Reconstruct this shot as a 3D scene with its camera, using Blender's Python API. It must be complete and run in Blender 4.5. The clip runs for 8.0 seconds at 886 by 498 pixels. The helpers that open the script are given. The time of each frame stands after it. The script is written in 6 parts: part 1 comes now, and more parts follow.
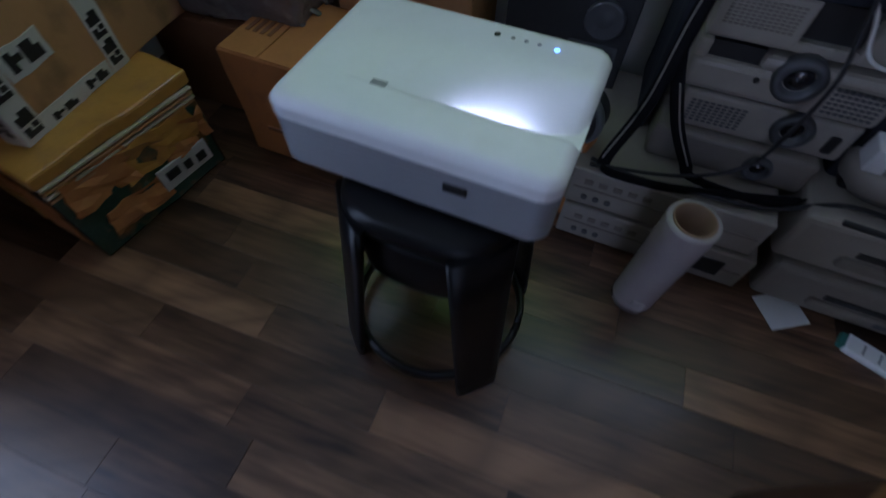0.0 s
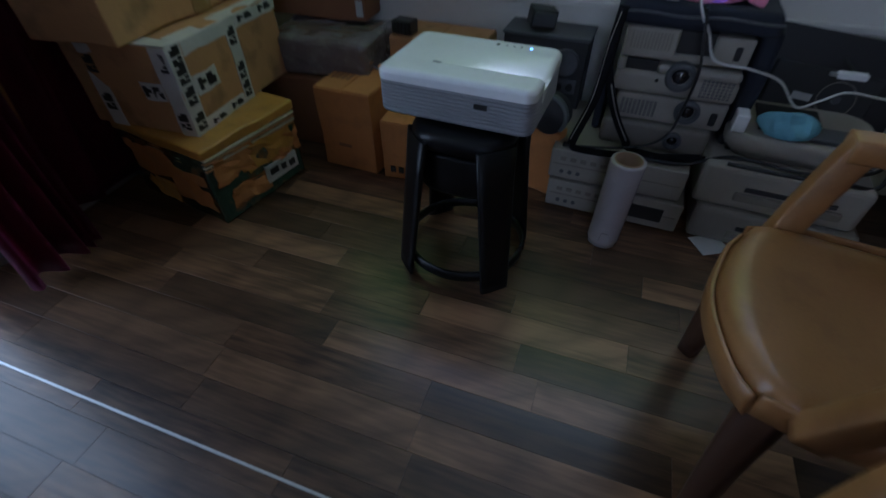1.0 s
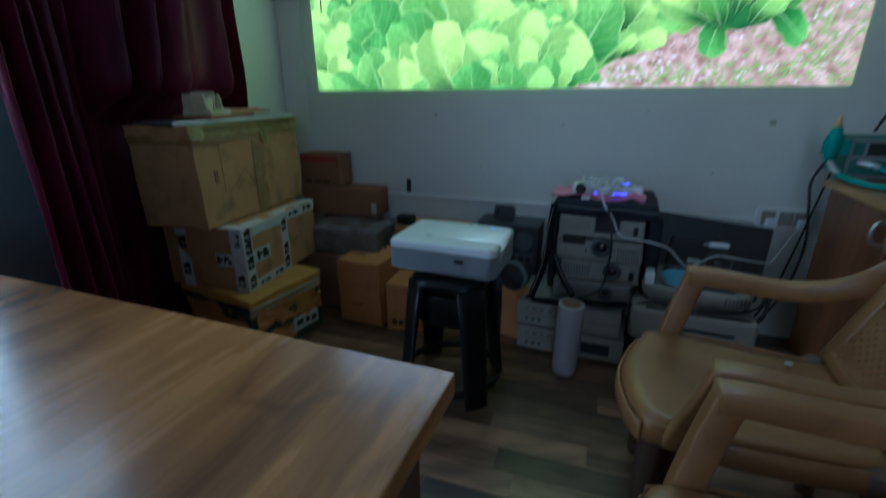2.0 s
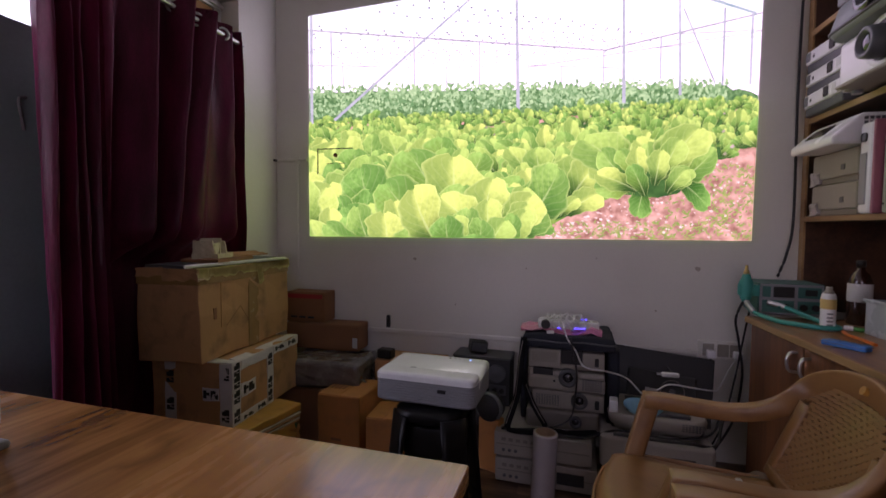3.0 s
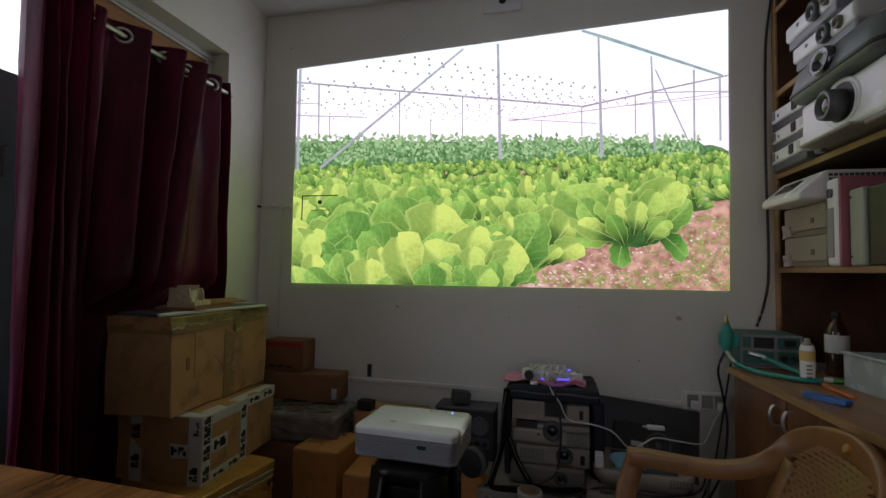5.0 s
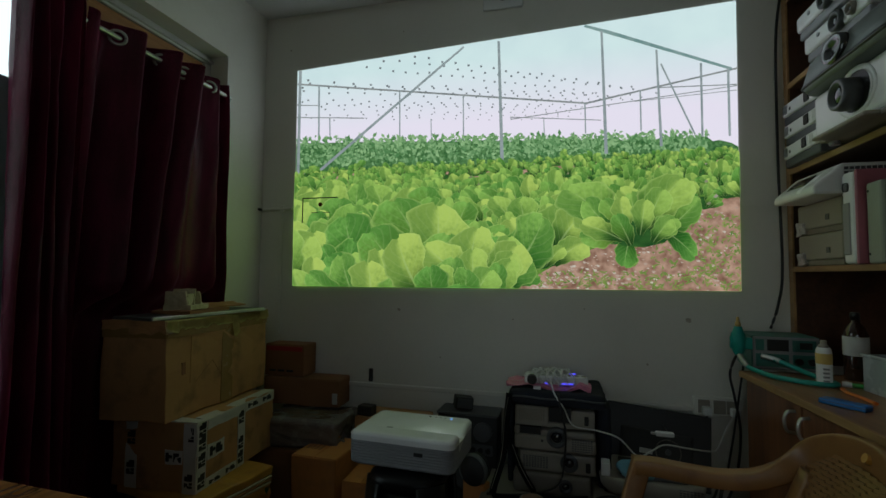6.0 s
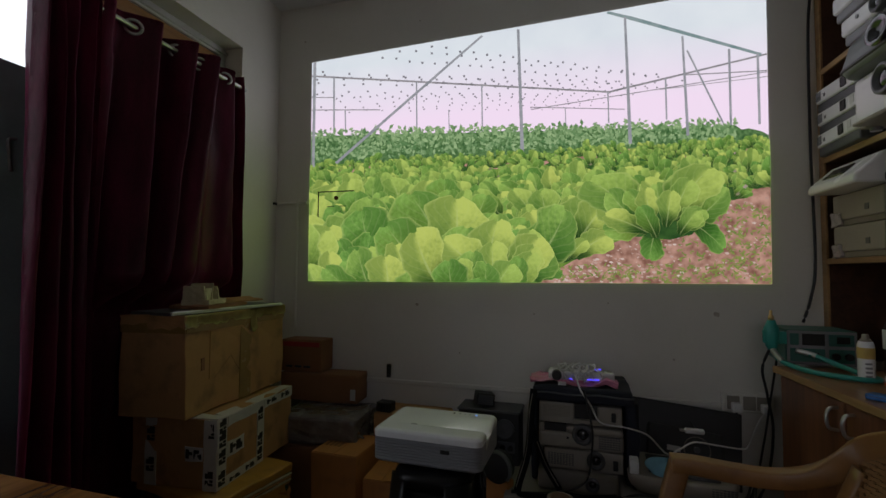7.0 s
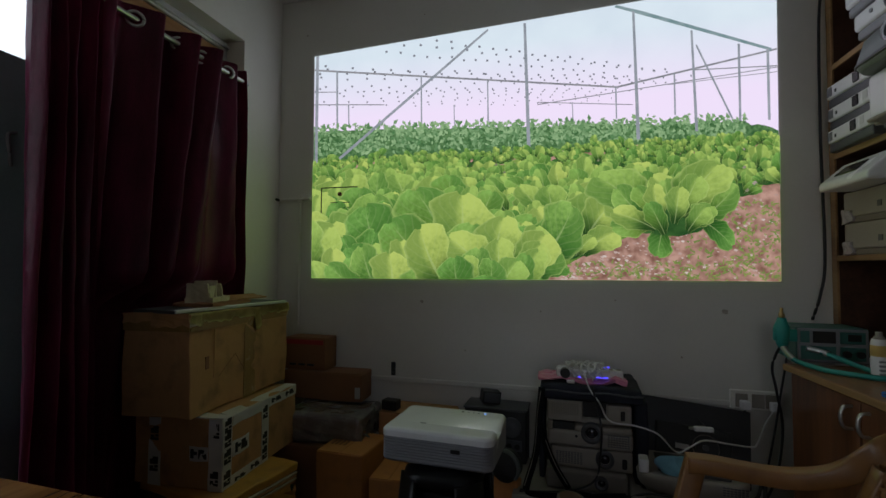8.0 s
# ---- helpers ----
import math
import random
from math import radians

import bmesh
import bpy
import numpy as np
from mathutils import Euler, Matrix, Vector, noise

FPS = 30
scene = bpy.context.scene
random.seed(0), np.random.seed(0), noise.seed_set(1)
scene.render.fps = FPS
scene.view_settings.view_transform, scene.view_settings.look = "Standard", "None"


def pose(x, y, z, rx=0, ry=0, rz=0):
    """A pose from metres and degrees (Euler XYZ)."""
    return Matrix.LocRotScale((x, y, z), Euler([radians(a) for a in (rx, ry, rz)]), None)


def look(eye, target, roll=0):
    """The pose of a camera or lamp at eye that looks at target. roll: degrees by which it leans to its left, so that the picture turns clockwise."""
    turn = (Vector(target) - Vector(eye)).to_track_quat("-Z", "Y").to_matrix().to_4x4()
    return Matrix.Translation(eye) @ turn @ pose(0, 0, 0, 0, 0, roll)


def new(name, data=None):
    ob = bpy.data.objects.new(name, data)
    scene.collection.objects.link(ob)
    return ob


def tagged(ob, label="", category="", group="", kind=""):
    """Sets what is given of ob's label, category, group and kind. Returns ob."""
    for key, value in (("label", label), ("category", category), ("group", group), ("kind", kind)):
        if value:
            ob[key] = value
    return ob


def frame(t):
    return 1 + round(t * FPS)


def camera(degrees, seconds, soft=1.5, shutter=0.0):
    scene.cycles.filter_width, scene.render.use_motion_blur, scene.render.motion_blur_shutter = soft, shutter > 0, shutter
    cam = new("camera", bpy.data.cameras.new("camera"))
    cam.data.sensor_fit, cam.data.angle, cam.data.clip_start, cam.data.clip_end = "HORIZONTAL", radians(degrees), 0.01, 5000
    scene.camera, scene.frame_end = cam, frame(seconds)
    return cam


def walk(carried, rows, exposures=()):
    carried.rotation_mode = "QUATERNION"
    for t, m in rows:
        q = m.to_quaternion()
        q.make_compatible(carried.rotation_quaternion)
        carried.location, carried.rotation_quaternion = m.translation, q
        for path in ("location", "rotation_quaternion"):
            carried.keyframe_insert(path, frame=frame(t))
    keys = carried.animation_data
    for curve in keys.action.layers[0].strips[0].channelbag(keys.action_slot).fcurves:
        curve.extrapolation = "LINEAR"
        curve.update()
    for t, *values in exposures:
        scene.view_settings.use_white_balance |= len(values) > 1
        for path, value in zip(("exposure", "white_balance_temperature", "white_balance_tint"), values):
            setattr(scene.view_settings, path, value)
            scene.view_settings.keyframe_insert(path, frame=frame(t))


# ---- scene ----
cam = camera(87.9, 8.0, shutter=0.5)
PATH = [
    (0, (0.303, 0.23, 0.898), (-0.062, 1.266, -0.774), 1.4),
    (0.5, (0.364, -0.03, 0.924), (-0.044, 1.109, -0.669), 0.7),
    (1, (0.438, -0.332, 0.949), (-0.06, 1.035, -0.423), -0.3),
    (1.5, (0.524, -0.565, 0.966), (-0.073, 1.011, -0.111), -0.7),
    (2, (0.593, -0.733, 1.018), (-0.021, 1.049, 0.351), -0.3),
    (2.2, (0.602, -0.785, 1.035), (0.01, 1.062, 0.549), -0.2),
    (3.3, (0.575, -0.972, 1.077), (0.098, 0.969, 1.022), 0.9),
    (3.5, (0.567, -0.979, 1.087), (0.103, 0.966, 1.049), 1.0),
    (4, (0.572, -0.971, 1.088), (0.127, 0.978, 1.115), 1.1),
    (4.5, (0.58, -0.958, 1.087), (0.146, 0.994, 1.156), 1.0),
    (6, (0.641, -0.879, 1.075), (0.148, 1.056, 1.184), 0.6),
    (6.5, (0.612, -0.858, 1.067), (0.101, 1.073, 1.172), 0.4),
    (7, (0.568, -0.852, 1.061), (0.05, 1.078, 1.156), 0.4),
    (7.5, (0.542, -0.847, 1.059), (0.028, 1.084, 1.144), 0.3),
    (8, (0.522, -0.84, 1.063), (0.017, 1.094, 1.143), 0.4),
]
EXPOSURES = [
    (0.0, 1.65, 5000, 26),
    (1.0, 1.55, 5000, 18),
    (1.5, 1.6, 4400, -6),
    (2.2, 1.45, 4600, 10),
    (3.3, 1.42, 6850, 54),
    (4.0, 1.36, 6750, 45),
    (4.7, 1.2, 6650, 35),
    (5.8, 0.3, 6300, -2),
    (6.5, 0.28, 6650, 9),
    (7.2, 0.32, 6750, 22),
    (8.0, 0.36, 6350, 16),
]
walk(cam, [(t, look(eye, target, roll)) for t, eye, target, roll in PATH], EXPOSURES)

# ---- light ----
world = bpy.data.worlds.new("world")
scene.world = world
world.use_nodes = True
wn = world.node_tree.nodes
sky = wn.new("ShaderNodeTexSky")
sky.sky_type, sky.sun_disc, sky.sun_elevation, sky.sun_rotation = "NISHITA", False, radians(40), radians(200)
world.node_tree.links.new(sky.outputs[0], wn["Background"].inputs[0])
wn["Background"].inputs[1].default_value = 0.08

LEFT, RIGHT, FRONT, BACK, TOP = -0.99, 1.95, 1.368, -2.3, 2.53
PICTURE_GLOW = 0.9
DAYLIGHT_GLOW = 1.05

# fill lamp added behind the camera, in a doorway that is never seen
fill_light = bpy.data.lights.new("rear_fill", "AREA")
fill_light.shape, fill_light.size, fill_light.size_y, fill_light.energy, fill_light.color = "RECTANGLE", 0.75, 1.9, 0.50, (1.0, 0.955, 0.92)
new("rear_fill", fill_light).matrix_world = look((0.9, BACK - 0.02, 1.1), (0.6, 0.0, 0.8))

# ---- materials ----


def mat(name, colour, rough=0.5, metal=0.0, vary=0.12, scale=6.0, fine=90.0, bump=0.15, stain_or_shine=None, stain_shine_amount=0.0,
        stretch=(1, 1, 1), spec=0.5, coat=0.0, island=0.0, random_tone=0.0):
    """A worn surface: base colour varied at two scales, optional stains or painted shine, fine relief."""
    m = bpy.data.materials.new(name)
    m.use_nodes = True
    n, l = m.node_tree.nodes, m.node_tree.links
    b = n["Principled BSDF"]
    b.inputs["Metallic"].default_value = metal
    b.inputs["Specular IOR Level"].default_value = spec
    b.inputs["Coat Weight"].default_value = coat
    b.inputs["Coat Roughness"].default_value = 0.12
    tc, mp = n.new("ShaderNodeTexCoord"), n.new("ShaderNodeMapping")
    mp.inputs["Scale"].default_value = stretch
    l.new(tc.outputs["Object"], mp.inputs["Vector"])
    big, small = n.new("ShaderNodeTexNoise"), n.new("ShaderNodeTexNoise")
    for t, sc, de in ((big, scale, 4), (small, fine, 3)):
        t.inputs["Scale"].default_value, t.inputs["Detail"].default_value = sc, de
        l.new(mp.outputs[0], t.inputs["Vector"])
    add = n.new("ShaderNodeMath")
    add.operation = "MULTIPLY_ADD"
    add.inputs[1].default_value = 0.35
    l.new(small.outputs["Fac"], add.inputs[0])
    l.new(big.outputs["Fac"], add.inputs[2])
    ramp = n.new("ShaderNodeMapRange")
    ramp.inputs["From Min"].default_value, ramp.inputs["From Max"].default_value = 0.35, 1.0
    ramp.inputs["To Min"].default_value, ramp.inputs["To Max"].default_value = 1 - vary, 1 + vary
    l.new(add.outputs[0], ramp.inputs["Value"])
    value = ramp.outputs[0]
    for amount, source in ((island, "ShaderNodeNewGeometry"), (random_tone, "ShaderNodeObjectInfo")):
        if amount:
            g, r2, mu = n.new(source), n.new("ShaderNodeMapRange"), n.new("ShaderNodeMath")
            l.new(g.outputs["Random Per Island" if source == "ShaderNodeNewGeometry" else "Random"], r2.inputs["Value"])
            r2.inputs["To Min"].default_value, r2.inputs["To Max"].default_value = 1 - amount, 1 + amount
            mu.operation = "MULTIPLY"
            l.new(value, mu.inputs[0])
            l.new(r2.outputs[0], mu.inputs[1])
            value = mu.outputs[0]
    mul = n.new("ShaderNodeMixRGB")
    mul.blend_type, mul.inputs[0].default_value = "MULTIPLY", 1.0
    mul.inputs[1].default_value = (*colour, 1)
    l.new(value, mul.inputs[2])
    out = mul.outputs[0]
    if stain_or_shine:
        st, cr, mx = n.new("ShaderNodeTexNoise"), n.new("ShaderNodeMapRange"), n.new("ShaderNodeMixRGB")
        st.inputs["Scale"].default_value, st.inputs["Detail"].default_value = scale * 2.3, 6
        l.new(tc.outputs["Object"], st.inputs["Vector"])
        l.new(st.outputs["Fac"], cr.inputs["Value"])
        cr.inputs["From Min"].default_value, cr.inputs["From Max"].default_value = 0.52, 0.72
        cr.inputs["To Max"].default_value = stain_shine_amount
        l.new(cr.outputs[0], mx.inputs[0])
        l.new(out, mx.inputs[1])
        mx.inputs[2].default_value = (*stain_or_shine, 1)
        out = mx.outputs[0]
    l.new(out, b.inputs["Base Color"])
    rr = n.new("ShaderNodeMapRange")
    rr.inputs["To Min"].default_value, rr.inputs["To Max"].default_value = max(rough - 0.08, 0.03), min(rough + 0.12, 1)
    l.new(big.outputs["Fac"], rr.inputs["Value"])
    l.new(rr.outputs[0], b.inputs["Roughness"])
    if bump:
        bp = n.new("ShaderNodeBump")
        bp.inputs["Strength"].default_value, bp.inputs["Distance"].default_value = bump, 0.002
        l.new(add.outputs[0], bp.inputs["Height"])
        l.new(bp.outputs[0], b.inputs["Normal"])
    return m


def wood(name, dark, light, axis=0, grain=7.0, rough=0.35, coat=0.2, knots=True, tone=0.0, veins=0.0, thin=0.035, eyes=0.0):
    """Straight-grained wood that runs along one axis, with a few wavy cathedral figures."""
    m = bpy.data.materials.new(name)
    m.use_nodes = True
    n, l = m.node_tree.nodes, m.node_tree.links
    b = n["Principled BSDF"]
    b.inputs["Coat Weight"].default_value, b.inputs["Coat Roughness"].default_value = coat, 0.15
    tc, mp = n.new("ShaderNodeTexCoord"), n.new("ShaderNodeMapping")
    s = [1.0, 1.0, 1.0]
    s[axis] = 0.09
    mp.inputs["Scale"].default_value = s
    l.new(tc.outputs["Object"], mp.inputs["Vector"])
    vec = mp.outputs[0]
    if tone:
        oi, ad, vm = n.new("ShaderNodeObjectInfo"), n.new("ShaderNodeVectorMath"), n.new("ShaderNodeMath")
        vm.operation, vm.inputs[1].default_value = "MULTIPLY", 37.0
        l.new(oi.outputs["Random"], vm.inputs[0])
        ad.operation = "ADD"
        l.new(mp.outputs[0], ad.inputs[0])
        l.new(vm.outputs[0], ad.inputs[1])
        vec = ad.outputs[0]
    wave, fine, blotch = n.new("ShaderNodeTexNoise"), n.new("ShaderNodeTexNoise"), n.new("ShaderNodeTexNoise")
    for t, sc, de, di in ((wave, grain, 5, 0.9), (fine, grain * 14, 4, 0.2), (blotch, 1.7, 2, 0.0)):
        t.inputs["Scale"].default_value, t.inputs["Detail"].default_value, t.inputs["Distortion"].default_value = sc, de, di
        l.new(vec, t.inputs["Vector"])
    ma = n.new("ShaderNodeMath")
    ma.operation, ma.inputs[1].default_value = "MULTIPLY_ADD", 0.45
    l.new(fine.outputs["Fac"], ma.inputs[0])
    l.new(wave.outputs["Fac"], ma.inputs[2])
    mb = n.new("ShaderNodeMath")
    mb.operation, mb.inputs[1].default_value = "MULTIPLY_ADD", 0.4 if knots else 0.15
    l.new(blotch.outputs["Fac"], mb.inputs[0])
    l.new(ma.outputs[0], mb.inputs[2])
    cr = n.new("ShaderNodeValToRGB")
    mid = 0.74 if knots else 0.64
    cr.color_ramp.elements[0].position, cr.color_ramp.elements[0].color = mid - 0.15, (*dark, 1)
    cr.color_ramp.elements[1].position, cr.color_ramp.elements[1].color = mid + 0.13, (*light, 1)
    sc_ = n.new("ShaderNodeMath")
    sc_.operation, sc_.inputs[1].default_value = "MULTIPLY", 0.8
    l.new(mb.outputs[0], sc_.inputs[0])
    l.new(sc_.outputs[0], cr.inputs[0])
    out = cr.outputs[0]
    if tone:
        mr, mu = n.new("ShaderNodeMapRange"), n.new("ShaderNodeMixRGB")
        mr.inputs["To Min"].default_value, mr.inputs["To Max"].default_value = 1 - tone, 1 + tone
        l.new(oi.outputs["Random"], mr.inputs["Value"])
        mu.blend_type, mu.inputs[0].default_value = "MULTIPLY", 1.0
        l.new(out, mu.inputs[1])
        l.new(mr.outputs[0], mu.inputs[2])
        out = mu.outputs[0]
    if veins:
        vn, su, ab, vr, vx = n.new("ShaderNodeTexNoise"), n.new("ShaderNodeMath"), n.new("ShaderNodeMath"), n.new("ShaderNodeMapRange"), n.new("ShaderNodeMixRGB")
        vn.inputs["Scale"].default_value, vn.inputs["Detail"].default_value, vn.inputs["Distortion"].default_value = 2.6, 3, 1.4
        mv = n.new("ShaderNodeMapping")
        sv = [1.0, 1.0, 1.0]
        sv[axis] = 0.42
        mv.inputs["Scale"].default_value = sv
        l.new(tc.outputs["Object"], mv.inputs["Vector"])
        l.new(mv.outputs[0], vn.inputs["Vector"])
        su.operation, su.inputs[1].default_value = "SUBTRACT", 0.5
        l.new(vn.outputs["Fac"], su.inputs[0])
        ab.operation = "ABSOLUTE"
        l.new(su.outputs[0], ab.inputs[0])
        l.new(ab.outputs[0], vr.inputs["Value"])
        vr.inputs["From Max"].default_value, vr.inputs["To Min"].default_value, vr.inputs["To Max"].default_value = thin, veins, 0.0
        l.new(vr.outputs[0], vx.inputs[0])
        l.new(out, vx.inputs[1])
        vx.inputs[2].default_value = (dark[0] * 0.45, dark[1] * 0.45, dark[2] * 0.45, 1)
        out = vx.outputs[0]
    if eyes:
        # knots: dark hearts with a paler ring, stretched along the grain and bent by noise
        me, nd, am, vo = n.new("ShaderNodeMapping"), n.new("ShaderNodeTexNoise"), n.new("ShaderNodeMixRGB"), n.new("ShaderNodeTexVoronoi")
        se = [1.0, 1.0, 0.0]
        se[axis] = 0.45
        me.inputs["Scale"].default_value = se
        l.new(tc.outputs["Object"], me.inputs["Vector"])
        nd.inputs["Scale"].default_value, nd.inputs["Detail"].default_value = 14.0, 4
        l.new(tc.outputs["Object"], nd.inputs["Vector"])
        am.blend_type, am.inputs[0].default_value = "ADD", 0.06
        l.new(me.outputs[0], am.inputs[1])
        l.new(nd.outputs["Color"], am.inputs[2])
        vo.inputs["Scale"].default_value = 3.1
        l.new(am.outputs[0], vo.inputs["Vector"])
        ramp, kx = n.new("ShaderNodeValToRGB"), n.new("ShaderNodeMixRGB")
        el = ramp.color_ramp.elements
        el[0].position, el[0].color = 0.05, (0.12, 0.10, 0.09, 1)
        el[1].position, el[1].color = 0.26, (1, 1, 1, 1)
        for where, shade in ((0.085, 0.75), (0.11, 0.38), (0.14, 0.85), (0.18, 0.70)):
            q = el.new(where)
            q.color = (shade, shade * 0.96, shade * 0.92, 1)
        l.new(vo.outputs["Distance"], ramp.inputs[0])
        kx.blend_type, kx.inputs[0].default_value = "MULTIPLY", eyes
        l.new(out, kx.inputs[1])
        l.new(ramp.outputs[0], kx.inputs[2])
        out = kx.outputs[0]
    l.new(out, b.inputs["Base Color"])
    r = n.new("ShaderNodeMapRange")
    r.inputs["To Min"].default_value, r.inputs["To Max"].default_value = rough - 0.08, rough + 0.12
    l.new(ma.outputs[0], r.inputs["Value"])
    l.new(r.outputs[0], b.inputs["Roughness"])
    bp = n.new("ShaderNodeBump")
    bp.inputs["Strength"].default_value, bp.inputs["Distance"].default_value = 0.12, 0.001
    l.new(ma.outputs[0], bp.inputs["Height"])
    l.new(bp.outputs[0], b.inputs["Normal"])
    return m


def glow(name, colour, strength, colour2=None, scale=8.0, island=0.0, detail=4.0):
    """A surface that gives off light, mottled between two colours."""
    m = bpy.data.materials.new(name)
    m.use_nodes = True
    n, l = m.node_tree.nodes, m.node_tree.links
    n.remove(n["Principled BSDF"])
    e = n.new("ShaderNodeEmission")
    e.inputs["Strength"].default_value = strength
    l.new(e.outputs[0], n["Material Output"].inputs[0])
    e.inputs["Color"].default_value = (*colour, 1)
    if colour2:
        tc, t, mr, mx = n.new("ShaderNodeTexCoord"), n.new("ShaderNodeTexNoise"), n.new("ShaderNodeMapRange"), n.new("ShaderNodeMixRGB")
        t.inputs["Scale"].default_value, t.inputs["Detail"].default_value = scale, detail
        l.new(tc.outputs["Object"], t.inputs["Vector"])
        mr.inputs["From Min"].default_value, mr.inputs["From Max"].default_value = 0.35, 0.65
        l.new(t.outputs["Fac"], mr.inputs["Value"])
        fac = mr.outputs[0]
        if island:
            g, mi = n.new("ShaderNodeNewGeometry"), n.new("ShaderNodeMixRGB")
            mi.inputs[0].default_value = island
            l.new(fac, mi.inputs[1])
            l.new(g.outputs["Random Per Island"], mi.inputs[2])
            fac = mi.outputs[0]
        mx.inputs[1].default_value, mx.inputs[2].default_value = (*colour, 1), (*colour2, 1)
        l.new(fac, mx.inputs[0])
        l.new(mx.outputs[0], e.inputs["Color"])
    return m


M_WALL = mat("wall_paint", (0.76, 0.74, 0.685), 0.55, vary=0.05, scale=1.6, fine=60, bump=0.12, stain_or_shine=(0.42, 0.38, 0.33), stain_shine_amount=0.10)
M_CEIL = mat("ceiling_paint", (0.72, 0.72, 0.72), 0.7, vary=0.04, scale=2, bump=0.1)
M_PLANK = wood("vinyl_plank", (0.032, 0.014, 0.007), (0.20, 0.108, 0.056), 0, 6, 0.30, 0.2, True, 0.62, veins=0.35)
M_JOINT = mat("floor_joint", (0.03, 0.024, 0.02), 0.6)
M_TABLE = wood("table_laminate", (0.13, 0.045, 0.012), (0.52, 0.240, 0.070), 1, 4.5, 0.18, 0.5, veins=0.35, thin=0.022, eyes=0.9)
M_TABLE_EDGE = wood("table_edge", (0.06, 0.03, 0.018), (0.12, 0.06, 0.035), 0, 4, 0.4, 0.1)
M_CABINET = wood("cabinet_laminate", (0.085, 0.028, 0.011), (0.22, 0.085, 0.034), 2, 5, 0.32, 0.25, False)
M_COUNTER = wood("counter_laminate", (0.13, 0.055, 0.022), (0.36, 0.17, 0.072), 1, 5, 0.3, 0.3, False)
M_SHELF_EDGE = wood("shelf_edging", (0.23, 0.12, 0.045), (0.42, 0.25, 0.105), 1, 8, 0.4, 0.1, False)
M_SHELF_DARK = wood("shelf_board", (0.035, 0.014, 0.008), (0.10, 0.04, 0.02), 1, 5, 0.4, 0.15, False)
M_CARD = mat("cardboard", (0.50, 0.265, 0.110), 0.75, vary=0.12, scale=5, fine=120, bump=0.2, stain_or_shine=(0.20, 0.115, 0.05), stain_shine_amount=0.65, stretch=(1, 1, 0.4))
M_CARD_ORANGE = mat("orange_cardboard", (0.52, 0.215, 0.06), 0.7, vary=0.14, scale=6, fine=110, bump=0.2, stain_or_shine=(0.24, 0.11, 0.05), stain_shine_amount=0.4)
M_CARD_DARK = mat("brown_cardboard", (0.27, 0.12, 0.055), 0.75, vary=0.14, scale=6, fine=110, bump=0.2)
M_TAPE_BROWN = mat("brown_parcel_tape", (0.33, 0.20, 0.075), 0.22, vary=0.15, scale=14, bump=0.3, coat=0.3)
M_TAPE_YELLOW = mat("yellowed_clear_tape", (0.47, 0.33, 0.125), 0.2, vary=0.25, scale=22, bump=0.6, coat=0.6, stain_or_shine=(0.38, 0.24, 0.08), stain_shine_amount=0.5)
M_PULP = mat("cream_packing_card", (0.56, 0.49, 0.34), 0.7, vary=0.15, scale=14, bump=0.3, stain_or_shine=(0.34, 0.27, 0.16), stain_shine_amount=0.5)
M_TAPE_WHITE = mat("white_parcel_tape", (0.62, 0.60, 0.57), 0.3, vary=0.1, scale=14, bump=0.3)
M_INK = mat("black_ink", (0.02, 0.02, 0.022), 0.5, vary=0.2)
M_YELLOW = mat("yellow_wrap", (0.52, 0.26, 0.045), 0.35, vary=0.2, scale=9, bump=0.5, stain_or_shine=(0.35, 0.16, 0.05), stain_shine_amount=0.6, coat=0.4)
M_GREEN_WRAP = mat("green_plastic_wrap", (0.03, 0.07, 0.05), 0.22, vary=0.5, scale=5, bump=0.8, coat=0.5, stain_or_shine=(0.34, 0.14, 0.04), stain_shine_amount=0.95)
M_WHITE_PLASTIC = mat("white_plastic", (0.78, 0.78, 0.79), 0.22, vary=0.04, scale=8, bump=0.05, stain_or_shine=(0.6, 0.6, 0.58), stain_shine_amount=0.15)
M_GREY_PLASTIC = mat("grey_plastic", (0.25, 0.25, 0.27), 0.42, vary=0.06, scale=10, bump=0.1)
M_IVORY = mat("ivory_plastic", (0.29, 0.262, 0.225), 0.45, vary=0.09, scale=9, bump=0.1, stain_or_shine=(0.35, 0.32, 0.26), stain_shine_amount=0.3)
M_IVORY_DARK = mat("aged_ivory_plastic", (0.19, 0.168, 0.142), 0.5, vary=0.12, scale=9, bump=0.1, stain_or_shine=(0.22, 0.2, 0.16), stain_shine_amount=0.45)
M_BLACK = mat("black_plastic", (0.009, 0.009, 0.010), 0.45, vary=0.25, scale=8, bump=0.1)
M_BLACK_MATT = mat("matt_black_plastic", (0.025, 0.025, 0.027), 0.6, vary=0.25, scale=12, bump=0.2)
M_DARK_GREY = mat("dark_grey_plastic", (0.075, 0.078, 0.085), 0.4, vary=0.15, scale=10, bump=0.1)
M_NAVY = mat("navy_nylon", (0.013, 0.016, 0.028), 0.8, vary=0.3, scale=18, fine=400, bump=0.5)
M_WEBBING = mat("black_webbing", (0.008, 0.008, 0.010), 0.85, vary=0.3, scale=30, fine=500, bump=0.4, spec=0.15)
M_PINK = mat("pink_plastic_film", (0.62, 0.22, 0.33), 0.28, vary=0.25, scale=20, bump=0.8, coat=0.4)
M_CHAIR = mat("tan_moulded_plastic", (0.255, 0.118, 0.036), 0.36, vary=0.18, scale=7, fine=170, bump=0.3, stain_or_shine=(0.15, 0.062, 0.022), stain_shine_amount=0.45, coat=0.18)
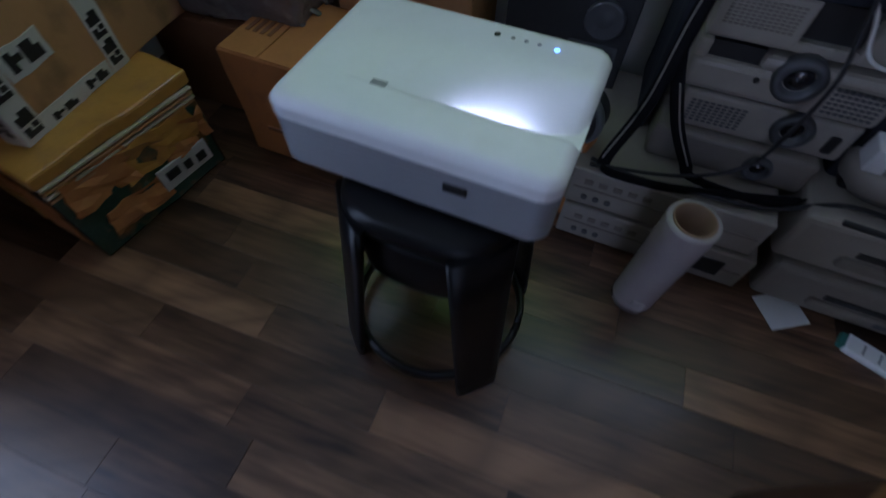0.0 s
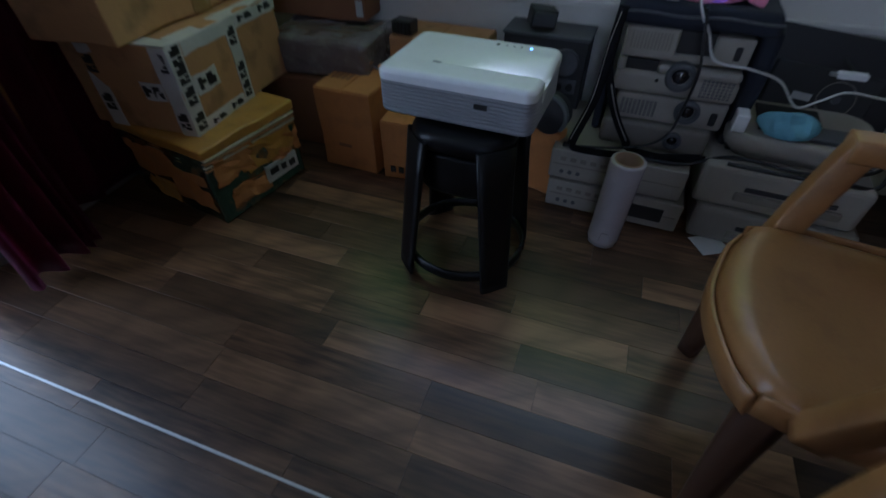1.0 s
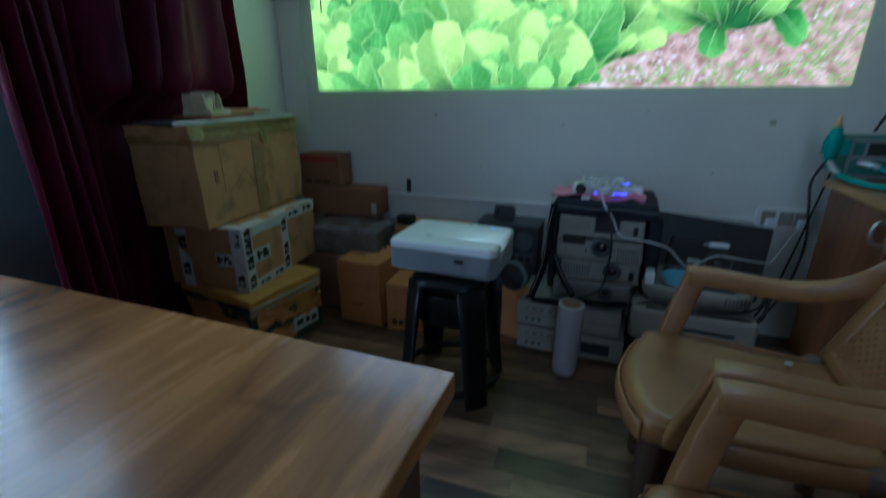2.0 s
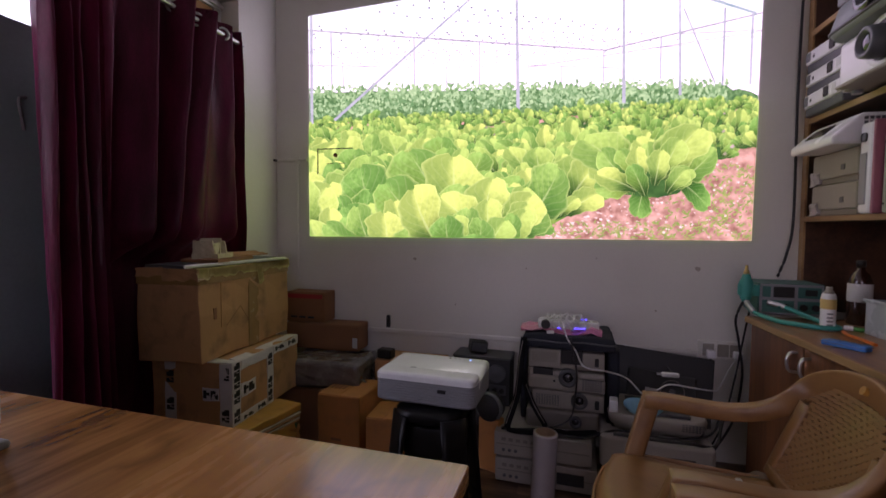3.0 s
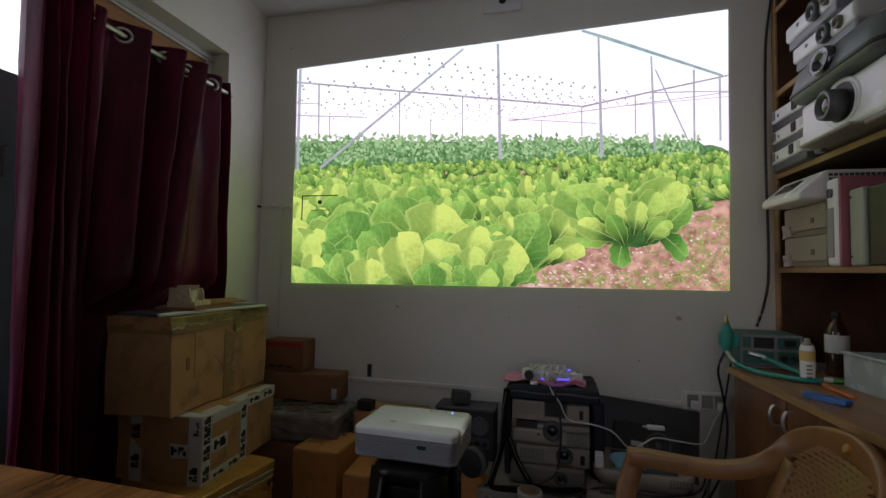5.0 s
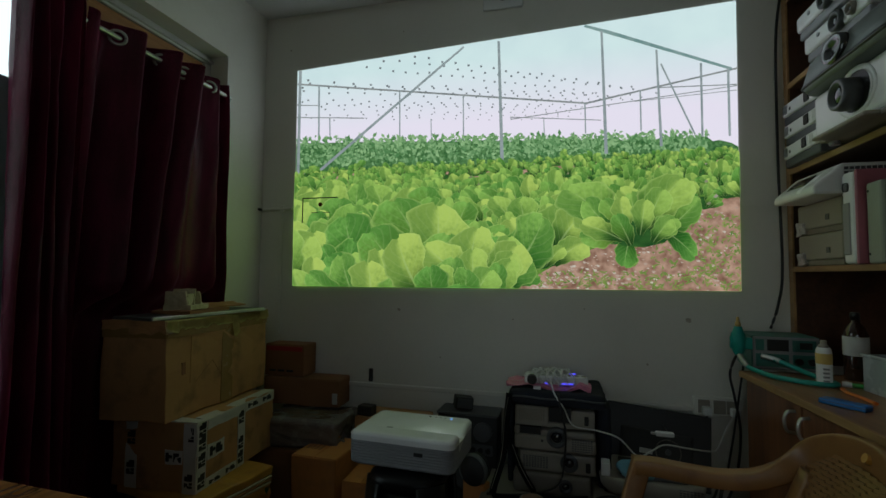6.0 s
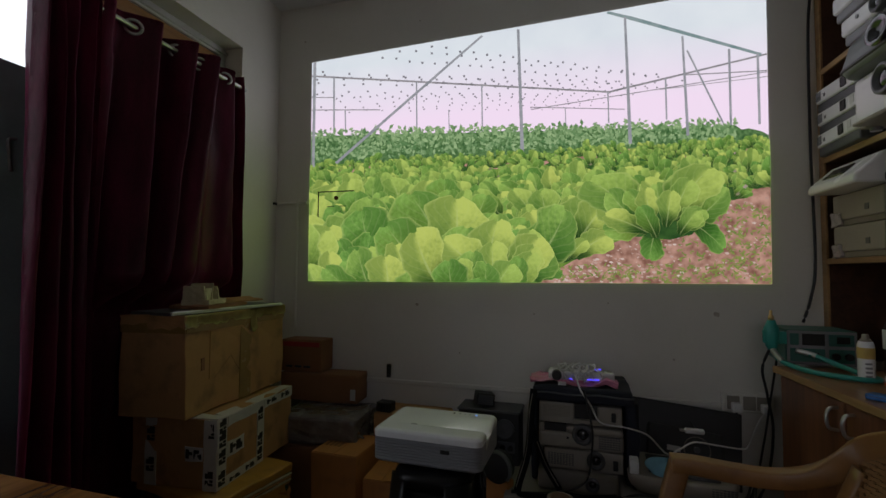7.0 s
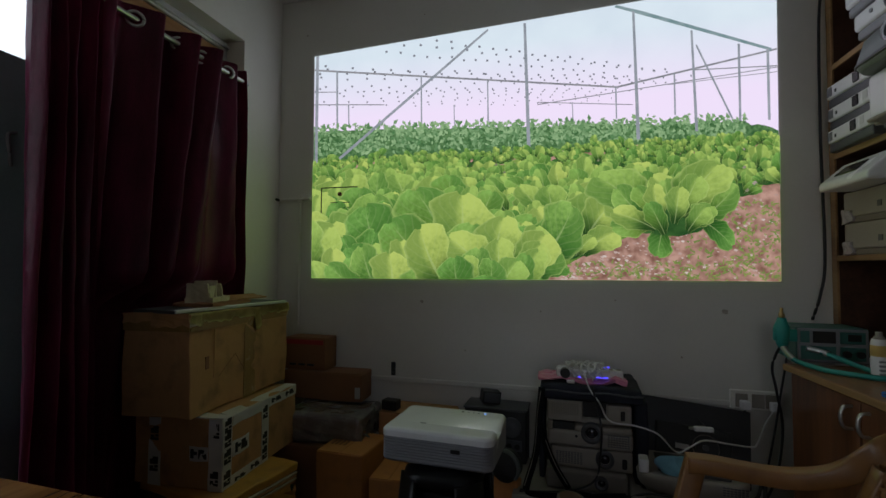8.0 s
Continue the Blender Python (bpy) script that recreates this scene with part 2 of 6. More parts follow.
# the chair's plastic for its legs, with their shade put into the colour
M_CHAIR_SHADED = mat("shaded_chair_plastic", (0.055, 0.023, 0.011), 0.45)
M_CURTAIN = mat("maroon_curtain", (0.165, 0.010, 0.048), 0.36, vary=0.65, scale=16, fine=260, bump=0.55, stretch=(1, 1, 0.22))
M_CURTAIN.node_tree.nodes["Principled BSDF"].inputs["Sheen Weight"].default_value = 0.5
M_CURTAIN.node_tree.nodes["Principled BSDF"].inputs["Sheen Roughness"].default_value = 0.4
M_CURTAIN.node_tree.nodes["Principled BSDF"].inputs["Sheen Tint"].default_value = (0.75, 0.25, 0.5, 1)
M_STEEL = mat("brushed_steel", (0.55, 0.55, 0.54), 0.3, metal=1.0, vary=0.08, bump=0.05)
M_ALU = mat("window_aluminium", (0.62, 0.62, 0.62), 0.4, metal=0.7, vary=0.08, bump=0.05)
M_PLY = wood("plywood_panel", (0.26, 0.11, 0.035), (0.50, 0.25, 0.09), 1, 5, 0.4, 0.2, False)
M_TEAL = mat("teal_plastic", (0.02, 0.30, 0.26), 0.35, vary=0.1, scale=12, bump=0.1)
M_TEAL_DARK = mat("teal_painted_metal", (0.035, 0.15, 0.13), 0.42, vary=0.12, scale=12, bump=0.1)
M_GLASS_DARK = mat("tinted_glass", (0.26, 0.35, 0.37), 0.3, vary=0.2, scale=3, bump=0.0)
M_STOOL = mat("black_stool_plastic", (0.006, 0.006, 0.007), 0.33, vary=0.25, scale=8, bump=0.06, spec=0.3)
M_LENS = mat("lens_glass", (0.015, 0.015, 0.02), 0.12, vary=0.1, bump=0.0, coat=0.3, spec=0.6)
M_BLUE = mat("blue_plastic", (0.02, 0.16, 0.48), 0.35, vary=0.08, bump=0.1)
M_BLUE_CLOTH = mat("light_blue_cloth", (0.16, 0.36, 0.46), 0.8, vary=0.2, scale=20, fine=300, bump=0.6)
M_ORANGE = mat("orange_plastic", (0.70, 0.17, 0.02), 0.35, vary=0.08, bump=0.1)
M_PAPER = mat("white_paper", (0.58, 0.58, 0.57), 0.7, vary=0.06, scale=10, bump=0.1)
M_FILM = mat("clear_film_roll", (0.37, 0.33, 0.335), 0.2, vary=0.08, scale=14, bump=0.3, coat=0.5)
M_CORE = mat("cardboard_core", (0.24, 0.15, 0.095), 0.8, vary=0.1)
M_CABLE_WHITE = mat("white_cable", (0.66, 0.66, 0.64), 0.45, vary=0.05, bump=0.0)
M_CABLE_BLACK = mat("black_cable", (0.015, 0.015, 0.017), 0.45, vary=0.1, bump=0.0)
# pale blotches put the bag's glossy highlights into its colour
M_GREY_WRAP = mat("grey_plastic_bag", (0.17, 0.15, 0.15), 0.16, vary=0.25, scale=9, bump=0.6, coat=0.9, stain_or_shine=(0.42, 0.40, 0.40), stain_shine_amount=0.4)
M_SLATE = mat("slate_grey_plastic", (0.13, 0.145, 0.145), 0.4, vary=0.1, scale=8, bump=0.1)
M_CHIP = mat("bare_plaster", (0.46, 0.41, 0.35), 0.8, vary=0.2, scale=40)
M_RED = mat("red_print", (0.40, 0.03, 0.03), 0.5, vary=0.1)
M_BROWN_GLASS = mat("brown_bottle", (0.035, 0.013, 0.008), 0.12, vary=0.1, bump=0.0, coat=0.6)

# ---- mesh helpers ----


def box(bm, x0, x1, y0, y1, z0, z1, bevel=0.0, seg=1):
    c = Vector(((x0 + x1) / 2, (y0 + y1) / 2, (z0 + z1) / 2))
    r = bmesh.ops.create_cube(bm, size=1, matrix=Matrix.Translation(c) @ Matrix.Diagonal((x1 - x0, y1 - y0, z1 - z0, 1)))
    if bevel:
        edges = list({e for v in r["verts"] for e in v.link_edges})
        bmesh.ops.bevel(bm, geom=edges, offset=bevel, segments=seg, profile=0.5, affect="EDGES")
    return bm


def a_box(*a, **k):
    return box(bmesh.new(), *a, **k)


def rod(bm, a, b, r, r2=None, seg=12, caps=True):
    a, b = Vector(a), Vector(b)
    m = Matrix.Translation((a + b) / 2) @ (b - a).to_track_quat("Z", "Y").to_matrix().to_4x4()
    bmesh.ops.create_cone(bm, cap_ends=caps, segments=seg, radius1=r, radius2=r if r2 is None else r2, depth=(b - a).length, matrix=m)
    return bm


def a_rod(*a, **k):
    return rod(bmesh.new(), *a, **k)


def smooth_path(pts, n=8):
    """Points along a Catmull-Rom curve through pts."""
    p = [Vector(q) for q in pts]
    p = [2 * p[0] - p[1]] + p + [2 * p[-1] - p[-2]]
    out = []
    for i in range(1, len(p) - 2):
        for k in range(n):
            t = k / n
            a, b, c, d = p[i - 1:i + 3]
            out.append(0.5 * (2 * b + (c - a) * t + (2 * a - 5 * b + 4 * c - d) * t * t + (3 * b - a - 3 * c + d) * t ** 3))
    return out + [p[-2]]


def sweep(bm, pts, rx, ry=None, seg=8, up=(0, 0, 1), scale=None, power=1.0, scale_y=None):
    """A closed tube with an oval (power 1) or boxy (power below 1) section along pts."""
    ry = ry or rx
    rings = []
    for i, p in enumerate(pts):
        d = (pts[min(i + 1, len(pts) - 1)] - pts[max(i - 1, 0)]).normalized()
        u = Vector(up)
        if abs(d.dot(u)) > 0.95:
            u = Vector((1, 0, 0)) if abs(d.x) < 0.9 else Vector((0, 1, 0))
        s = d.cross(u).normalized()
        v = s.cross(d).normalized()
        k = scale[i] if scale else 1.0
        k2 = scale_y[i] if scale_y else k
        ring = []
        for j in range(seg):
            a = 2 * math.pi * j / seg
            ca, sa = math.cos(a), math.sin(a)
            ca, sa = math.copysign(abs(ca) ** power, ca), math.copysign(abs(sa) ** power, sa)
            ring.append(bm.verts.new(p + s * (rx * k * ca) + v * (ry * k2 * sa)))
        rings.append(ring)
    for a, b in zip(rings, rings[1:]):
        for j in range(seg):
            f = bm.faces.new((a[j], a[(j + 1) % seg], b[(j + 1) % seg], b[j]))
            f.smooth = True
    bm.faces.new(rings[0][::-1])
    bm.faces.new(rings[-1])
    return bm


def lathe(bm, profile, centre=(0, 0, 0), seg=20, caps=True):
    """Turns (radius, height) pairs about an upright axis."""
    c = Vector(centre)
    rings = []
    for r, z in profile:
        rings.append([bm.verts.new(c + Vector((r * math.cos(2 * math.pi * j / seg), r * math.sin(2 * math.pi * j / seg), z))) for j in range(seg)])
    for a, b in zip(rings, rings[1:]):
        for j in range(seg):
            f = bm.faces.new((a[j], a[(j + 1) % seg], b[(j + 1) % seg], b[j]))
            f.smooth = True
    if caps and profile[0][0] > 1e-4:
        bm.faces.new(rings[0][::-1])
    if caps and profile[-1][0] > 1e-4:
        bm.faces.new(rings[-1])
    bmesh.ops.remove_doubles(bm, verts=bm.verts, dist=1e-6)
    return bm


def dent(bm, amount, scale=6.0, seed=0.0):
    """Uneven, hand-worn surface."""
    for v in bm.verts:
        p = v.co * scale + Vector((seed, seed * 1.7, seed * 0.6))
        v.co += Vector((noise.noise(p), noise.noise(p + Vector((9, 4, 2))), noise.noise(p + Vector((3, 7, 11))))) * amount
    return bm


def mesh_of(name, bm, material):
    bmesh.ops.recalc_face_normals(bm, faces=bm.faces)
    me = bpy.data.meshes.new(name)
    bm.to_mesh(me)
    bm.free()
    for m in material if isinstance(material, (list, tuple)) else [material]:
        me.materials.append(m)
    return me


def part(name, bm, material, parent, label="", m=None):
    ob = new(name, mesh_of(name, bm, material))
    ob.parent = parent
    if m is not None:
        ob.matrix_basis = m
    return tagged(ob, label)


def thing(name, m, label, category, group=""):
    ob = new(name)
    ob.empty_display_size = 0.05
    ob.matrix_world = m
    return tagged(ob, label, category, group)


def solo(name, bm, material, label, category, m=None, group="", kind=""):
    ob = new(name, mesh_of(name, bm, material))
    if m is not None:
        ob.matrix_world = m
    return tagged(ob, label, category, group, kind)


# ---- the room ----


def structure(name, bm, material, label=""):
    return solo(name, bm, material, label, "", kind="structure")


structure("wall_north", a_box(LEFT - 0.25, RIGHT + 0.15, FRONT, FRONT + 0.15, 0, TOP), M_WALL, "off-white painted wall with scuffs")
structure("wall_east", a_box(RIGHT, RIGHT + 0.15, BACK, FRONT, 0, TOP), M_WALL)
# unseen back wall, with an opening left for the added fill lamp
bm = bmesh.new()
box(bm, LEFT - 0.25, 0.5, BACK - 0.15, BACK, 0, TOP)
box(bm, 1.3, RIGHT + 0.15, BACK - 0.15, BACK, 0, TOP)
box(bm, 0.5, 1.3, BACK - 0.15, BACK, 2.08, TOP)
structure("wall_south", bm, M_WALL)
W_Y0, W_Y1, W_TOP = -0.75, 1.06, 2.17
bm = bmesh.new()
box(bm, LEFT - 0.25, LEFT, W_Y1, FRONT, 0, TOP)
box(bm, LEFT - 0.25, LEFT, BACK, W_Y0, 0, TOP)
box(bm, LEFT - 0.25, LEFT, W_Y0, W_Y1, W_TOP, TOP)
structure("wall_west", bm, M_WALL, "off-white painted wall with a window recess")
structure("ceiling", a_box(LEFT - 0.25, RIGHT + 0.15, BACK - 0.15, FRONT + 0.15, TOP, TOP + 0.1), M_CEIL)
floor = structure("floor", a_box(LEFT - 0.25, RIGHT + 0.15, BACK - 0.15, FRONT + 0.15, -0.1, -0.002), M_JOINT, "dark wood-look plank floor")
structure("ground", a_box(-30, 30, -30, 30, -0.32, -0.3), M_JOINT)

# ---- window recess, curtain ----
bm = bmesh.new()
box(bm, LEFT - 0.14, LEFT - 0.10, W_Y0, W_Y1, 2.125, W_TOP, 0.003)
box(bm, LEFT - 0.14, LEFT - 0.10, W_Y1 - 0.045, W_Y1, 0.018, 2.125, 0.003)
box(bm, LEFT - 0.14, LEFT - 0.10, W_Y0, W_Y0 + 0.045, 0.018, 2.125, 0.003)
box(bm, LEFT - 0.14, LEFT - 0.10, W_Y0, W_Y1, -0.002, 0.018, 0.003)
box(bm, LEFT - 0.105, LEFT - 0.085, W_Y0, W_Y1, 2.135, 2.15, 0.002)
window_1 = structure("window_1", bm, M_ALU, "aluminium sliding window frame, partly boarded with plywood")
part("plywood_panel", a_box(LEFT - 0.135, LEFT - 0.115, 0.272, W_Y1 - 0.045, 0.018, 2.125, 0.001), M_PLY, window_1, "orange-brown plywood board")
part("pane", a_box(LEFT - 0.112, LEFT - 0.104, -0.01, 0.34, 0.018, 1.70, 0.001), M_GLASS_DARK, window_1, "dark tinted pane")
bm = bmesh.new()
sweep(bm, smooth_path([(LEFT - 0.106, 0.165, 1.36), (LEFT - 0.09, 0.150, 1.40), (LEFT - 0.09, 0.145, 1.45), (LEFT - 0.106, 0.175, 1.465)], 6), 0.005)
part("handle", bm, M_GREY_PLASTIC, window_1)
structure("backdrop", a_box(LEFT - 1.4, LEFT - 1.39, -2.6, 2.0, 0.0, 3.2), glow("overcast_daylight", (0.82, 0.95, 1.0), DAYLIGHT_GLOW), "pale daylight outside the window")


def ease(q):
    q = min(1.0, max(0.0, q))
    return q * q * (3 - 2 * q)


def curtain_sheet(eyelets, z0, z1, depth, x, seed, lean=0.0, loose=1.0, spread=0.13):
    """A hanging eyelet curtain: one fold between two eyelets, leaning and widening towards the hem; the cartons press it into the recess."""
    bm = bmesh.new()
    per, nv = 20, 44
    nu = per * (len(eyelets) - 1)
    grid = []
    for j in range(nv + 1):
        v = j / nv
        drop = 1 - v
        row = []
        for i in range(nu + 1):
            k = min(i // per, len(eyelets) - 2)
            f = i / per - k
            u = i / nu
            s = u * (len(eyelets) - 1)
            turn = loose * (1.5 * noise.noise(Vector((s * 0.55, v * 0.9, seed))) + 0.5 * noise.noise(Vector((s * 1.3, v * 2.2, seed + 9)))) * min(1.0, drop * 1.6)
            a = 2 * math.pi * f + turn
            # broad rounded ridges, sharper valleys
            ridge = math.sin(a) + 0.22 * math.sin(2 * a + 0.7 + turn) + 0.10 * loose * math.sin(3 * a + seed + 2 * v)
            size = depth * max(0.25, 0.95 + 1.5 * noise.noise(Vector((s * 0.8, 5 + v * 0.8, seed))))
            dx = size * ridge * (1 + 0.25 * drop)
            dx += 0.010 * noise.noise(Vector((u * 9, v * 7, seed + 4))) + 0.004 * noise.noise(Vector((u * 30, v * 22, seed + 6)))
            shift = -lean * drop * math.sin(math.pi * u) * (0.6 + 0.4 * noise.noise(Vector((s * 0.7, v, seed + 2))))
            y = eyelets[k] + (eyelets[k + 1] - eyelets[k]) * (f + 0.14 * math.sin(a + 0.6)) + spread * drop * (u - 0.5) + shift
            sag = 0.010 * math.cos(a) * v ** 6
            z = z0 + (z1 - z0) * v + sag
            push = ease((1.03 - z) / 0.12) * ease((y - 0.26) / 0.10) * ease((1.04 - y) / 0.05)
            across = x + (dx + 0.02 * drop) * (1 - 0.75 * push) - 0.128 * push
            row.append(bm.verts.new((across, y, z)))
        grid.append(row)
    for r0, r1 in zip(grid, grid[1:]):
        for i in range(nu):
            bm.faces.new((r0[i], r0[i + 1], r1[i + 1], r1[i])).smooth = True
    bmesh.ops.solidify(bm, geom=bm.faces[:], thickness=0.0022)
    for f in bm.faces:
        f.smooth = True
    return bm


rail = thing("curtain_rail", pose(0, 0, 0), "steel curtain rail with round finial above window", "curtain rail")
bm = a_rod((-0.945, 0.05, 1.937), (-0.945, 1.03, 1.937), 0.0105, seg=14)
part("tube", bm, M_STEEL, rail)
part("bracket", a_box(LEFT - 0.09, -0.945, 1.018, 1.028, 1.928, 1.946, 0.003), M_DARK_GREY, rail)
curtain = thing("curtain", pose(0, 0, 0), "dark maroon satin curtain hanging from steel eyelet rings", "curtain")
part("cloth", curtain_sheet((0.30, 0.427, 0.62, 0.737, 0.89, 0.99), 0.03, 1.978, 0.062, -0.940, 1.3, 0.40), M_CURTAIN, curtain)
part("gathered_cloth", curtain_sheet((0.070, 0.120, 0.168, 0.215, 0.268), 0.03, 2.06, 0.046, -0.908, 7.1, -0.05, 0.9, 0.02), M_CURTAIN, curtain, "tightly gathered maroon cloth")
for y in (0.427, 0.62, 0.737, 0.89):
    bm = bmesh.new()
    ring = [Vector((-0.943 + 0.018 * math.cos(a), y + 0.020 * math.cos(a), 1.937 + 0.026 * math.sin(a))) for a in [2 * math.pi * k / 20 for k in range(21)]]
    sweep(bm, ring, 0.006, 0.004, 8, up=(0.7, -0.7, 0))
    part("eyelet_ring", bm, M_STEEL, curtain)

# ---- wall fittings ----
bm = bmesh.new()
box(bm, -0.82, 1.205, FRONT - 0.014, FRONT, 0.49, 0.512, 0.003)
structure("trim_conduit", bm, M_WALL, "painted cable trunking along the wall")
bm = bmesh.new()
rod(bm, (LEFT, FRONT - 0.012, 1.424), (-0.79, FRONT - 0.012, 1.427), 0.009)
rod(bm, (-0.852, FRONT - 0.012, 0.75), (-0.852, FRONT - 0.012, 1.424), 0.008)
box(bm, -0.865, -0.838, FRONT - 0.02, FRONT, 1.405, 1.445, 0.003)
structure("trim_pipe", bm, M_WALL, "thin painted pipe on the wall")
rod_knob = thing("wall_stub", pose(LEFT + 0.012, FRONT - 0.012, 1.424), "small dark pipe stub in the corner", "pipe stub")
part("cap", a_rod((0, -0.03, 0), (0, 0.012, 0), 0.007), M_BLACK_MATT, rod_knob)
bracket = thing("wall_hook", pose(-0.308, FRONT, 0.55), "dark metal hook bolted to the wall", "hook")
part("plate", a_box(-0.011, 0.011, -0.008, 0, -0.032, 0.034, 0.002), M_BLACK_MATT, bracket)
part("peg", a_rod((0, -0.02, -0.02), (0, 0, -0.02), 0.006), M_BLACK_MATT, bracket)

cam_plate = thing("ceiling_camera_mount", pose(0.368, FRONT, 2.448), "white square wall plate with small dark socket", "wall plate")
part("plate", a_box(-0.1, 0.1, -0.012, 0, -0.04, 0.06, 0.004), M_WHITE_PLASTIC, cam_plate)
part("socket", a_rod((0.0, -0.03, 0.02), (0.0, -0.01, 0.02), 0.016, 0.02), M_BLACK, cam_plate)

socket = thing("wall_socket", pose(1.294, FRONT, 0.52), "ivory double wall socket with dust along its top", "socket")
part("plate", a_box(-0.096, 0.096, -0.022, 0, -0.04, 0.04, 0.005, 2), M_WALL, socket)
for x in (-0.055, 0.005, 0.055):
    part("module", a_box(x - 0.023, x + 0.023, -0.026, -0.02, -0.028, 0.028, 0.002), M_IVORY, socket)
for x in (-0.05, 0.058):
    plug = thing("plug", pose(1.294 + x, FRONT - 0.026, 0.508), "white plug pushed into wall socket", "plug", "plugs in socket")
    part("body", a_box(-0.017, 0.017, -0.035, 0, -0.02, 0.016, 0.006, 2), M_WHITE_PLASTIC, plug)

for i, (x, z, r) in enumerate(((-0.162, 0.892, 0.008), (1.19, 0.882, 0.012), (0.42, 0.86, 0.004), (0.06, 0.66, 0.004), (-0.83, 2.33, 0.005), (-0.16, 2.36, 0.004), (0.75, 0.92, 0.004), (1.02, 0.68, 0.005))):
    bm = bmesh.new()
    vs = [bm.verts.new((r * (0.7 + 0.5 * random.random()) * math.cos(a), -0.0015, r * (0.7 + 0.5 * random.random()) * math.sin(a))) for a in [k * math.pi / 5 for k in range(10)]]
    f = bm.faces.new(vs)
    bmesh.ops.extrude_face_region(bm, geom=[f])
    for v in bm.verts[10:]:
        v.co.y = 0
    solo("plaster_chip", bm, M_CHIP, "brown chip in the wall paint", "wall chip", pose(x, FRONT, z), "chips in the wall", kind="structure")

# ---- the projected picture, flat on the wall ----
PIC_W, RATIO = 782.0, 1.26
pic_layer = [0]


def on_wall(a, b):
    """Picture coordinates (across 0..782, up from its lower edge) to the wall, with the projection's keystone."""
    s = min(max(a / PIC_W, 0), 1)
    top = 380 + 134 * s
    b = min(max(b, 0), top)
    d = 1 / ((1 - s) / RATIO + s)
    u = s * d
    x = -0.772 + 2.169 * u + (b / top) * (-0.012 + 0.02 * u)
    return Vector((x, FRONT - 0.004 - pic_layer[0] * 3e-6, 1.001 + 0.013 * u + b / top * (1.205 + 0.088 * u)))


def pic_poly(bm, pts, mi=0):
    f = bm.faces.new([bm.verts.new(on_wall(a, b)) for a, b in pts])
    f.material_index = mi
    pic_layer[0] += 1
    return f


def pic_line(bm, a0, b0, a1, b1, w, mi=0, w1=None, steps=6):
    d = math.hypot(a1 - a0, b1 - b0)
    nx, ny = -(b1 - b0) / d, (a1 - a0) / d
    w1 = w if w1 is None else w1
    n = steps
    for k in range(n):
        p, q = k / n, (k + 1) / n
        wp, wq = (w + (w1 - w) * p) / 2, (w + (w1 - w) * q) / 2
        xp, yp, xq, yq = a0 + (a1 - a0) * p, b0 + (b1 - b0) * p, a0 + (a1 - a0) * q, b0 + (b1 - b0) * q
        f = bm.faces.new([bm.verts.new(on_wall(*c)) for c in ((xp + nx * wp, yp + ny * wp), (xp - nx * wp, yp - ny * wp), (xq - nx * wq, yq - ny * wq), (xq + nx * wq, yq + ny * wq))])
        f.material_index = mi
    pic_layer[0] += 1


def pic_sheet(bm, lower, upper, mi=0, n=24):
    """A band between two outlines given as functions of the distance across."""
    for k in range(n):
        a0, a1 = PIC_W * k / n, PIC_W * (k + 1) / n
        f = bm.faces.new([bm.verts.new(on_wall(*c)) for c in ((a0, lower(a0)), (a1, lower(a1)), (a1, upper(a1)), (a0, upper(a0)))])
        f.material_index = mi
    bmesh.ops.remove_doubles(bm, verts=bm.verts, dist=1e-6)
    pic_layer[0] += 1


def sky_glow(name):
    """The greenhouse film: pale cyan overhead, pinkish white towards the plants."""
    m = glow(name, (0.56, 0.66, 0.70), PICTURE_GLOW, (0.60, 0.70, 0.73), 5.0)
    n, l = m.node_tree.nodes, m.node_tree.links
    e = [q for q in n if q.bl_idname == "ShaderNodeEmission"][0]
    mix_old = e.inputs["Color"].links[0].from_node
    tc, sp, mr, mx = n.new("ShaderNodeTexCoord"), n.new("ShaderNodeSeparateXYZ"), n.new("ShaderNodeMapRange"), n.new("ShaderNodeMixRGB")
    l.new(tc.outputs["Object"], sp.inputs[0])
    l.new(sp.outputs["Z"], mr.inputs["Value"])
    mr.inputs["From Min"].default_value, mr.inputs["From Max"].default_value = 2.16, 1.84
    l.new(mr.outputs[0], mx.inputs[0])
    l.new(mix_old.outputs[0], mx.inputs[1])
    mx.inputs[2].default_value = (0.74, 0.655, 0.79, 1)
    l.new(mx.outputs[0], e.inputs["Color"])
    return m


G = PICTURE_GLOW
P_SKY = sky_glow("picture_sky")
P_POLE = glow("picture_pole", (0.20, 0.23, 0.25), G, (0.27, 0.30, 0.32), 20)
P_BEAM = glow("picture_beam", (0.26, 0.27, 0.28), G, (0.17, 0.18, 0.19), 20)
P_BEAM_TEAL = glow("picture_ridge_beam", (0.13, 0.22, 0.22), G, (0.20, 0.28, 0.28), 20)
P_DOT = glow("picture_dots", (0.15, 0.16, 0.18), G)
P_HEDGE = glow("picture_hedge", (0.03, 0.095, 0.03), G, (0.09, 0.19, 0.07), 60)
P_HEDGE_LEAF = glow("picture_hedge_leaf", (0.05, 0.15, 0.05), G, (0.27, 0.42, 0.21), 70, 0.75)
P_SOIL = glow("picture_soil", (0.17, 0.085, 0.06), G, (0.42, 0.26, 0.20), 22, detail=10)
P_MULCH = glow("picture_mulch", (0.40, 0.34, 0.30), G, (0.13, 0.15, 0.07), 40, 0.8)
P_STONE = glow("picture_stone", (0.55, 0.50, 0.45), G, (0.30, 0.16, 0.12), 40, 0.8)
P_FIELD = glow("picture_field", (0.045, 0.12, 0.02), G, (0.16, 0.28, 0.05), 34)
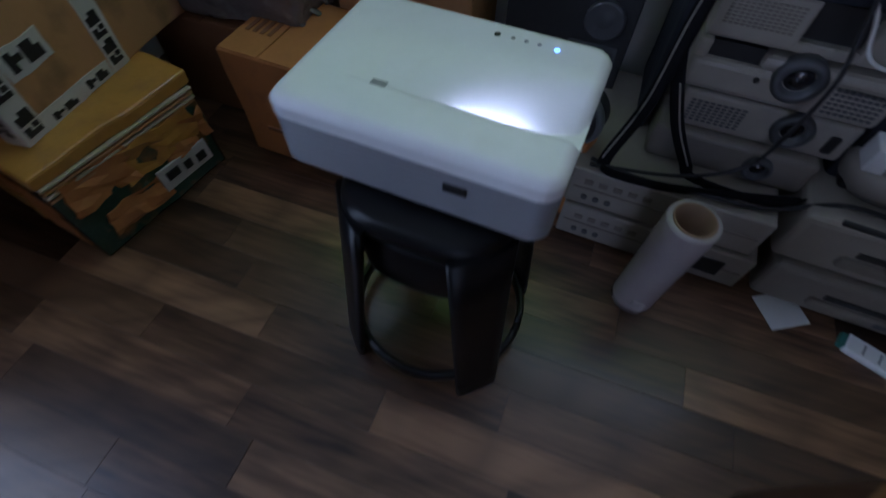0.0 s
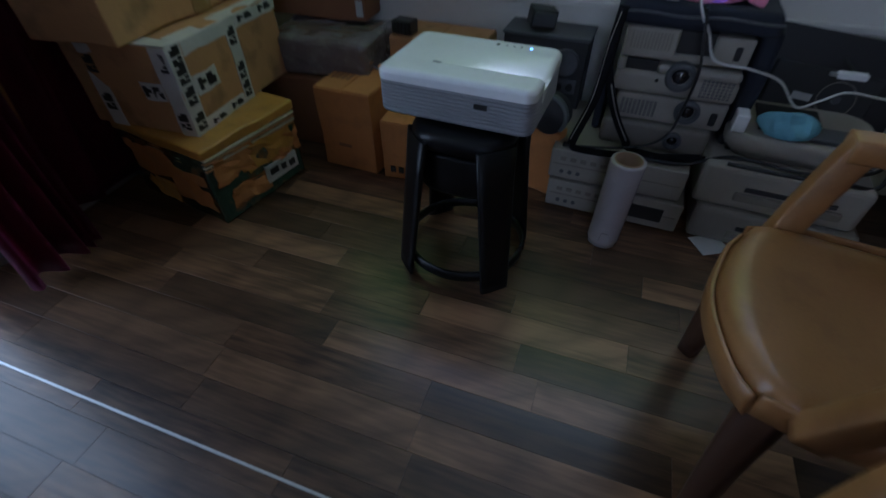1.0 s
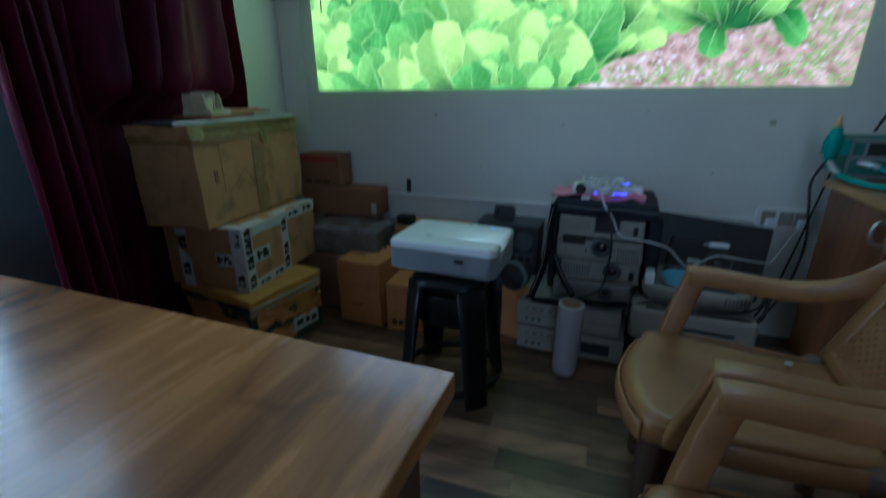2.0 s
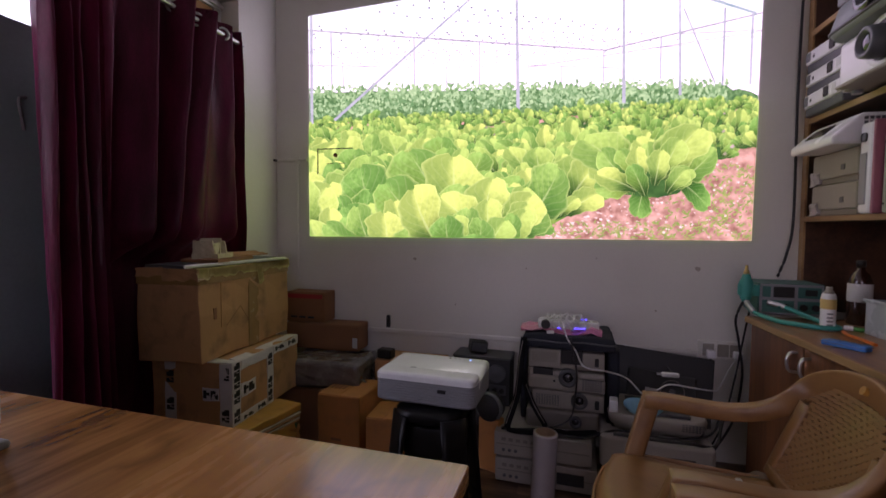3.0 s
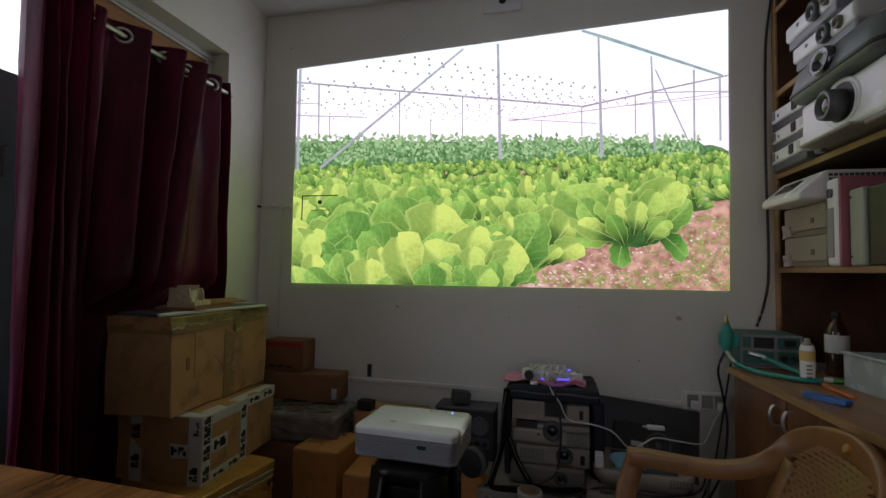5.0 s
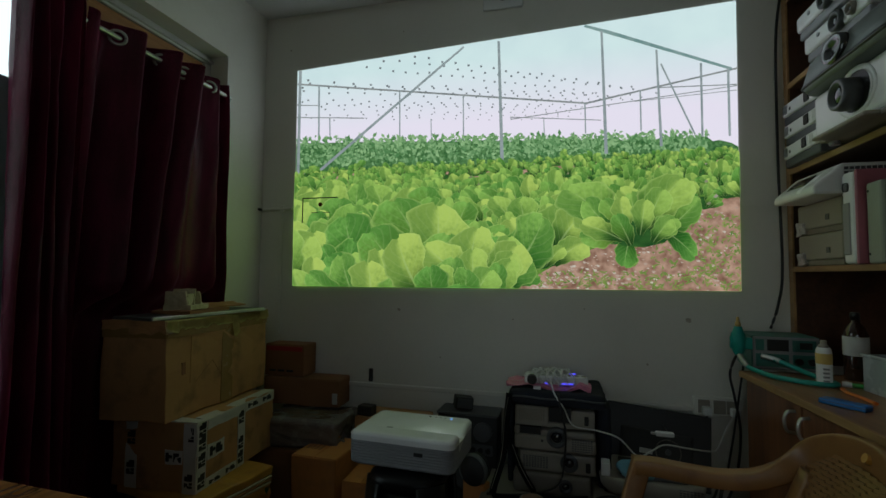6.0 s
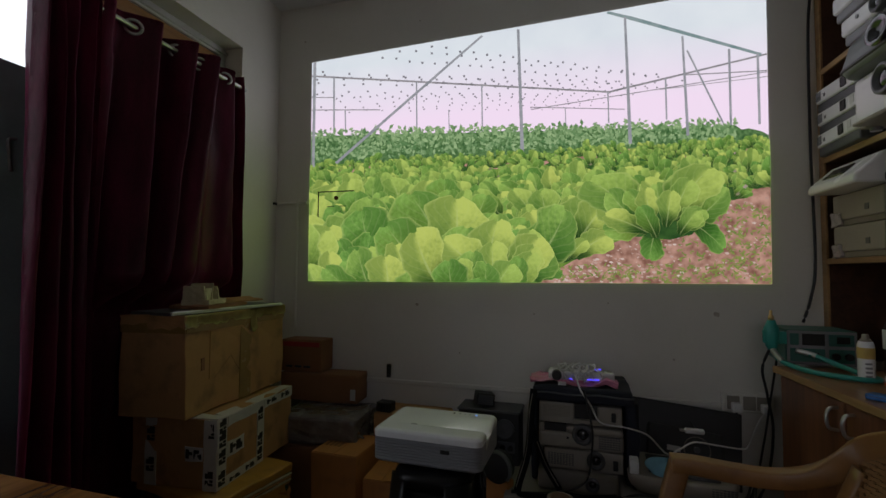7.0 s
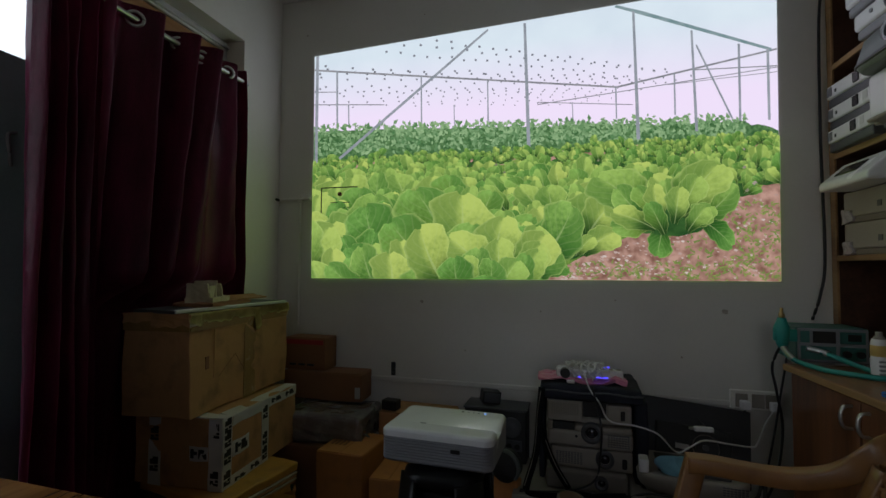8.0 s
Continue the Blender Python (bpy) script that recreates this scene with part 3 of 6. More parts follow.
P_LEAF_DARK = glow("picture_leaf_dark", (0.015, 0.055, 0.014), G, (0.05, 0.14, 0.03), 20, 0.5)


def leaf_glow(name):
    """A lettuce leaf by its own length (v) and width (u): dark at the heart, paler tip and rib, fine side veins, each leaf a shade of its own."""
    m = glow(name, (0.2, 0.4, 0.1), G)
    n, l = m.node_tree.nodes, m.node_tree.links
    e = [q for q in n if q.bl_idname == "ShaderNodeEmission"][0]

    def math_(op, a, b=None):
        q = n.new("ShaderNodeMath")
        q.operation = op
        for i, val in enumerate((a, b)):
            if val is None:
                continue
            if isinstance(val, (int, float)):
                q.inputs[i].default_value = val
            else:
                l.new(val, q.inputs[i])
        return q.outputs[0]

    def mix(fac, a, b):
        q = n.new("ShaderNodeMixRGB")
        for i, val in enumerate((fac, a, b)):
            if isinstance(val, tuple):
                q.inputs[i].default_value = (*val, 1)
            else:
                l.new(val, q.inputs[i])
        return q.outputs[0]

    def span(v, lo, hi):
        q = n.new("ShaderNodeMapRange")
        q.inputs["From Min"].default_value, q.inputs["From Max"].default_value = lo, hi
        q.interpolation_type = "SMOOTHSTEP"
        l.new(v, q.inputs["Value"])
        return q.outputs[0]

    uv, sp, tc, geo = n.new("ShaderNodeUVMap"), n.new("ShaderNodeSeparateXYZ"), n.new("ShaderNodeTexCoord"), n.new("ShaderNodeNewGeometry")
    l.new(uv.outputs[0], sp.inputs[0])
    u = math_("ABSOLUTE", math_("SUBTRACT", math_("MULTIPLY", sp.outputs["X"], 2.0), 1.0))
    v = sp.outputs["Y"]
    nz, nf = n.new("ShaderNodeTexNoise"), n.new("ShaderNodeTexNoise")
    for t, sc in ((nz, 9.0), (nf, 55.0)):
        t.inputs["Scale"].default_value, t.inputs["Detail"].default_value = sc, 4
        l.new(tc.outputs["Object"], t.inputs["Vector"])
    rnd = geo.outputs["Random Per Island"]
    other = math_("FRACT", math_("MULTIPLY", rnd, 7.31))
    tone = mix(rnd, (0.028, 0.115, 0.016), (0.105, 0.195, 0.030))
    pale = mix(other, (0.180, 0.410, 0.085), (0.385, 0.490, 0.110))
    grain = math_("ADD", math_("MULTIPLY", nz.outputs["Fac"], 0.7), math_("MULTIPLY", nf.outputs["Fac"], 0.6))
    lit = math_("ADD", math_("MULTIPLY", v, 0.50), math_("ADD", math_("MULTIPLY", grain, 0.55), math_("MULTIPLY", other, 0.28)))
    col = mix(span(lit, 0.55, 1.15), tone, pale)
    # one half of the blade turns away from the light
    flip = math_("SUBTRACT", math_("MULTIPLY", math_("ROUND", other), 2.0), 1.0)
    half = math_("MULTIPLY", math_("SUBTRACT", sp.outputs["X"], 0.5), flip)
    col = mix(math_("MULTIPLY", span(half, -0.05, 0.16), 0.58), col, (0.045, 0.140, 0.024))
    # shade towards the heart, thin bright rim, rib and side veins
    col = mix(math_("MULTIPLY", span(math_("SUBTRACT", 0.52, math_("ADD", v, math_("MULTIPLY", nz.outputs["Fac"], 0.25))), -0.16, 0.30), 0.93), col, (0.010, 0.040, 0.008))
    wave = math_("SINE", math_("SUBTRACT", math_("MULTIPLY", v, 40.0), math_("MULTIPLY", u, 17.0)))
    col = mix(math_("MULTIPLY", span(wave, 0.70, 1.0), 0.08), col, (0.40, 0.50, 0.22))
    col = mix(math_("MULTIPLY", span(math_("SUBTRACT", math_("SUBTRACT", 0.13, math_("MULTIPLY", v, 0.11)), u), 0.0, 0.05), 0.34), col, (0.36, 0.48, 0.19))
    col = mix(math_("MULTIPLY", span(u, 0.86, 1.0), 0.35), col, (0.40, 0.52, 0.16))
    l.new(col, e.inputs["Color"])
    return m


P_LETTUCE = leaf_glow("picture_lettuce")
P_WEED = glow("picture_weed", (0.09, 0.16, 0.035), G, (0.22, 0.27, 0.07), 60, 0.7)

rng = random.Random(5)
picture = thing("projected_picture", pose(0, 0, 0), "projected picture of green lettuce rows inside a greenhouse", "projection")
bm = bmesh.new()
pic_sheet(bm, lambda a: 150, lambda a: 600)
part("sky", bm, P_SKY, picture)

bm = bmesh.new()
for row in range(13):
    a0, a1 = rng.uniform(2, 30), rng.uniform(540, 640)
    b0, b1 = 385 - row * 7.5 + rng.uniform(-4, 4), 352 - row * 4.4
    if row < 3:
        b0 += 45 - row * 9
    for k in range(26 - row // 2):
        t = (k / 25) ** 0.8
        a, b, r = a0 + (a1 - a0) * t, b0 + (b1 - b0) * t + rng.uniform(-2.5, 2.5), 2.1 - 0.07 * row - 0.6 * t
        if b < 380 + 134 * a / PIC_W - 4:
            pic_poly(bm, [(a - r, b - r), (a + r, b - r), (a + r, b + r), (a - r, b + r)])
tagged(part("roof_dots", bm, P_DOT, picture), kind="stuff")


def pic_bar(name, material, *c):
    b = bmesh.new()
    pic_line(b, *c)
    part(name, b, material, picture)


for c in ((0, 356, 514, 326, 3.2), (514, 326, 782, 391, 3.2), (0, 296, 120, 296, 1.8), (380, 300, 540, 296, 1.5), (640, 355, 782, 362, 2.0), (380, 296, 782, 360, 1.6), (0, 318, 40, 318, 1.6), (600, 330, 782, 352, 1.2)):
    pic_bar("beam", P_BEAM, *c)
pic_bar("ridge_beam", P_BEAM_TEAL, 512, 467, 772, 390, 7, 0, 5)
for a, b0, b1, w in ((40, 256, 355, 3), (184, 260, 346, 2.4), (297, 262, 338, 2.2), (513, 272, 326, 2.4), (611, 278, 350, 2.8), (719, 268, 400, 4.0), (767, 270, 392, 4.5), (240, 258, 296, 1.6), (440, 270, 300, 1.6), (60, 256, 296, 2)):
    pic_bar("far_pole", P_POLE, a, b0, a - 1, b1, w)
pic_bar("far_pole", P_POLE, 647, 398, 706, 272, 3.2)
bm = bmesh.new()
pic_sheet(bm, lambda a: 195 + 40 * a / PIC_W, lambda a: (250 + 20 * a / PIC_W + 12 * noise.noise(Vector((a * 0.09, 1, 1)))) - max(0, a - 700) * 0.15, n=70)
part("hedge", bm, P_HEDGE, picture)
bm = bmesh.new()
for k in range(1700):
    a = rng.uniform(0, 728)
    s = a / PIC_W
    lo, hi = 205 + 40 * s, 258 + 19 * s + 14 * noise.noise(Vector((a * 0.09, 1, 1))) + 12 * noise.noise(Vector((a * 0.25, 5, 1)))
    b = lo + (hi - lo) * rng.random() ** 0.7
    r, t = rng.uniform(2.2, 5.5), rng.uniform(0, 6.28)
    pic_poly(bm, [(a + r * math.cos(t + q) * w, b + r * math.sin(t + q) * w) for q, w in ((0, 1.3), (1.4, 0.6), (3.1, 0.9), (4.6, 0.6))])
tagged(part("hedge_leaves", bm, P_HEDGE_LEAF, picture), kind="stuff")
for a, b0, b1, w0, w1 in ((366, 211, 436, 6.2, 4.4), (549, 236, 456, 6, 4), (646, 250, 422, 5, 3.6)):
    pic_bar("pole", P_POLE, a, b0, a - 7, b1, w0, 0, w1)
pic_bar("brace", P_POLE, 17, 178, 297, 425, 5, 0, 3.6)
pic_bar("pole", P_POLE, 5, 175, 6, 380, 5)
bm = bmesh.new()
pic_sheet(bm, lambda a: 0, lambda a: 196 + 46 * a / PIC_W + 5 * noise.noise(Vector((a * 0.03, 4, 1))), n=40)
part("field", bm, P_FIELD, picture)
bm = bmesh.new()
pic_sheet(bm, lambda a: 172 + 50 * a / PIC_W, lambda a: 193 + 46 * a / PIC_W + 6 * noise.noise(Vector((a * 0.05, 7, 1))), n=60)
part("far_path", bm, P_SOIL, picture)
bm = bmesh.new()
for k in range(90):
    a = rng.uniform(0, 760)
    b = 186 + 46 * a / PIC_W + rng.uniform(-14, 8)
    r = rng.uniform(2, 8)
    pic_poly(bm, [(a - r, b), (a, b - r * 0.3), (a + r, b), (a + r * 0.4, b + r * 0.35), (a - r * 0.5, b + r * 0.3)])
tagged(part("far_soil", bm, P_MULCH, picture), kind="stuff")
bm = bmesh.new()
pic_poly(bm, [(385, 0), (470, 48), (560, 84), (640, 112), (700, 140), (782, 172), (782, 0)])
part("soil", bm, P_SOIL, picture)
bm = bmesh.new()
for k in range(320):
    a = rng.uniform(410, 780)
    b = rng.uniform(0, min(150, (a - 390) * 0.42))
    r = rng.uniform(1.0, 4.6)
    pic_poly(bm, [(a + r * w * math.cos(q), b + 0.6 * r * w * math.sin(q)) for q, w in ((0, 1), (1.2, 0.8), (2.4, 1), (3.6, 0.7), (5, 1))])
tagged(part("stone_scatter", bm, P_STONE, picture), kind="stuff")
bm = bmesh.new()
for k in range(560):
    a = 782 - abs(rng.gauss(0, 80))
    b = rng.uniform(0, 130)
    if k % 3 == 0:
        a, b = rng.uniform(430, 690), rng.uniform(0, 30)
    r, t = rng.uniform(4, 13), rng.uniform(0.2, 2.9)
    pic_line(bm, a, b, a + r * math.cos(t), b + 0.6 * r * math.sin(t), 3.4, 0, 0.8, steps=1)
tagged(part("weed_patch", bm, P_WEED, picture), kind="stuff")


def pic_leaf(bm, a, b, angle, length, width, squash=1.0):
    """One lettuce leaf: a broad blade with a wavy rim, widest beyond its middle."""
    ca, sa = math.cos(angle), math.sin(angle)
    ph, curl = rng.uniform(0, 6.28), rng.uniform(-0.30, 0.30)
    n = 16 if length > 40 else (10 if length > 14 else 6)
    uv = bm.loops.layers.uv.verify()
    grid = []
    for k in range(n + 1):
        t = k / n
        w = width * (0.24 + 0.76 * math.sin(math.pi * min(1.0, t ** 1.1 * 1.5) * 0.5)) * math.sqrt(max(0.03, 1 - max(0, (t - 0.6) / 0.4) ** 2.6))
        row = []
        for c in range(5):
            side = (c - 2) / 2
            wob = 1 + (0.11 * math.sin(9 * t + ph + 2 * side) + 0.07 * math.sin(23 * t + 2 * ph - side)) * abs(side)
            p, q = length * t * (1 + 0.05 * side * side * t), side * w * 0.5 * wob + curl * length * t * t
            row.append((bm.verts.new(on_wall(a + ca * p - sa * q, b + (sa * p + ca * q) * squash)), (c / 4, t)))
        grid.append(row)
    for r0, r1 in zip(grid, grid[1:]):
        for c in range(4):
            quad = (r0[c], r0[c + 1], r1[c + 1], r1[c])
            f = bm.faces.new([q[0] for q in quad])
            for lp, q in zip(f.loops, quad):
                lp[uv].uv = q[1]
    pic_layer[0] += 1


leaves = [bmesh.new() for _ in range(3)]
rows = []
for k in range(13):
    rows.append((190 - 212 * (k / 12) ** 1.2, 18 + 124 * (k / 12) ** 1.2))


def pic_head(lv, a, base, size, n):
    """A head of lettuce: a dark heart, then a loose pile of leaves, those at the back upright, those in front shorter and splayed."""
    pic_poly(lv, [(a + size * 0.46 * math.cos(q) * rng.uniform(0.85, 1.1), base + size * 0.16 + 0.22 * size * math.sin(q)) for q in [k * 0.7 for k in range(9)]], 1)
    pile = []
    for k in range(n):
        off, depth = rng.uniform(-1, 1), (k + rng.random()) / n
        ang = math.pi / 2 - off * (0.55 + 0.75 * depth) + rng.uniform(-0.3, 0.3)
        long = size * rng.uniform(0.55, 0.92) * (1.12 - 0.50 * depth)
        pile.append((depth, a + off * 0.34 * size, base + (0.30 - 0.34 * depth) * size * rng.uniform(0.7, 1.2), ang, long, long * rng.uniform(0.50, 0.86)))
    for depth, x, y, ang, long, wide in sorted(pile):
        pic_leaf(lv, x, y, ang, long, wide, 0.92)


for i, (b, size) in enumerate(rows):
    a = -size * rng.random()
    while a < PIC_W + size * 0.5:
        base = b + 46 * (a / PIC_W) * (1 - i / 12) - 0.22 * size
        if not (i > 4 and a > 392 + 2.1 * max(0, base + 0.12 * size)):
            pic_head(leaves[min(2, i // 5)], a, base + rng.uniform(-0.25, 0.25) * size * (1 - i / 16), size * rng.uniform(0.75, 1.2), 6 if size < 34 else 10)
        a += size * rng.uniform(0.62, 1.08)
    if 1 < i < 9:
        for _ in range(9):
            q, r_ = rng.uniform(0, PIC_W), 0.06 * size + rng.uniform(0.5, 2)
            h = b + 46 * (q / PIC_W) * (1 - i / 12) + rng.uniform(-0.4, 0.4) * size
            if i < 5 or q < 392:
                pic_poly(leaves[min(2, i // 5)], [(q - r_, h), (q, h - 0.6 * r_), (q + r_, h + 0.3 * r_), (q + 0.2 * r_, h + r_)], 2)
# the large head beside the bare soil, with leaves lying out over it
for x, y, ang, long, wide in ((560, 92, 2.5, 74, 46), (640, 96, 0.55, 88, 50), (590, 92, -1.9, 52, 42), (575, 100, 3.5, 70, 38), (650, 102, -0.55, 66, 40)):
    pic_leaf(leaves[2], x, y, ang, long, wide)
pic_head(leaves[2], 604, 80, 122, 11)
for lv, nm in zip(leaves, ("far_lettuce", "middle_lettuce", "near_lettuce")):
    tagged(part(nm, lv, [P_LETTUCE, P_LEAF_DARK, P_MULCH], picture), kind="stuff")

# ---- switch box on the wall, inside the picture's lower corner ----
q0, q1 = on_wall(16, 106), on_wall(78, 155)
switch_box = thing("switch_box", pose(q0.x, q0.y - 0.003, q0.z), "flat wall switch box caught in the projected picture", "switch")
bw, bh = q1.x - q0.x, q1.z - q0.z
# black bars drawn for the shadow lines along the box's top and side
part("top_shadow", a_box(0, bw, -0.003, 0.002, bh - 0.005, bh), M_BLACK_MATT, switch_box)
part("side_shadow", a_box(0, 0.004, -0.003, 0.002, 0.01, bh - 0.005), M_BLACK_MATT, switch_box)
part("rocker", a_rod((bw * 0.52, -0.006, bh * 0.74), (bw * 0.52, 0.002, bh * 0.74), 0.011, seg=14), M_CARD_DARK, switch_box, "small round dark knob")
for x0, x1 in ((0.27, 0.46), (0.60, 0.80)):
    part("socket_edge", a_box(bw * x0, bw * x1, -0.002, 0.002, bh * 0.43, bh * 0.43 + 0.003), M_BLACK_MATT, switch_box)
for x, z in ((0.65, 0.25), (0.74, 0.26)):
    part("pin_hole", a_rod((bw * x, -0.001, bh * z), (bw * x, 0.002, bh * z), 0.003, seg=8), M_BLACK, switch_box)

# ---- table ----
table = thing("table", pose(0.477, -0.36, 0, 0, 0, -1.8), "brown wood-grain laminate table with dark side panel", "table")
part("tabletop", a_box(-1.62, 0, -1.05, 0, 0.722, 0.75, 0.0025, 2), M_TABLE, table, "glossy walnut-look laminate top")
part("side_panel", a_box(-0.05, -0.025, -1.02, -0.035, 0, 0.722, 0.002), M_TABLE_EDGE, table)
part("side_panel", a_box(-1.58, -1.555, -1.02, -0.035, 0, 0.722, 0.002), M_TABLE_EDGE, table)
part("modesty_panel", a_box(-1.555, -0.05, -0.30, -0.28, 0.15, 0.722, 0.002), M_TABLE_EDGE, table)

device = thing("table_device", pose(-0.232, -0.545, 0.75), "small ivory plastic device with rounded edges on table", "device")
part("body", a_box(-0.09, 0.085, -0.06, 0.06, 0.012, 0.125, 0.028, 4), M_IVORY, device)
part("foot", a_box(-0.088, 0.087, -0.058, 0.058, 0.0, 0.013, 0.005, 2), M_IVORY_DARK, device)

# ---- white projector on the black stool ----
PJ = pose(0.139, 0.696, 0.4325, 0, 0, -3.0)
pj = thing("projector", PJ, "white ultra short throw projector with ribbed grey sides", "projector")
HX, HY, R = 0.184, 0.133, 0.026


def rounded(hx, hy, r, n=6):
    out = []
    for cx, cy, a0 in ((hx - r, hy - r, 0), (-hx + r, hy - r, 90), (-hx + r, -hy + r, 180), (hx - r, -hy + r, 270)):
        for k in range(n + 1):
            a = radians(a0 + 90 * k / n)
            out.append((cx + r * math.cos(a), cy + r * math.sin(a)))
    return out


def slab(bm, outline_levels):
    """Stacks rounded outlines given as (hx, hy, r, z) into one closed shape."""
    rings = [[bm.verts.new((x, y, z)) for x, y in rounded(hx, hy, r)] for hx, hy, r, z in outline_levels]
    for a, b in zip(rings, rings[1:]):
        for j in range(len(a)):
            bm.faces.new((a[j], a[(j + 1) % len(a)], b[(j + 1) % len(a)], b[j])).smooth = True
    bm.faces.new(rings[0][::-1])
    bm.faces.new(rings[-1])
    return bm


levels = [(HX - 0.012, HY - 0.012, R, 0.006), (HX - 0.003, HY - 0.003, R, 0.012)]
for k in range(8):
    z = 0.016 + k * 0.0088
    levels += [(HX - 0.001, HY - 0.001, R, z), (HX - 0.001, HY - 0.001, R, z + 0.0055), (HX - 0.006, HY - 0.006, R, z + 0.0062), (HX - 0.006, HY - 0.006, R, z + 0.0082)]
bm = slab(bmesh.new(), levels)
part("ribbed_side", bm, M_GREY_PLASTIC, pj, "light grey ribbed casing")
bm = bmesh.new()
xs = sorted({-HX + 2 * HX * i / 48 for i in range(49)})
ys = sorted({-HY + 2 * HY * i / 34 for i in range(35)} | {-0.060, -0.0565, -0.068})


def top_height(x, y):
    edge = max(abs(x) - (HX - 0.012), 0) ** 2 + max(abs(y) - (HY - 0.012), 0) ** 2
    z = 0.114 - 0.010 * min(1, edge / 0.00014)
    along = min(max((x + 0.13 - max(0, y + 0.06) * 0.1) / 0.30, 0), 1)
    if y > -0.0585:
        across = min(max(1 - (y + 0.0585) / 0.125, 0), 1)
        z -= 0.046 * along ** 1.5 * across ** 1.3
    return z


def squash(x, y):
    """Pulls the corners of a rectangle in to the rounded outline."""
    dx, dy = abs(x) - (HX - R), abs(y) - (HY - R)
    if dx > 0 and dy > 0:
        m_ = max(dx, dy)
        l_ = math.hypot(dx, dy)
        k = m_ / l_
        x, y = math.copysign(HX - R + dx * k, x), math.copysign(HY - R + dy * k, y)
    return x, y


g = [[bm.verts.new((*squash(x, y), top_height(x, y))) for x in xs] for y in ys]
for r0, r1 in zip(g, g[1:]):
    for i in range(len(xs) - 1):
        bm.faces.new((r0[i], r0[i + 1], r1[i + 1], r1[i])).smooth = True
rim = g[0] + [r[-1] for r in g[1:-1]] + g[-1][::-1] + [r[0] for r in g[1:-1]][::-1]
low = [bm.verts.new((v.co.x, v.co.y, 0.0875)) for v in rim]
for j in range(len(rim)):
    bm.faces.new((rim[j], rim[(j + 1) % len(rim)], low[(j + 1) % len(rim)], low[j]))
bm.faces.new(low)
part("lid", bm, M_WHITE_PLASTIC, pj, "white lid with a sloping lens trough")
part("port", a_box(0.052, 0.082, -HY - 0.002, -HY + 0.004, 0.057, 0.069, 0.001), M_BLACK, pj)
part("lens_window", a_box(0.035, 0.115, -0.0575, -0.0545, 0.090, 0.105, 0.001), glow("lit_lens", (0.92, 0.95, 1.0), 7.0), pj, "lit projection window")
part("logo_mark", a_box(-0.075, -0.055, -0.062, -0.052, 0.113, 0.1146), M_GREY_PLASTIC, pj)
for x in (0.030, 0.052, 0.070, 0.088):
    part("button", a_rod((x, 0.098, 0.110), (x, 0.098, 0.1152), 0.0045 if x < 0.04 else 0.003, seg=10), M_GREY_PLASTIC if x > 0.04 else M_BLACK, pj)
part("status_light", a_rod((0.112, 0.096, 0.110), (0.112, 0.096, 0.1155), 0.0035, seg=10), glow("blue_status_light", (0.15, 0.35, 1.0), 1.6), pj, "lit blue status light")
for x in (-0.14, 0.14):
    for y in (-0.09, 0.09):
        part("foot", a_rod((x, y, 0), (x, y, 0.008), 0.012), M_BLACK_MATT, pj)

stool = thing("stool", pose(0.153, 0.645, 0, 0, 0, -2), "black moulded plastic stool with four splayed legs", "stool")
bm = bmesh.new()
slab(bm, [(0.118, 0.118, 0.07, 0.385), (0.125, 0.125, 0.075, 0.405), (0.123, 0.123, 0.075, 0.422), (0.112, 0.112, 0.07, 0.430), (0.06, 0.06, 0.05, 0.4315)])
part("seat", bm, M_STOOL, stool)
bm = bmesh.new()
ring = [Vector((0.112 * math.copysign(abs(math.cos(a)) ** 0.7, math.cos(a)), 0.112 * math.copysign(abs(math.sin(a)) ** 0.7, math.sin(a)), 0.325)) for a in [2 * math.pi * k / 40 for k in range(41)]]
sweep(bm, ring, 0.006, 0.055, 8, power=0.6)
part("apron", bm, M_STOOL, stool)
bm = bmesh.new()
ring = [Vector((0.166 * math.cos(a), 0.166 * math.sin(a), 0.045)) for a in [2 * math.pi * k / 40 for k in range(41)]]
sweep(bm, ring, 0.007, 0.016, 8, power=0.6)
part("foot_ring", bm, M_STOOL, stool)
for k in range(4):
    a = radians(45 + 90 * k)
    bm = bmesh.new()
    d = Vector((math.cos(a), math.sin(a), 0))
    t = Vector((-math.sin(a), math.cos(a), 0))
    pts = [d * (0.136 + 0.050 * (1 - q)) + Vector((0, 0, 0.41 * q)) for q in (0, 0.08, 0.25, 0.5, 0.75, 1.0)]
    sweep(bm, pts, 0.058, 0.011, 10, up=d, scale=[0.72, 0.74, 0.76, 0.80, 0.84, 0.9], power=0.6)
    part("leg", bm, M_STOOL, stool)

# ---- film roll on the floor ----
roll = thing("film_roll", pose(0.537, 0.82, 0.0015, 1.0, 1.5, 0), "upright roll of clear stretch film on cardboard core", "film roll")
bm = lathe(bmesh.new(), [(0.036, 0.001), (0.045, 0.001), (0.0465, 0.02), (0.046, 0.15), (0.0468, 0.278), (0.045, 0.284), (0.0375, 0.284)], seg=28, caps=False)
part("film", bm, M_FILM, roll)
bm = lathe(bmesh.new(), [(0.033, 0.0), (0.0375, 0.0), (0.0375, 0.286), (0.033, 0.286), (0.033, 0.0)], seg=28, caps=False)
part("core", bm, M_CORE, roll)
bm = dent(a_box(-0.014, 0.016, -0.052, -0.046, 0.03, 0.06, 0.002, 2), 0.006, 60)
part("loose_end", bm, M_FILM, roll)

# ---- cardboard boxes ----


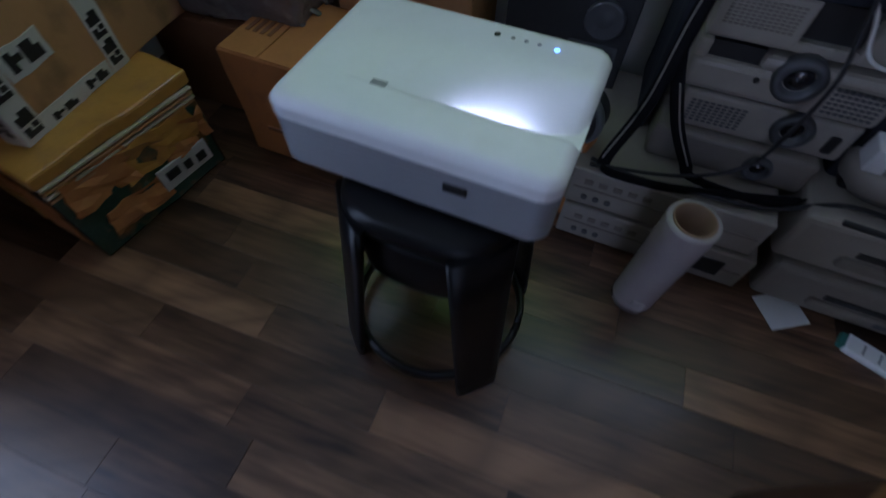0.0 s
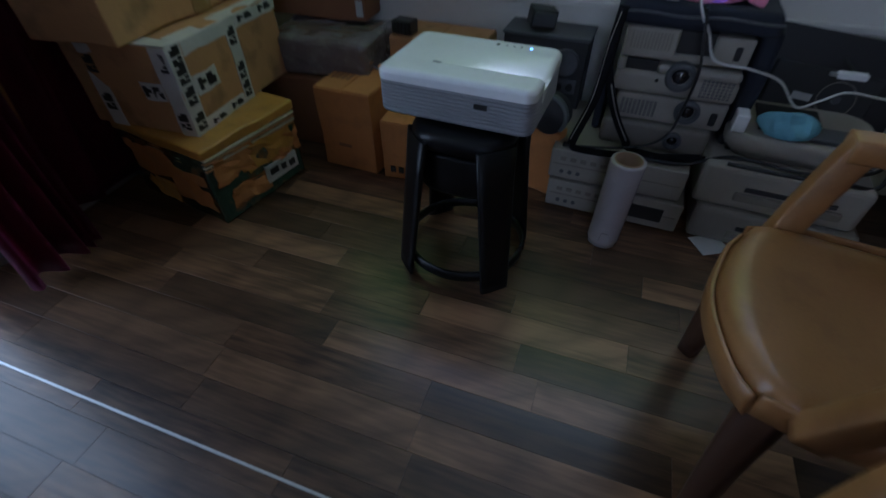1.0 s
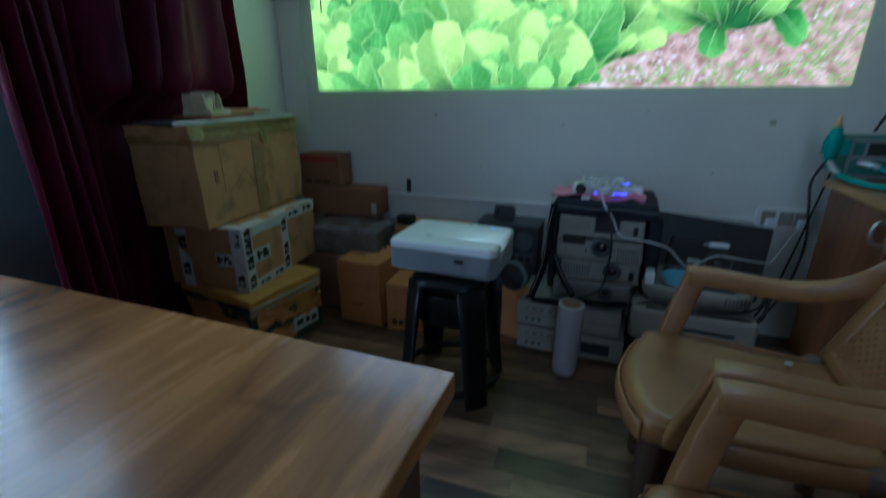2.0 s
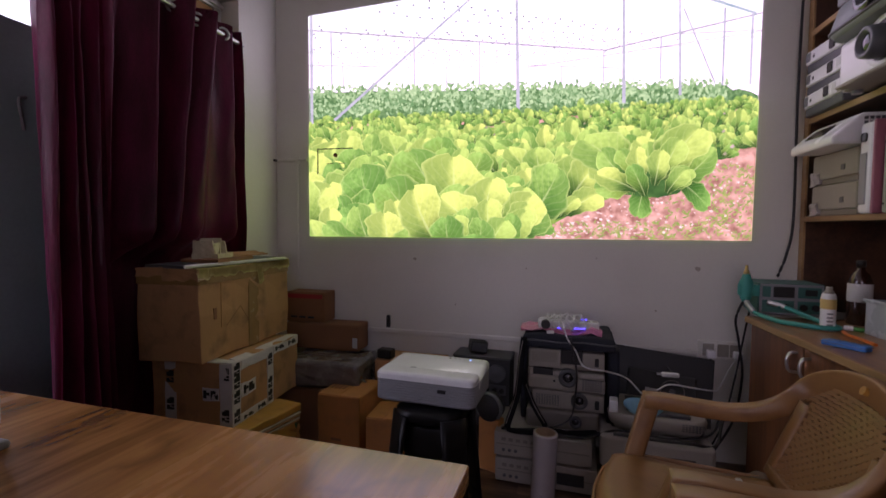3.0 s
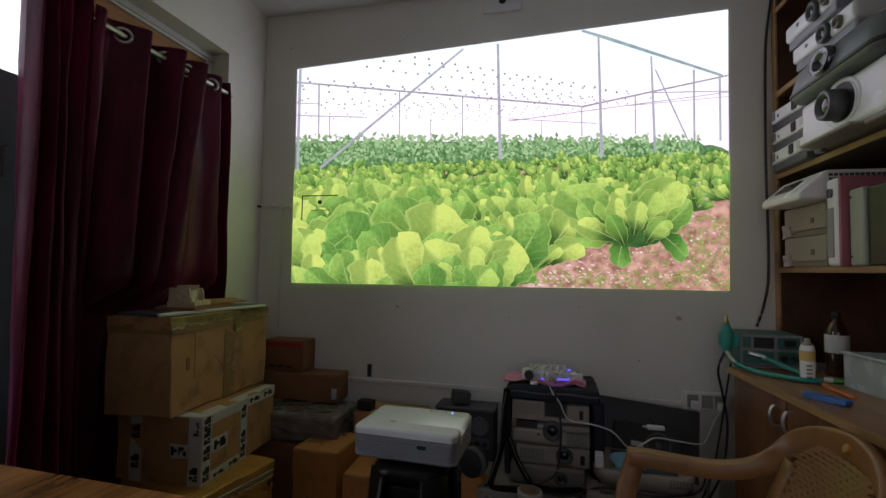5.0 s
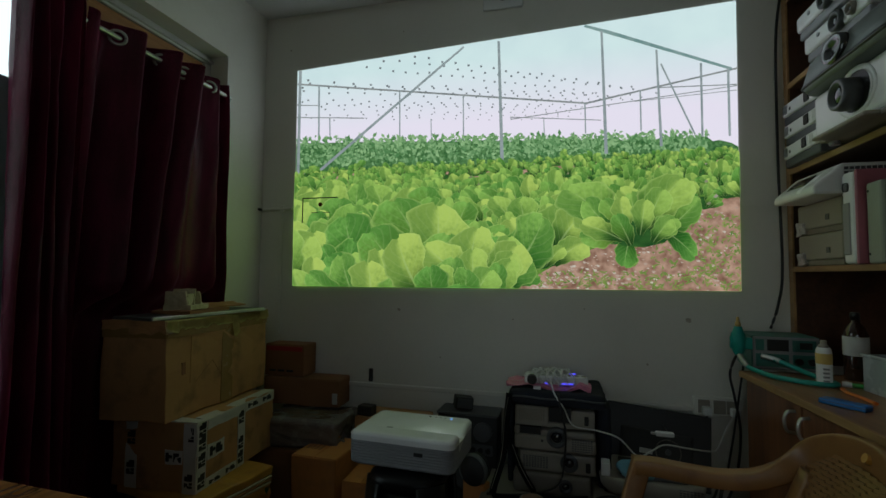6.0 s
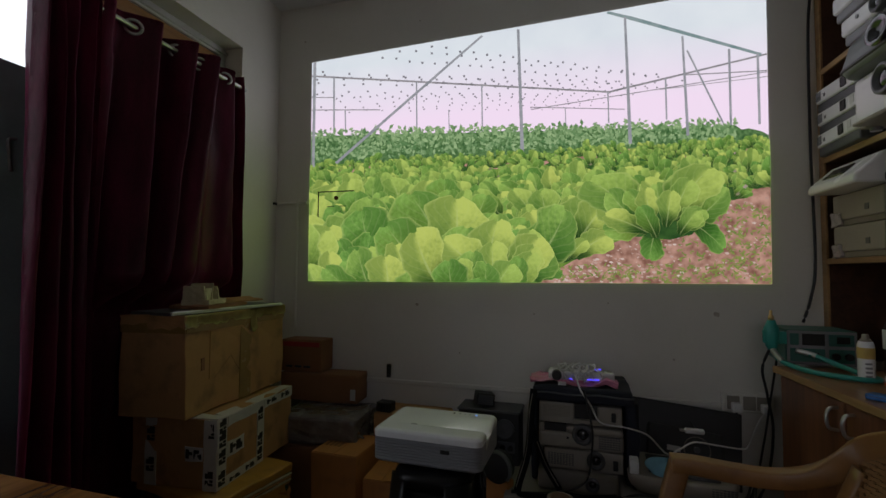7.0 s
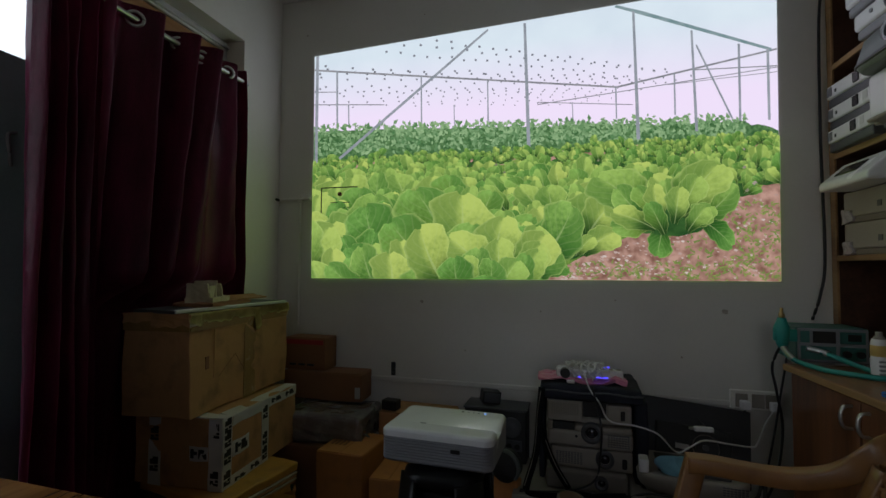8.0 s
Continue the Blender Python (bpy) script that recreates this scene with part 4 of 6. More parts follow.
def carton(name, m, sx, sy, sz, material, label, seed, tape=None, flap=True, group="cardboard boxes"):
    """A closed box, origin at its front left lower corner: body, two lid flaps with a seam, tape."""
    c = thing(name, m, label, "box", group)
    b = bmesh.new()
    box(b, 0, sx, 0, sy, 0, sz - 0.004, 0.004, 2)
    bmesh.ops.subdivide_edges(b, edges=[e for e in b.edges if e.calc_length() > 0.1], cuts=4, use_grid_fill=True)
    part("body", dent(b, 0.004, 7, seed), material, c)
    if flap:
        h = sx / 2
        for x0, x1 in ((0.002, h - 0.0015), (h + 0.0015, sx - 0.002)):
            part("flap", dent(a_box(x0, x1, 0.002, sy - 0.002, sz - 0.004, sz, 0.001), 0.0015, 9, seed + x0), material, c)
    if tape:
        part("tape", dent(a_box(sx / 2 - 0.026, sx / 2 + 0.026, -0.0035, sy + 0.0035, sz - 0.001, sz + 0.0015, 0.0005), 0.0008, 30, seed), tape, c)
        part("tape", dent(a_box(sx / 2 - 0.026, sx / 2 + 0.026, -0.006, -0.003, sz - 0.09, sz + 0.001, 0.0005), 0.0012, 30, seed + 2), tape, c)
    return c


# the lowest parcel, wrapped in yellow and green plastic
D = pose(-0.592, 0.490, 0, 0, 0, -10)
parcel = thing("wrapped_parcel", D, "torn yellow parcel wrapped in green plastic on floor", "parcel")
bm = a_box(-0.40, 0, 0, 0.365, 0, 0.262, 0.008, 2)
bmesh.ops.subdivide_edges(bm, edges=[e for e in bm.edges if e.calc_length() > 0.08], cuts=6, use_grid_fill=True)
part("body", dent(bm, 0.007, 11, 3), M_GREEN_WRAP, parcel)
bm = a_box(-0.405, 0.006, -0.006, 0.372, 0.236, 0.268, 0.006, 2)
bmesh.ops.subdivide_edges(bm, edges=[e for e in bm.edges if e.calc_length() > 0.08], cuts=6, use_grid_fill=True)
part("lid", dent(bm, 0.006, 10, 8), M_YELLOW, parcel, "yellow lid with layered cardboard edge")
for k in range(4):
    part("card_layer", dent(a_box(-0.395, 0.011 - 0.002 * k, 0.0, 0.36, 0.229 - 0.012 * k, 0.235 - 0.012 * k, 0.001), 0.003, 14, k), M_CARD if k % 2 else M_PULP, parcel)
bm = dent(a_box(0.003, 0.009, 0.19, 0.33, 0.045, 0.105, 0.001, 1), 0.004, 25)
part("paper_label", bm, M_PAPER, parcel, "crumpled white paper label")
for y0, y1, z in ((0.205, 0.24, 0.085), (0.255, 0.275, 0.08), (0.29, 0.315, 0.075)):
    part("print", a_box(0.0095, 0.0125, y0, y1, z - 0.014, z + 0.008), M_INK, parcel)


def crumple(x0, x1, y0, y1, z0, z1, amount, seed):
    """A thin torn sheet, creased and frayed."""
    b = a_box(x0, x1, y0, y1, z0, z1)
    bmesh.ops.subdivide_edges(b, edges=[e for e in b.edges if e.calc_length() > 0.02], cuts=4, use_grid_fill=True)
    return dent(dent(b, amount, 19, seed), amount * 0.5, 55, seed + 3)


for k, (y0, y1, z0, z1, m_) in enumerate(((0.02, 0.17, 0.13, 0.215, M_CARD_ORANGE), (0.13, 0.33, 0.12, 0.20, M_YELLOW), (0.05, 0.20, 0.03, 0.10, M_CARD_ORANGE), (0.23, 0.36, 0.10, 0.18, M_CARD_ORANGE))):
    part("torn_wrap", crumple(0.001, 0.005, y0, y1, z0, z1, 0.013, k), m_, parcel, "torn flap of outer wrapping")
for k, (x0, x1, z0, z1, m_) in enumerate(((-0.37, -0.16, 0.11, 0.21, M_CARD_ORANGE), (-0.20, -0.02, 0.05, 0.17, M_CARD_ORANGE), (-0.33, -0.2, 0.02, 0.09, M_YELLOW))):
    part("torn_wrap", crumple(x0, x1, -0.005, -0.001, z0, z1, 0.012, k + 9), m_, parcel, "torn flap of outer wrapping")

# the middle box, with printed white tape
BX = pose(-0.640, 0.556, 0.270, 0, 0, 3.2)
tapebox = thing("taped_box", BX, "brown cardboard box crossed with printed white parcel tape", "box", "cardboard boxes")
bm = a_box(-0.360, 0, 0, 0.50, 0, 0.25, 0.004, 2)
bmesh.ops.subdivide_edges(bm, edges=[e for e in bm.edges if e.calc_length() > 0.1], cuts=5, use_grid_fill=True)
part("body", dent(bm, 0.004, 8, 21), M_CARD, tapebox)


def strip(parent, x0, x1, y0, y1, z0, z1, seed, bars=()):
    b = a_box(x0, x1, y0, y1, z0, z1)
    bmesh.ops.subdivide_edges(b, edges=[e for e in b.edges if e.calc_length() > 0.03], cuts=5, use_grid_fill=True)
    for v in b.verts:
        v.co += Vector((0, 0.006 * noise.noise(v.co * 14 + Vector((seed, 0, 0))), 0.006 * noise.noise(v.co * 14 + Vector((0, seed, 3)))))
    t = part("tape", dent(b, 0.0010, 60, seed), M_TAPE_WHITE, parent, "white tape printed with black bars")
    for b in bars:
        part("print", a_box(*b), M_INK, t)


def marks_x(y0, zs, wide=0.034):
    """Bold printed blocks reading upwards, on the face towards +x."""
    out = []
    for z in zs:
        out += [(0.002, 0.0044, y0, y0 + wide, z, z + 0.009), (0.002, 0.0044, y0, y0 + wide * 0.42, z + 0.009, z + 0.018),
                (0.002, 0.0044, y0 + wide * 0.6, y0 + wide, z + 0.012, z + 0.021), (0.002, 0.0044, y0, y0 + wide, z + 0.025, z + 0.042), (0.002, 0.0044, y0 + wide * 0.35, y0 + wide, z + 0.042, z + 0.050)]
    return out


def marks_row(y0, y1, z0, z1):
    """The same blocks reading along the box."""
    w = y1 - y0
    return [(0.002, 0.0044, y0, y0 + w * 0.2, z0, z1), (0.002, 0.0044, y0 + w * 0.2, y0 + w * 0.42, z0 + (z1 - z0) * 0.4, z0 + (z1 - z0) * 0.75),
            (0.002, 0.0044, y0 + w * 0.5, y0 + w * 0.85, z0, z1), (0.002, 0.0044, y0 + w * 0.85, y1, z0, z0 + (z1 - z0) * 0.6)]


def marks_front(x0, zs, wide=0.032):
    """The same blocks on the face towards -y."""
    return [(x0 + a[2], x0 + a[3], -0.0048, -0.0025, a[4], a[5]) for a in marks_x(0.0, zs, wide)]


strip(tapebox, -0.0005, 0.0028, 0.0, 0.050, 0, 0.25, 1, marks_x(0.008, (0.012, 0.088, 0.148, 0.198)))
strip(tapebox, -0.0005, 0.0028, 0.235, 0.282, 0, 0.25, 2, marks_x(0.241, (0.014, 0.072, 0.176), 0.03))
strip(tapebox, -0.0005, 0.0028, 0.054, 0.150, 0.100, 0.155, 3, marks_row(0.068, 0.138, 0.110, 0.145))
strip(tapebox, -0.0005, 0.0028, 0.052, 0.233, 0.0, 0.034, 4, marks_row(0.07, 0.13, 0.006, 0.020) + marks_row(0.165, 0.22, 0.008, 0.026))
strip(tapebox, -0.0005, 0.003, 0.284, 0.50, 0.212, 0.25, 9, marks_row(0.30, 0.37, 0.224, 0.242) + marks_row(0.41, 0.475, 0.222, 0.243))
strip(tapebox, -0.0005, 0.003, 0.052, 0.233, 0.212, 0.25, 12)
strip(tapebox, -0.052, 0.0015, -0.003, 0.0, 0, 0.25, 5, marks_front(-0.043, (0.02, 0.185)))
strip(tapebox, -0.13, -0.056, -0.003, 0.0, 0.100, 0.150, 6, [(a[2] - 0.19, a[3] - 0.19, -0.0048, -0.0025, a[4], a[5]) for a in marks_row(0.065, 0.130, 0.108, 0.140)])
strip(tapebox, -0.30, -0.252, -0.003, 0.0, 0.0, 0.25, 7, marks_front(-0.292, (0.05, 0.16)))
strip(tapebox, -0.36, 0.0, 0.0, 0.05, 0.2495, 0.253, 8)
strip(tapebox, -0.05, 0.0, 0.05, 0.5, 0.2495, 0.253, 10)

# the upper box
A = pose(-0.744, 0.506, 0.525, 0, 0, 0.5)
upper = thing("large_box", A, "large worn brown carton closed with brown tape", "box", "cardboard boxes")
bm = a_box(-0.258, 0, 0, 0.595, 0, 0.362, 0.004, 2)
bmesh.ops.subdivide_edges(bm, edges=[e for e in bm.edges if e.calc_length() > 0.1], cuts=5, use_grid_fill=True)
for v in bm.verts:
    v.co.y += 0.03 * (v.co.x / 0.258) * (1 - v.co.y / 0.595)
part("body", dent(bm, 0.009, 7, 31), M_CARD, upper)
for x0, x1, s in ((-0.261, -0.130, 1), (-0.127, 0.004, 2)):
    bm = a_box(x0, x1, -0.004, 0.60, 0.361, 0.366, 0.001)
    bmesh.ops.subdivide_edges(bm, edges=[e for e in bm.edges if e.calc_length() > 0.1], cuts=5, use_grid_fill=True)
    for v in bm.verts:
        v.co.y += 0.03 * (v.co.x / 0.258) * (1 - v.co.y / 0.595)
    part("flap", dent(bm, 0.004, 9, 40 + s), M_CARD, upper)
part("tape", dent(a_box(-0.0005, 0.0030, 0.0, 0.595, 0.305, 0.358, 0.0006), 0.0012, 30, 1), M_TAPE_BROWN, upper, "wide shiny brown tape")
part("tape", dent(a_box(-0.0005, 0.0024, 0.29, 0.36, 0.0, 0.305, 0.0006), 0.001, 30, 2), M_TAPE_BROWN, upper, "wide shiny brown tape")
bm = a_box(-0.258, 0.0, -0.0035, 0.0005, 0.305, 0.358, 0.0006)
for v in bm.verts:
    v.co.y += 0.03 * v.co.x / 0.258
part("tape", dent(bm, 0.0012, 30, 3), M_TAPE_BROWN, upper, "wide shiny brown tape")


def hanging_tape(y0, y1, top, lo, hi, seed, out=0.010):
    """A length of old tape folded over the box's edge: flat on the lid, its free rim hanging unevenly and curling away."""
    b = bmesh.new()
    n, m_ = max(6, int((y1 - y0) / 0.012)), 7
    grid = []
    for i in range(n + 1):
        y = y0 + (y1 - y0) * i / n
        fall = lo + (hi - lo) * (0.5 + 0.5 * noise.noise(Vector((y * 24, seed, 0)))) + 0.006 * noise.noise(Vector((y * 90, seed, 2)))
        row = []
        for j in range(m_ + 1):
            q = j / m_
            if q < 0.28:
                p = (-0.03 * (1 - q / 0.28), y, top + 0.0025)
            else:
                w = (q - 0.28) / 0.72
                p = (0.004 + out * w * w * (0.5 + noise.noise(Vector((y * 18, seed, 4)))), y + 0.004 * noise.noise(Vector((y * 40, w * 3, seed))), top + 0.002 - fall * w)
            row.append(b.verts.new(p))
        grid.append(row)
    for r0, r1 in zip(grid, grid[1:]):
        for j in range(m_):
            b.faces.new((r0[j], r1[j], r1[j + 1], r0[j + 1])).smooth = True
    bmesh.ops.solidify(b, geom=b.faces[:], thickness=0.0008)
    return b


part("lid_tape", hanging_tape(0.0, 0.60, 0.366, 0.018, 0.060, 3.0, 0.006), M_TAPE_YELLOW, upper, "yellowed glossy tape folded over the lid")
part("hanging_tape", hanging_tape(0.345, 0.385, 0.3675, 0.075, 0.105, 7.0, 0.020), M_TAPE_YELLOW, upper, "loose hanging tape end")
part("hanging_tape", hanging_tape(-0.012, 0.05, 0.3675, 0.030, 0.062, 11.0, 0.016), M_TAPE_YELLOW, upper, "loose hanging tape end")
for x0, x1, z0, s in ((-0.255, -0.12, 0.335, 1), (-0.14, 0.004, 0.322, 2)):
    bm = crumple(x0, x1, -0.006, -0.003, z0, 0.370, 0.006, s)
    for v in bm.verts:
        v.co.y += 0.03 * v.co.x / 0.258 - 0.003
        if v.co.z < z0 + 0.012:
            v.co.z += 0.018 * noise.noise(Vector((v.co.x * 60, s, 1)))
    part("torn_edge", bm, M_CARD, upper, "torn frayed lid edge")
part("scuff", dent(a_box(-0.001, 0.0035, 0.075, 0.092, 0.16, 0.205, 0.0006), 0.002, 60, 3), M_CARD_DARK, upper, "dark tear in the cardboard")
part("crease", dent(a_box(-0.001, 0.0026, 0.118, 0.121, 0.12, 0.30, 0.0006), 0.001, 40, 6), M_CARD, upper)
for k, (ya, za, yb, zb) in enumerate(((0.15, 0.12, 0.235, 0.19), (0.235, 0.19, 0.29, 0.12), (0.37, 0.12, 0.44, 0.19), (0.44, 0.19, 0.50, 0.13))):
    part("print", a_rod((0.0005, ya, za), (0.0005, yb, zb), 0.0010, seg=4), M_CARD_DARK, upper)

TOPZ = 0.525 + 0.3685
board = solo("flat_panel", a_box(-0.10, 0.10, -0.31, 0.27, 0, 0.012, 0.003, 2), M_DARK_GREY, "dark flat panel with pale edge on carton", "panel", pose(-0.850, 0.79, TOPZ, 0, 0, -6))
part("edge_strip", a_box(0.093, 0.106, -0.305, 0.265, 0.001, 0.014, 0.002), M_ALU, board, "silver edge strip")
tray = solo("pulp_tray", crumple(-0.080, 0.080, -0.15, 0.13, 0.004, 0.016, 0.009, 5), M_CARD_DARK, "torn brown packing card lying on panel", "packing", pose(-0.850, 0.75, TOPZ + 0.010, 0, 0, 8))
sheet = solo("torn_card", crumple(-0.06, 0.07, -0.08, 0.10, 0.003, 0.008, 0.006, 9), M_CARD, "torn brown cardboard piece on packing card", "cardboard", pose(-0.868, 0.90, TOPZ + 0.026, 3, 5, -24))
foam = thing("packing_block", pose(-0.862, 0.715, TOPZ + 0.027, 0, 0, 20), "cream folded packing card with notched upright ends", "packing")
part("base", crumple(-0.05, 0.055, -0.085, 0.095, 0, 0.020, 0.006, 2), M_PULP, foam)
for q, (x0, x1, y0, y1, h, tilt) in enumerate(((-0.045, 0.035, -0.074, -0.064, 0.062, -9), (-0.045, 0.040, -0.022, -0.014, 0.070, 7), (0.026, 0.036, -0.07, -0.02, 0.050, 0), (-0.03, 0.045, 0.030, 0.040, 0.058, -14), (-0.03, 0.03, 0.052, 0.060, 0.045, 18))):
    bm = crumple(x0, x1, y0, y1, 0.012, 0.012 + h, 0.005, 20 + q)
    for v in bm.verts:
        v.co.y += math.tan(radians(tilt)) * (v.co.z - 0.012)
    part("upright", bm, M_PULP, foam)

# cartons along the wall
carton("box", pose(-0.478, 0.918, 0, 0, 0, -3), 0.214, 0.25, 0.298, M_CARD_ORANGE, "orange-brown carton with printed lid on floor", 51)
e_box = bpy.data.objects["box"]
for k in range(4):
    part("print", a_box(0.02 + 0.02 * k, 0.03 + 0.02 * k, 0.08, 0.21 - 0.03 * (k % 2), 0.297, 0.2995), M_CARD_DARK, e_box)
part("print", a_box(0.07, 0.12, -0.004, 0.0, 0.09, 0.10), M_CARD_DARK, e_box)
f_box = carton("box", pose(-0.235, 0.905, 0, 0, 0, 3), 0.165, 0.2, 0.218, M_CARD_ORANGE, "small orange-brown carton with dark lettering bars", 57)
for k in range(4):
    part("print", a_box(0.028 + 0.03 * k, 0.046 + 0.03 * k, -0.005, 0.0, 0.028, 0.05), M_INK, f_box)
carton("box", pose(-0.80, 1.03, 0, 0, 0, 0), 0.36, 0.31, 0.262, M_CARD_DARK, "dark brown carton under wrapped projector", 61)
carton("long_box", pose(-0.835, 1.215, 0.409, 0, 0, 2), 0.415, 0.135, 0.135, M_CARD_DARK, "long brown carton with white corner sticker", 66)
part("sticker", a_box(0.383, 0.408, -0.0055, -0.001, 0.018, 0.07), M_PAPER, bpy.data.objects["long_box"])
carton("box", pose(-0.845, 1.235, 0.548, 0, 0, 0), 0.225, 0.12, 0.158, M_CARD_DARK, "brown carton with red printed band at top", 71)
g_box = bpy.data.objects["box.003"]
part("red_band", a_box(0.01, 0.215, -0.005, -0.001, 0.125, 0.148), M_RED, g_box)
for k in range(3):
    part("print", a_box(0.03 + 0.05 * k, 0.065 + 0.05 * k, -0.0055, -0.001, 0.02, 0.03), M_INK, g_box)
bagged = thing("bagged_projector", pose(-0.555, 1.15, 0.263, 0, 0, 2), "grey projector inside crinkled clear plastic bag", "projector")
bm = a_box(-0.185, 0.215, -0.11, 0.16, 0, 0.138, 0.022, 3)
bmesh.ops.subdivide_edges(bm, edges=[e for e in bm.edges if e.calc_length() > 0.05], cuts=4, use_grid_fill=True)
part("bag", dent(dent(bm, 0.010, 9, 4), 0.006, 38, 6), M_GREY_WRAP, bagged)
bm = bmesh.new()
for k in range(5):
    sweep(bm, smooth_path([(0.19 + 0.01 * k, -0.1 + 0.05 * k, 0.05), (0.23, -0.09 + 0.05 * k, 0.02 + 0.01 * (k % 2)), (0.25, -0.07 + 0.045 * k, 0.004)], 4), 0.012, 0.004, 6)
part("bag_tail", bm, M_GREY_WRAP, bagged)
carton("box", pose(-0.30, 1.16, 0, 0, 0, -2), 0.33, 0.19, 0.40, M_CARD, "yellowish carton standing behind stool", 77)
small = thing("small_speaker", pose(-0.255, 1.19, 0.4045, 0, 0, -8), "little black ribbed speaker on carton", "speaker")
part("case", a_box(-0.035, 0.04, -0.025, 0.03, 0, 0.045, 0.005, 2), M_BLACK, small)
for k in range(5):
    part("rib", a_box(-0.03 + 0.014 * k, -0.023 + 0.014 * k, -0.029, -0.024, 0.006, 0.04, 0.001), M_BLACK_MATT, small)

# ---- speaker and round motor case behind the stool ----
sp = thing("loudspeaker", pose(0.228, 1.255, 0, 0, 0, -2), "dusty black floor loudspeaker with round driver and dials", "speaker")
part("cabinet", a_box(-0.138, 0.138, -0.035, 0.10, 0, 0.432, 0.004, 2), M_BLACK_MATT, sp)
part("top_board", a_box(-0.143, 0.143, -0.042, 0.105, 0.432, 0.442, 0.003), M_DARK_GREY, sp, "dusty grey top")
for x, z, r in ((0.075, 0.365, 0.042), (0.0, 0.18, 0.075)):
    bm = lathe(bmesh.new(), [(0.0, 0.004), (r * 0.35, 0.010), (r * 0.45, 0.004), (r * 0.85, 0.013), (r, 0.012), (r, 0)], seg=24)
    part("driver", bm, M_DARK_GREY, sp, "", pose(x, -0.035, z, 90, 0, 0))
for k in range(3):
    part("dial", a_rod((0.03 + 0.035 * k, -0.046, 0.285), (0.03 + 0.035 * k, -0.034, 0.285), 0.012, seg=12), M_BLACK, sp)
part("panel", a_box(0.01, 0.12, -0.038, -0.034, 0.262, 0.31, 0.002), M_DARK_GREY, sp)
cube = thing("desk_speaker", pose(0.195, 1.27, 0.4425, 0, 8, 24), "small dusty black cube speaker lying tilted", "speaker")
part("case", a_box(-0.042, 0.042, -0.03, 0.03, 0.007, 0.062, 0.005, 2), M_BLACK_MATT, cube)
part("grille", a_box(-0.036, 0.036, -0.033, -0.029, 0.013, 0.056, 0.002), M_DARK_GREY, cube)
drum = thing("round_fan_case", pose(0.305, 1.02, 0.0, 0, 0, -20), "round grey-rimmed black fan case on carton", "fan")
bm = lathe(bmesh.new(), [(0.0, -0.02), (0.04, -0.022), (0.045, -0.012), (0.05, -0.024), (0.058, -0.02), (0.06, 0.03), (0.0, 0.034)], seg=28)
part("case", bm, M_BLACK_MATT, drum, "", pose(0, 0, 0.285, 90, 0, 0))
bm = bmesh.new()
sweep(bm, [Vector((0.058 * math.cos(a), -0.02 + 0.0, 0.285 + 0.058 * math.sin(a))) for a in [math.radians(-40 + 11 * k) for k in range(25)]], 0.008, 0.012, 8, up=(0, 1, 0))
part("rim", bm, M_SLATE, drum, "grey rim")
part("stand", a_box(-0.05, 0.05, -0.02, 0.03, 0, 0.235, 0.004), M_CARD_ORANGE, drum, "orange cardboard stand")

# ---- the projector pile in its navy bag, on two video recorders ----


def recorder(name, m, w, d, h, label, group, detail):
    r = thing(name, m, label, "recorder", group)
    part("case", a_box(0, w, 0, d, 0.006, h, 0.004, 2), M_IVORY, r)
    for x in (0.03, w - 0.03):
        part("foot", a_rod((x, 0.04, 0), (x, 0.04, 0.007), 0.012), M_BLACK_MATT, r)
    if detail:
        part("slot", a_box(w * 0.62, w * 0.88, -0.004, 0.002, h * 0.3, h * 0.75, 0.001), M_BLACK, r)
    part("groove", a_box(0.01, w - 0.01, -0.002, 0.003, h * 0.52, h * 0.55), M_IVORY_DARK, r)
    for k in range(5):
        part("button", a_box(0.03 + 0.03 * k, 0.048 + 0.03 * k, -0.003, 0.002, h * 0.66, h * 0.78, 0.001), M_IVORY_DARK, r)
    for k in range(3):
        part("jack", a_rod((0.04 + 0.025 * k, -0.003, h * 0.3), (0.04 + 0.025 * k, 0.002, h * 0.3), 0.007, seg=10), M_DARK_GREY, r)
    return r


recorder("video_recorder", pose(0.338, 0.935, 0, 0, 0, -2.5), 0.405, 0.36, 0.105, "ivory desktop recorder with dark tape slot", "recorders on floor", True)
recorder("video_recorder", pose(0.332, 0.940, 0.1055, 0, 0, -2.0), 0.39, 0.36, 0.105, "ivory desktop recorder stacked on another", "recorders on floor", False)


def vents(parent, x0, x1, z0, z1, nx, nz, y, material=M_DARK_GREY):
    w, h = (x1 - x0) / nx, (z1 - z0) / nz
    b = bmesh.new()
    for i in range(nx):
        for k in range(nz):
            box(b, x0 + i * w + w * 0.15, x0 + i * w + w * 0.85, y - 0.0015, y + 0.003, z0 + k * h + h * 0.2, z0 + k * h + h * 0.72)
    part("vent", b, material, parent)


def lens(parent, x, z, r, y=0.0, ring=M_DARK_GREY):
    b = lathe(bmesh.new(), [(r * 0.55, -0.01), (r * 0.62, 0.012), (r * 0.8, 0.014), (r, 0.010), (r, -0.012)], seg=26)
    part("lens_ring", b, ring, parent, "", pose(x, y, z, 90, 0, 0))
    b = lathe(bmesh.new(), [(0.0, 0.009), (r * 0.3, 0.007), (r * 0.5, 0.003), (r * 0.58, -0.002)], seg=22)
    part("lens_glass", b, M_LENS, parent, "", pose(x, y, z, 90, 0, 0))


